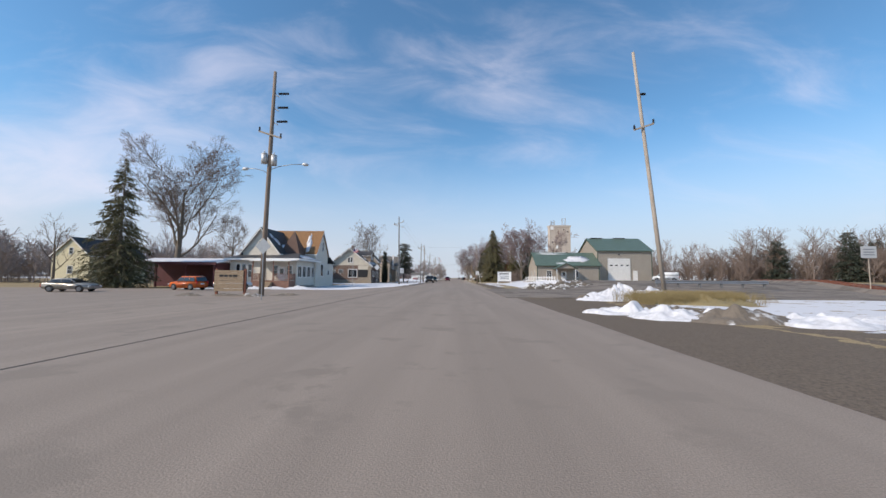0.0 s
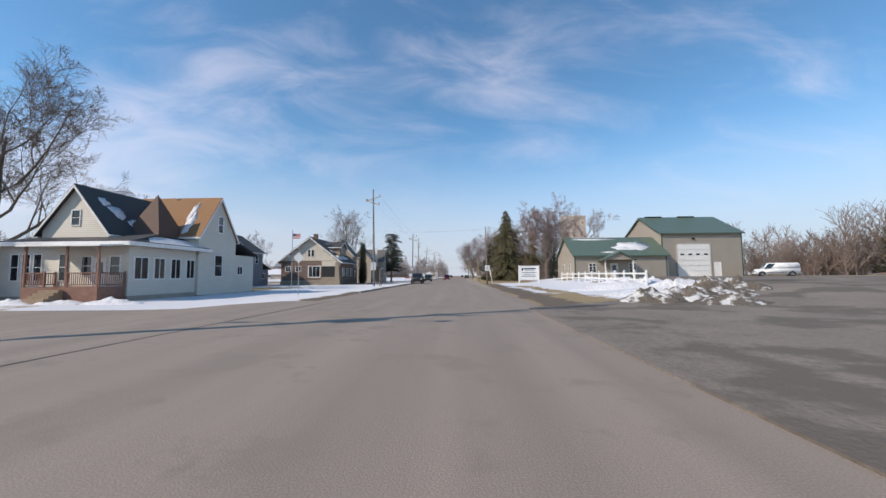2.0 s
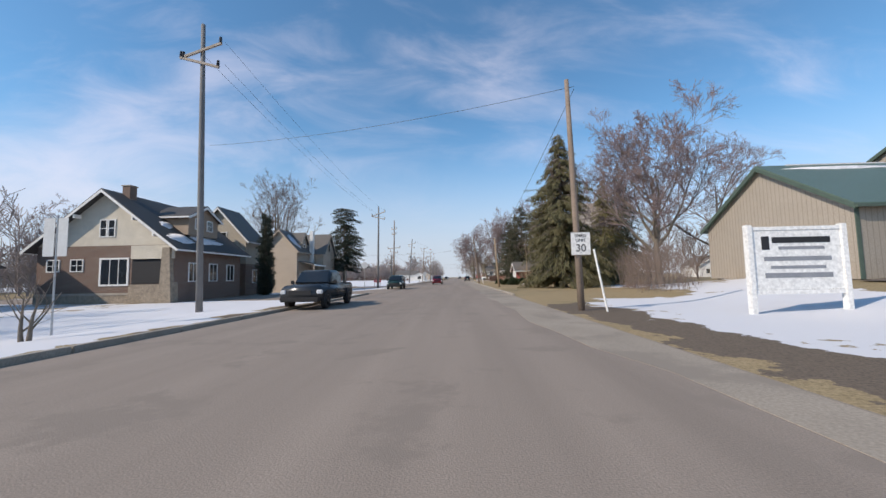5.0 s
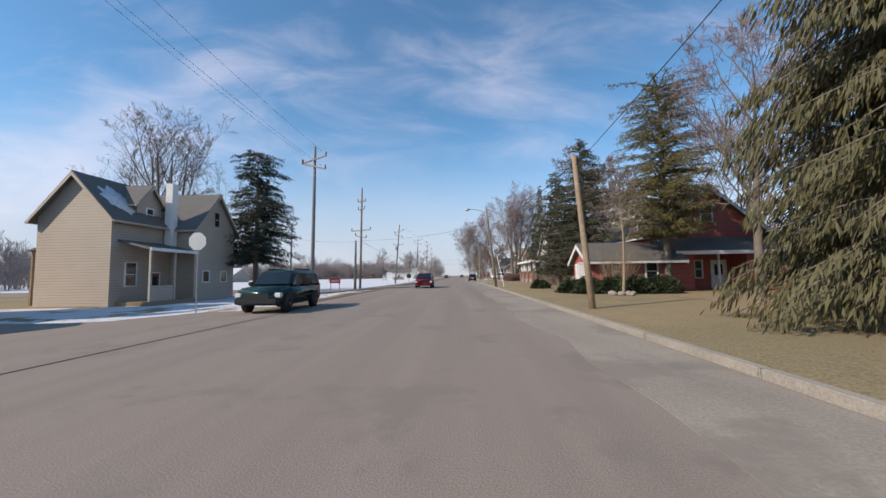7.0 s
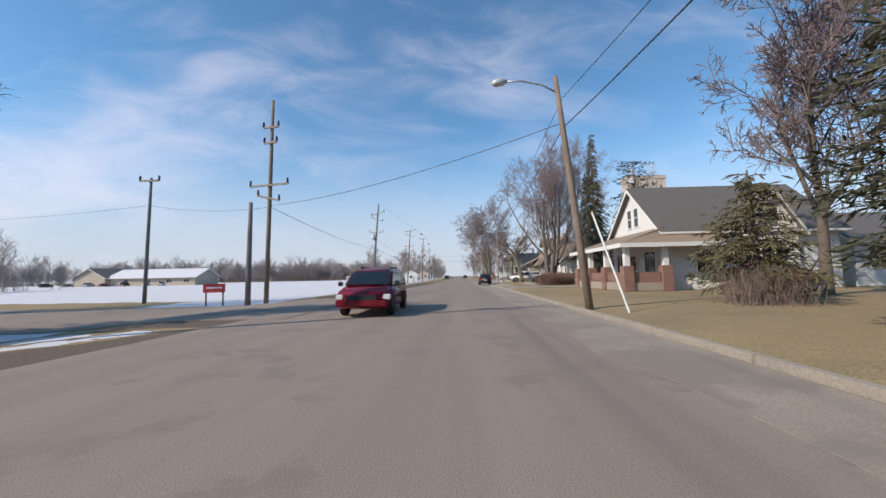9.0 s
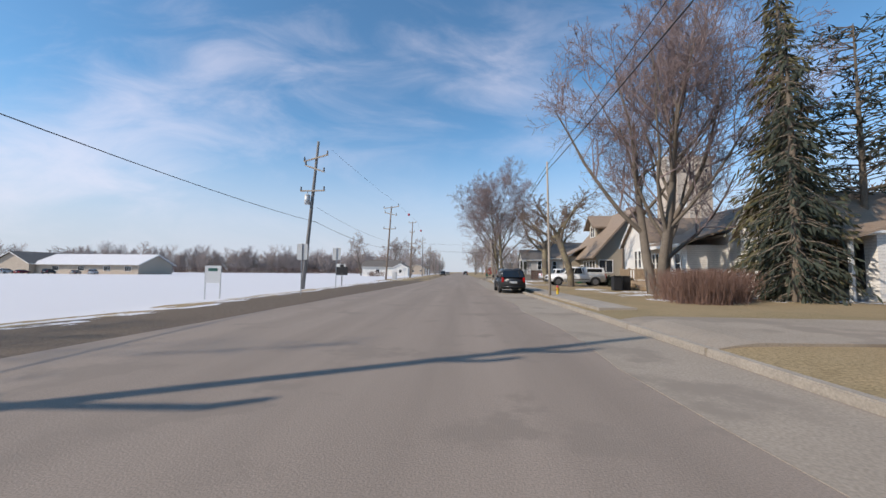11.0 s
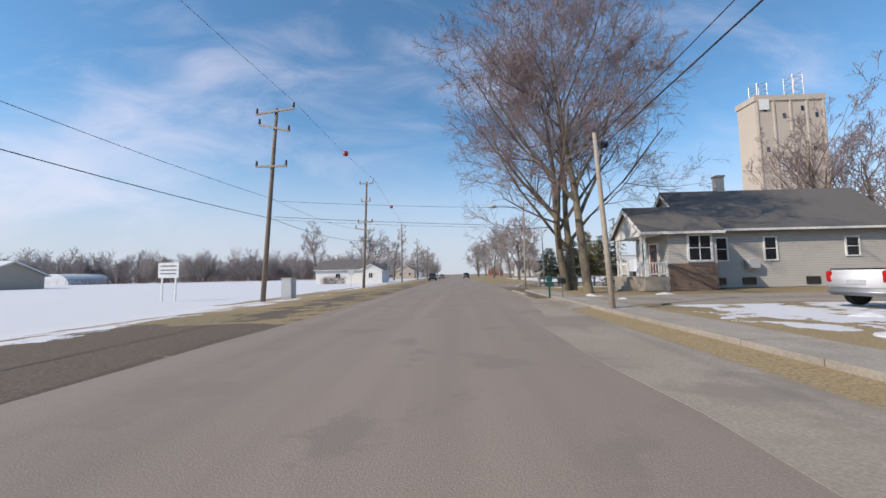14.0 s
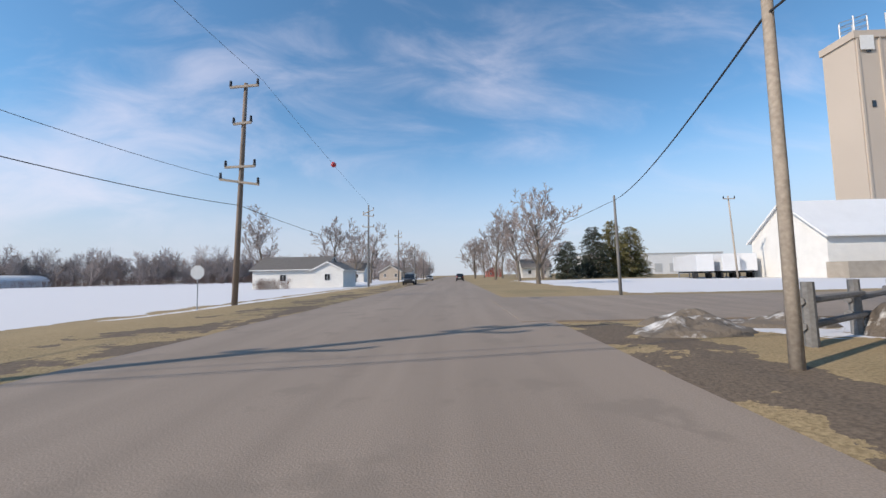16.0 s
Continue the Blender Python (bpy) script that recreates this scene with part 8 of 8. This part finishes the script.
slab(e, "post", -0.06, 0.06, -0.06, 0.06, -0.2, 1.0, "darkgreen")
bm = bmesh.new()
prism(bm, [(-0.17, 1.0), (0.17, 1.0)] + [(0.17 * math.cos(math.pi * k / 8), 1.22 + 0.17 * math.sin(math.pi * k / 8)) for k in range(9)], -0.28, 0.28, "y")
part("box", bm, M["darkgreen"], e)
slab(e, "paper_box", -0.3, 0.3, -0.2, 0.2, 0.72, 0.98, "darkgreen", 0.02)
e.scale = (0.75, 0.5, 0.88)
e = thing("mailbox", "pale mailbox on two thin posts by the driveway", "mailbox", 5.9, 213.6, gh(5.9, 213.6))
slab(e, "post", -0.12, -0.08, -0.03, 0.03, -0.2, 1.0, "greypole")
slab(e, "post", 0.08, 0.12, -0.03, 0.03, -0.2, 1.0, "greypole")
slab(e, "box", -0.22, 0.22, -0.12, 0.12, 1.0, 1.3, "signgrey", 0.03)
for x, c, lab in ((16.2, "greenplastic", "green plastic barrel by the house wall"), (15.3, "black", "black wheeled bin by the house wall")):
    e = thing("barrel", lab, "barrel", 14.9 if c == "black" else 14.6, 216.6 if c == "black" else 215.2, gh(x, 217.6))
    bm = bmesh.new()
    tube(bm, [(0, 0, 0), (0, 0, 0.05), (0, 0, 0.5), (0, 0, 1.0), (0, 0, 1.05)], [0.3, 0.34, 0.37, 0.35, 0.3], 16)
    part("body", bm, M[c], e, smooth=True)
    bm = bmesh.new()
    cyl(bm, (0, 0, 1.05), (0, 0, 1.1), 0.33, 0.28, 16)
    part("lid", bm, M[c], e)
for i, x in enumerate((11.6, 12.4)):
    e = thing("bin", "dark wheeled rubbish bin by the maple", "bin", x, 197.0 + 0.4 * i, gh(x, 197), group="bins")
    slab(e, "body", -0.3, 0.3, -0.3, 0.3, 0, 1.0, "black", 0.04)
    slab(e, "lid", -0.33, 0.33, -0.34, 0.32, 1.0, 1.08, "black", 0.03)


def split_rail_fence():
    e = thing("fence", "weathered split-rail log fence at the corner lawn", "fence")
    pts = [(7.0, 247.4), (9.0, 248.6), (11.0, 249.7), (13.0, 250.8)]
    for x, y in pts:
        bm = bmesh.new()
        cyl(bm, (x, y, gh(x, y) - 0.2), (x, y, gh(x, y) + 1.05), 0.1, 0.09, 8)
        part("post", bm, M["greypole"], e)
    rnd = random.Random(3)
    for (xa, ya), (xb, yb) in zip(pts, pts[1:]):
        for h in (0.35, 0.75):
            bm = bmesh.new()
            cyl(bm, (xa - 0.15, ya, h + gh(xa, ya) + rnd.uniform(-0.1, 0.1)), (xb + 0.15, yb, h + gh(xb, yb) + rnd.uniform(-0.1, 0.1)), 0.07, 0.06, 7)
            part("rail", bm, M["greypole"], e)


split_rail_fence()


def railway():
    e = thing("railway_track", "rusty railway track on a low ballast bank", "railway", kind="structure")
    a, b = Vector((27, 8, 0)), Vector((96, 128, 0))
    d = (b - a).normalized()
    n = Vector((d.y, -d.x, 0))
    m = 24
    bm = bmesh.new()
    rows = []
    for i in range(m + 1):
        p = a.lerp(b, i / m)
        z = gh(p.x, p.y)
        rows.append([bm.verts.new(p + n * k + Vector((0, 0, z + h))) for k, h in ((-2.6, -0.1), (-1.5, 0.45), (1.5, 0.45), (2.6, -0.1))])
    for r0, r1 in zip(rows, rows[1:]):
        for k in range(3):
            bm.faces.new((r0[k], r0[k + 1], r1[k + 1], r1[k]))
    part("ballast", bm, M["gravel"], e)
    for s in (-0.72, 0.72):
        bm = bmesh.new()
        tube(bm, [a.lerp(b, i / m) + n * s + Vector((0, 0, gh(*a.lerp(b, i / m).xy) + 0.56)) for i in range(m + 1)], 0.07, 4)
        part("rail", bm, M["redwood"], e)
    for i in range(90):
        p = a.lerp(b, i / 90)
        bm = bmesh.new()
        mm = Matrix.Translation(p + Vector((0, 0, gh(p.x, p.y) + 0.45))) @ n.to_track_quat("X", "Z").to_matrix().to_4x4()
        box(bm, -1.25, 1.25, -0.11, 0.11, -0.05, 0.06, mm)
        part("sleeper", bm, M["redwood"], e)


railway()


def guard_rail():
    e = thing("guard_rail", "galvanised steel guard rail on wooden posts at the crossing", "guard rail")
    a, b = Vector((25.5, 49.0, 0)), Vector((39.0, 49.0, 0))
    for i in range(6):
        p = a.lerp(b, i / 5)
        slab(e, "post", p.x - 0.1, p.x + 0.1, p.y, p.y + 0.2, -0.2, 1.0 + gh(p.x, p.y), "greypole")
    z = gh(33, 49)
    bm = bmesh.new()
    prof = [(0, 0.55), (-0.08, 0.62), (0, 0.72), (0, 0.78), (-0.08, 0.88), (0, 0.95), (0.03, 0.95), (-0.04, 0.88), (0.03, 0.78), (0.03, 0.72), (-0.04, 0.62), (0.03, 0.55)]
    prism(bm, [(49.0 + y * 1.0 - 0.04, zz + z) for y, zz in prof], 25.2, 39.4, "x")
    part("beam", bm, M["steel"], e)


guard_rail()


e = thing("fire_hydrant", "yellow fire hydrant with a red bonnet on the verge", "hydrant", 5.45, 190.3, gh(5.45, 190.3))
e.scale = (0.6, 0.6, 0.72)
bm = bmesh.new()
tube(bm, [(0, 0, -0.1), (0, 0, 0.06), (0, 0, 0.08), (0, 0, 0.5), (0, 0, 0.52), (0, 0, 0.58)], [0.16, 0.16, 0.11, 0.105, 0.15, 0.15], 14)
part("barrel", bm, M["yellowpaint"], e)
bm = bmesh.new()
tube(bm, [(0, 0, 0.58), (0, 0, 0.66), (0, 0, 0.74), (0, 0, 0.8)], [0.13, 0.12, 0.07, 0.03], 14)
part("bonnet", bm, M["signred"], e, "red hydrant bonnet")
for d in (-1, 1):
    bm = bmesh.new()
    cyl(bm, (d * 0.09, 0, 0.4), (d * 0.2, 0, 0.4), 0.055, 0.05, 10)
    part("outlet_cap", bm, M["signred"], e)
e = thing("newspaper_box", "dark newspaper box on a thin post", "mailbox", 5.0, 233.0, gh(5, 233))
slab(e, "post", -0.025, 0.025, -0.025, 0.025, -0.2, 0.72, "greypole")
slab(e, "box", -0.12, 0.12, -0.25, 0.25, 0.72, 1.0, "black", 0.02)

# ---- thin pale tree with garden stones at its foot
bare_tree(9.9, 132.6, "slender pale leaning tree on the lawn", 61, 9.5, 2.6, levels=4, bark="board", trunk_r=0.1, limbs=6, fork=4, bare=0.5, lean=(0.1, 0), thin=0.018)


def garden_stone(x, y, s, seed):
    bm = bmesh.new()
    bmesh.ops.create_icosphere(bm, subdivisions=2, radius=s)
    for v in bm.verts:
        v.co *= 1 + 0.35 * noise.noise(v.co * 2.2 / s * 0.4 + Vector((seed, 0, 0)))
        v.co.z *= 0.7
    bmesh.ops.translate(bm, verts=bm.verts, vec=(x, y, gh(x, y) + s * 0.3))
    tagged(part("garden_stone", bm, M["concrete"]), "pale rough garden stone on the lawn", "stone", "garden stones")


for i, (dx, dy, s) in enumerate(((-0.7, -0.2, 0.26), (-0.3, -0.45, 0.22), (0.15, -0.4, 0.24), (0.5, -0.1, 0.2), (-0.55, 0.3, 0.2), (0.2, -0.75, 0.16))):
    garden_stone(9.9 + dx, 132.6 + dy, s, i * 3.7)


# ---- fallen branches on the lawn and melting snow along the footpath
rng = random.Random(31)
for i in range(5):
    bm = bmesh.new()
    p = Vector((13.5 + 0.7 * i + rng.uniform(-0.4, 0.4), 157.6 + rng.uniform(-0.8, 0.8), 0.16))
    d = Vector((rng.uniform(-1, 1), rng.uniform(-0.5, 0.5), rng.uniform(0.0, 0.25))).normalized()
    q = p + d * rng.uniform(1.2, 2.4)
    tube(bm, [p, p.lerp(q, 0.5) + Vector((0, 0.12, 0.05)), q], [0.07, 0.055, 0.025], 7)
    tube(bm, [p.lerp(q, 0.5), p.lerp(q, 0.5) + Vector((rng.uniform(-0.5, 0.5), rng.uniform(-0.5, 0.5), 0.35))], [0.035, 0.012], 5)
    tagged(part("fallen_branch", bm, M["bark"], smooth=True), "broken grey branch lying on the dry lawn", "branch", "fallen branches")
for i in range(16):
    x, y = rng.choice((rng.uniform(6.4, 8.5), rng.uniform(9.0, 13.0))), rng.uniform(203, 236)
    r = rng.uniform(0.2, 0.5)
    heap("thin remnant of melting snow beside the footpath", x, y, r, r * rng.uniform(0.4, 0.8), 0.09, M["snow"], 200 + i)
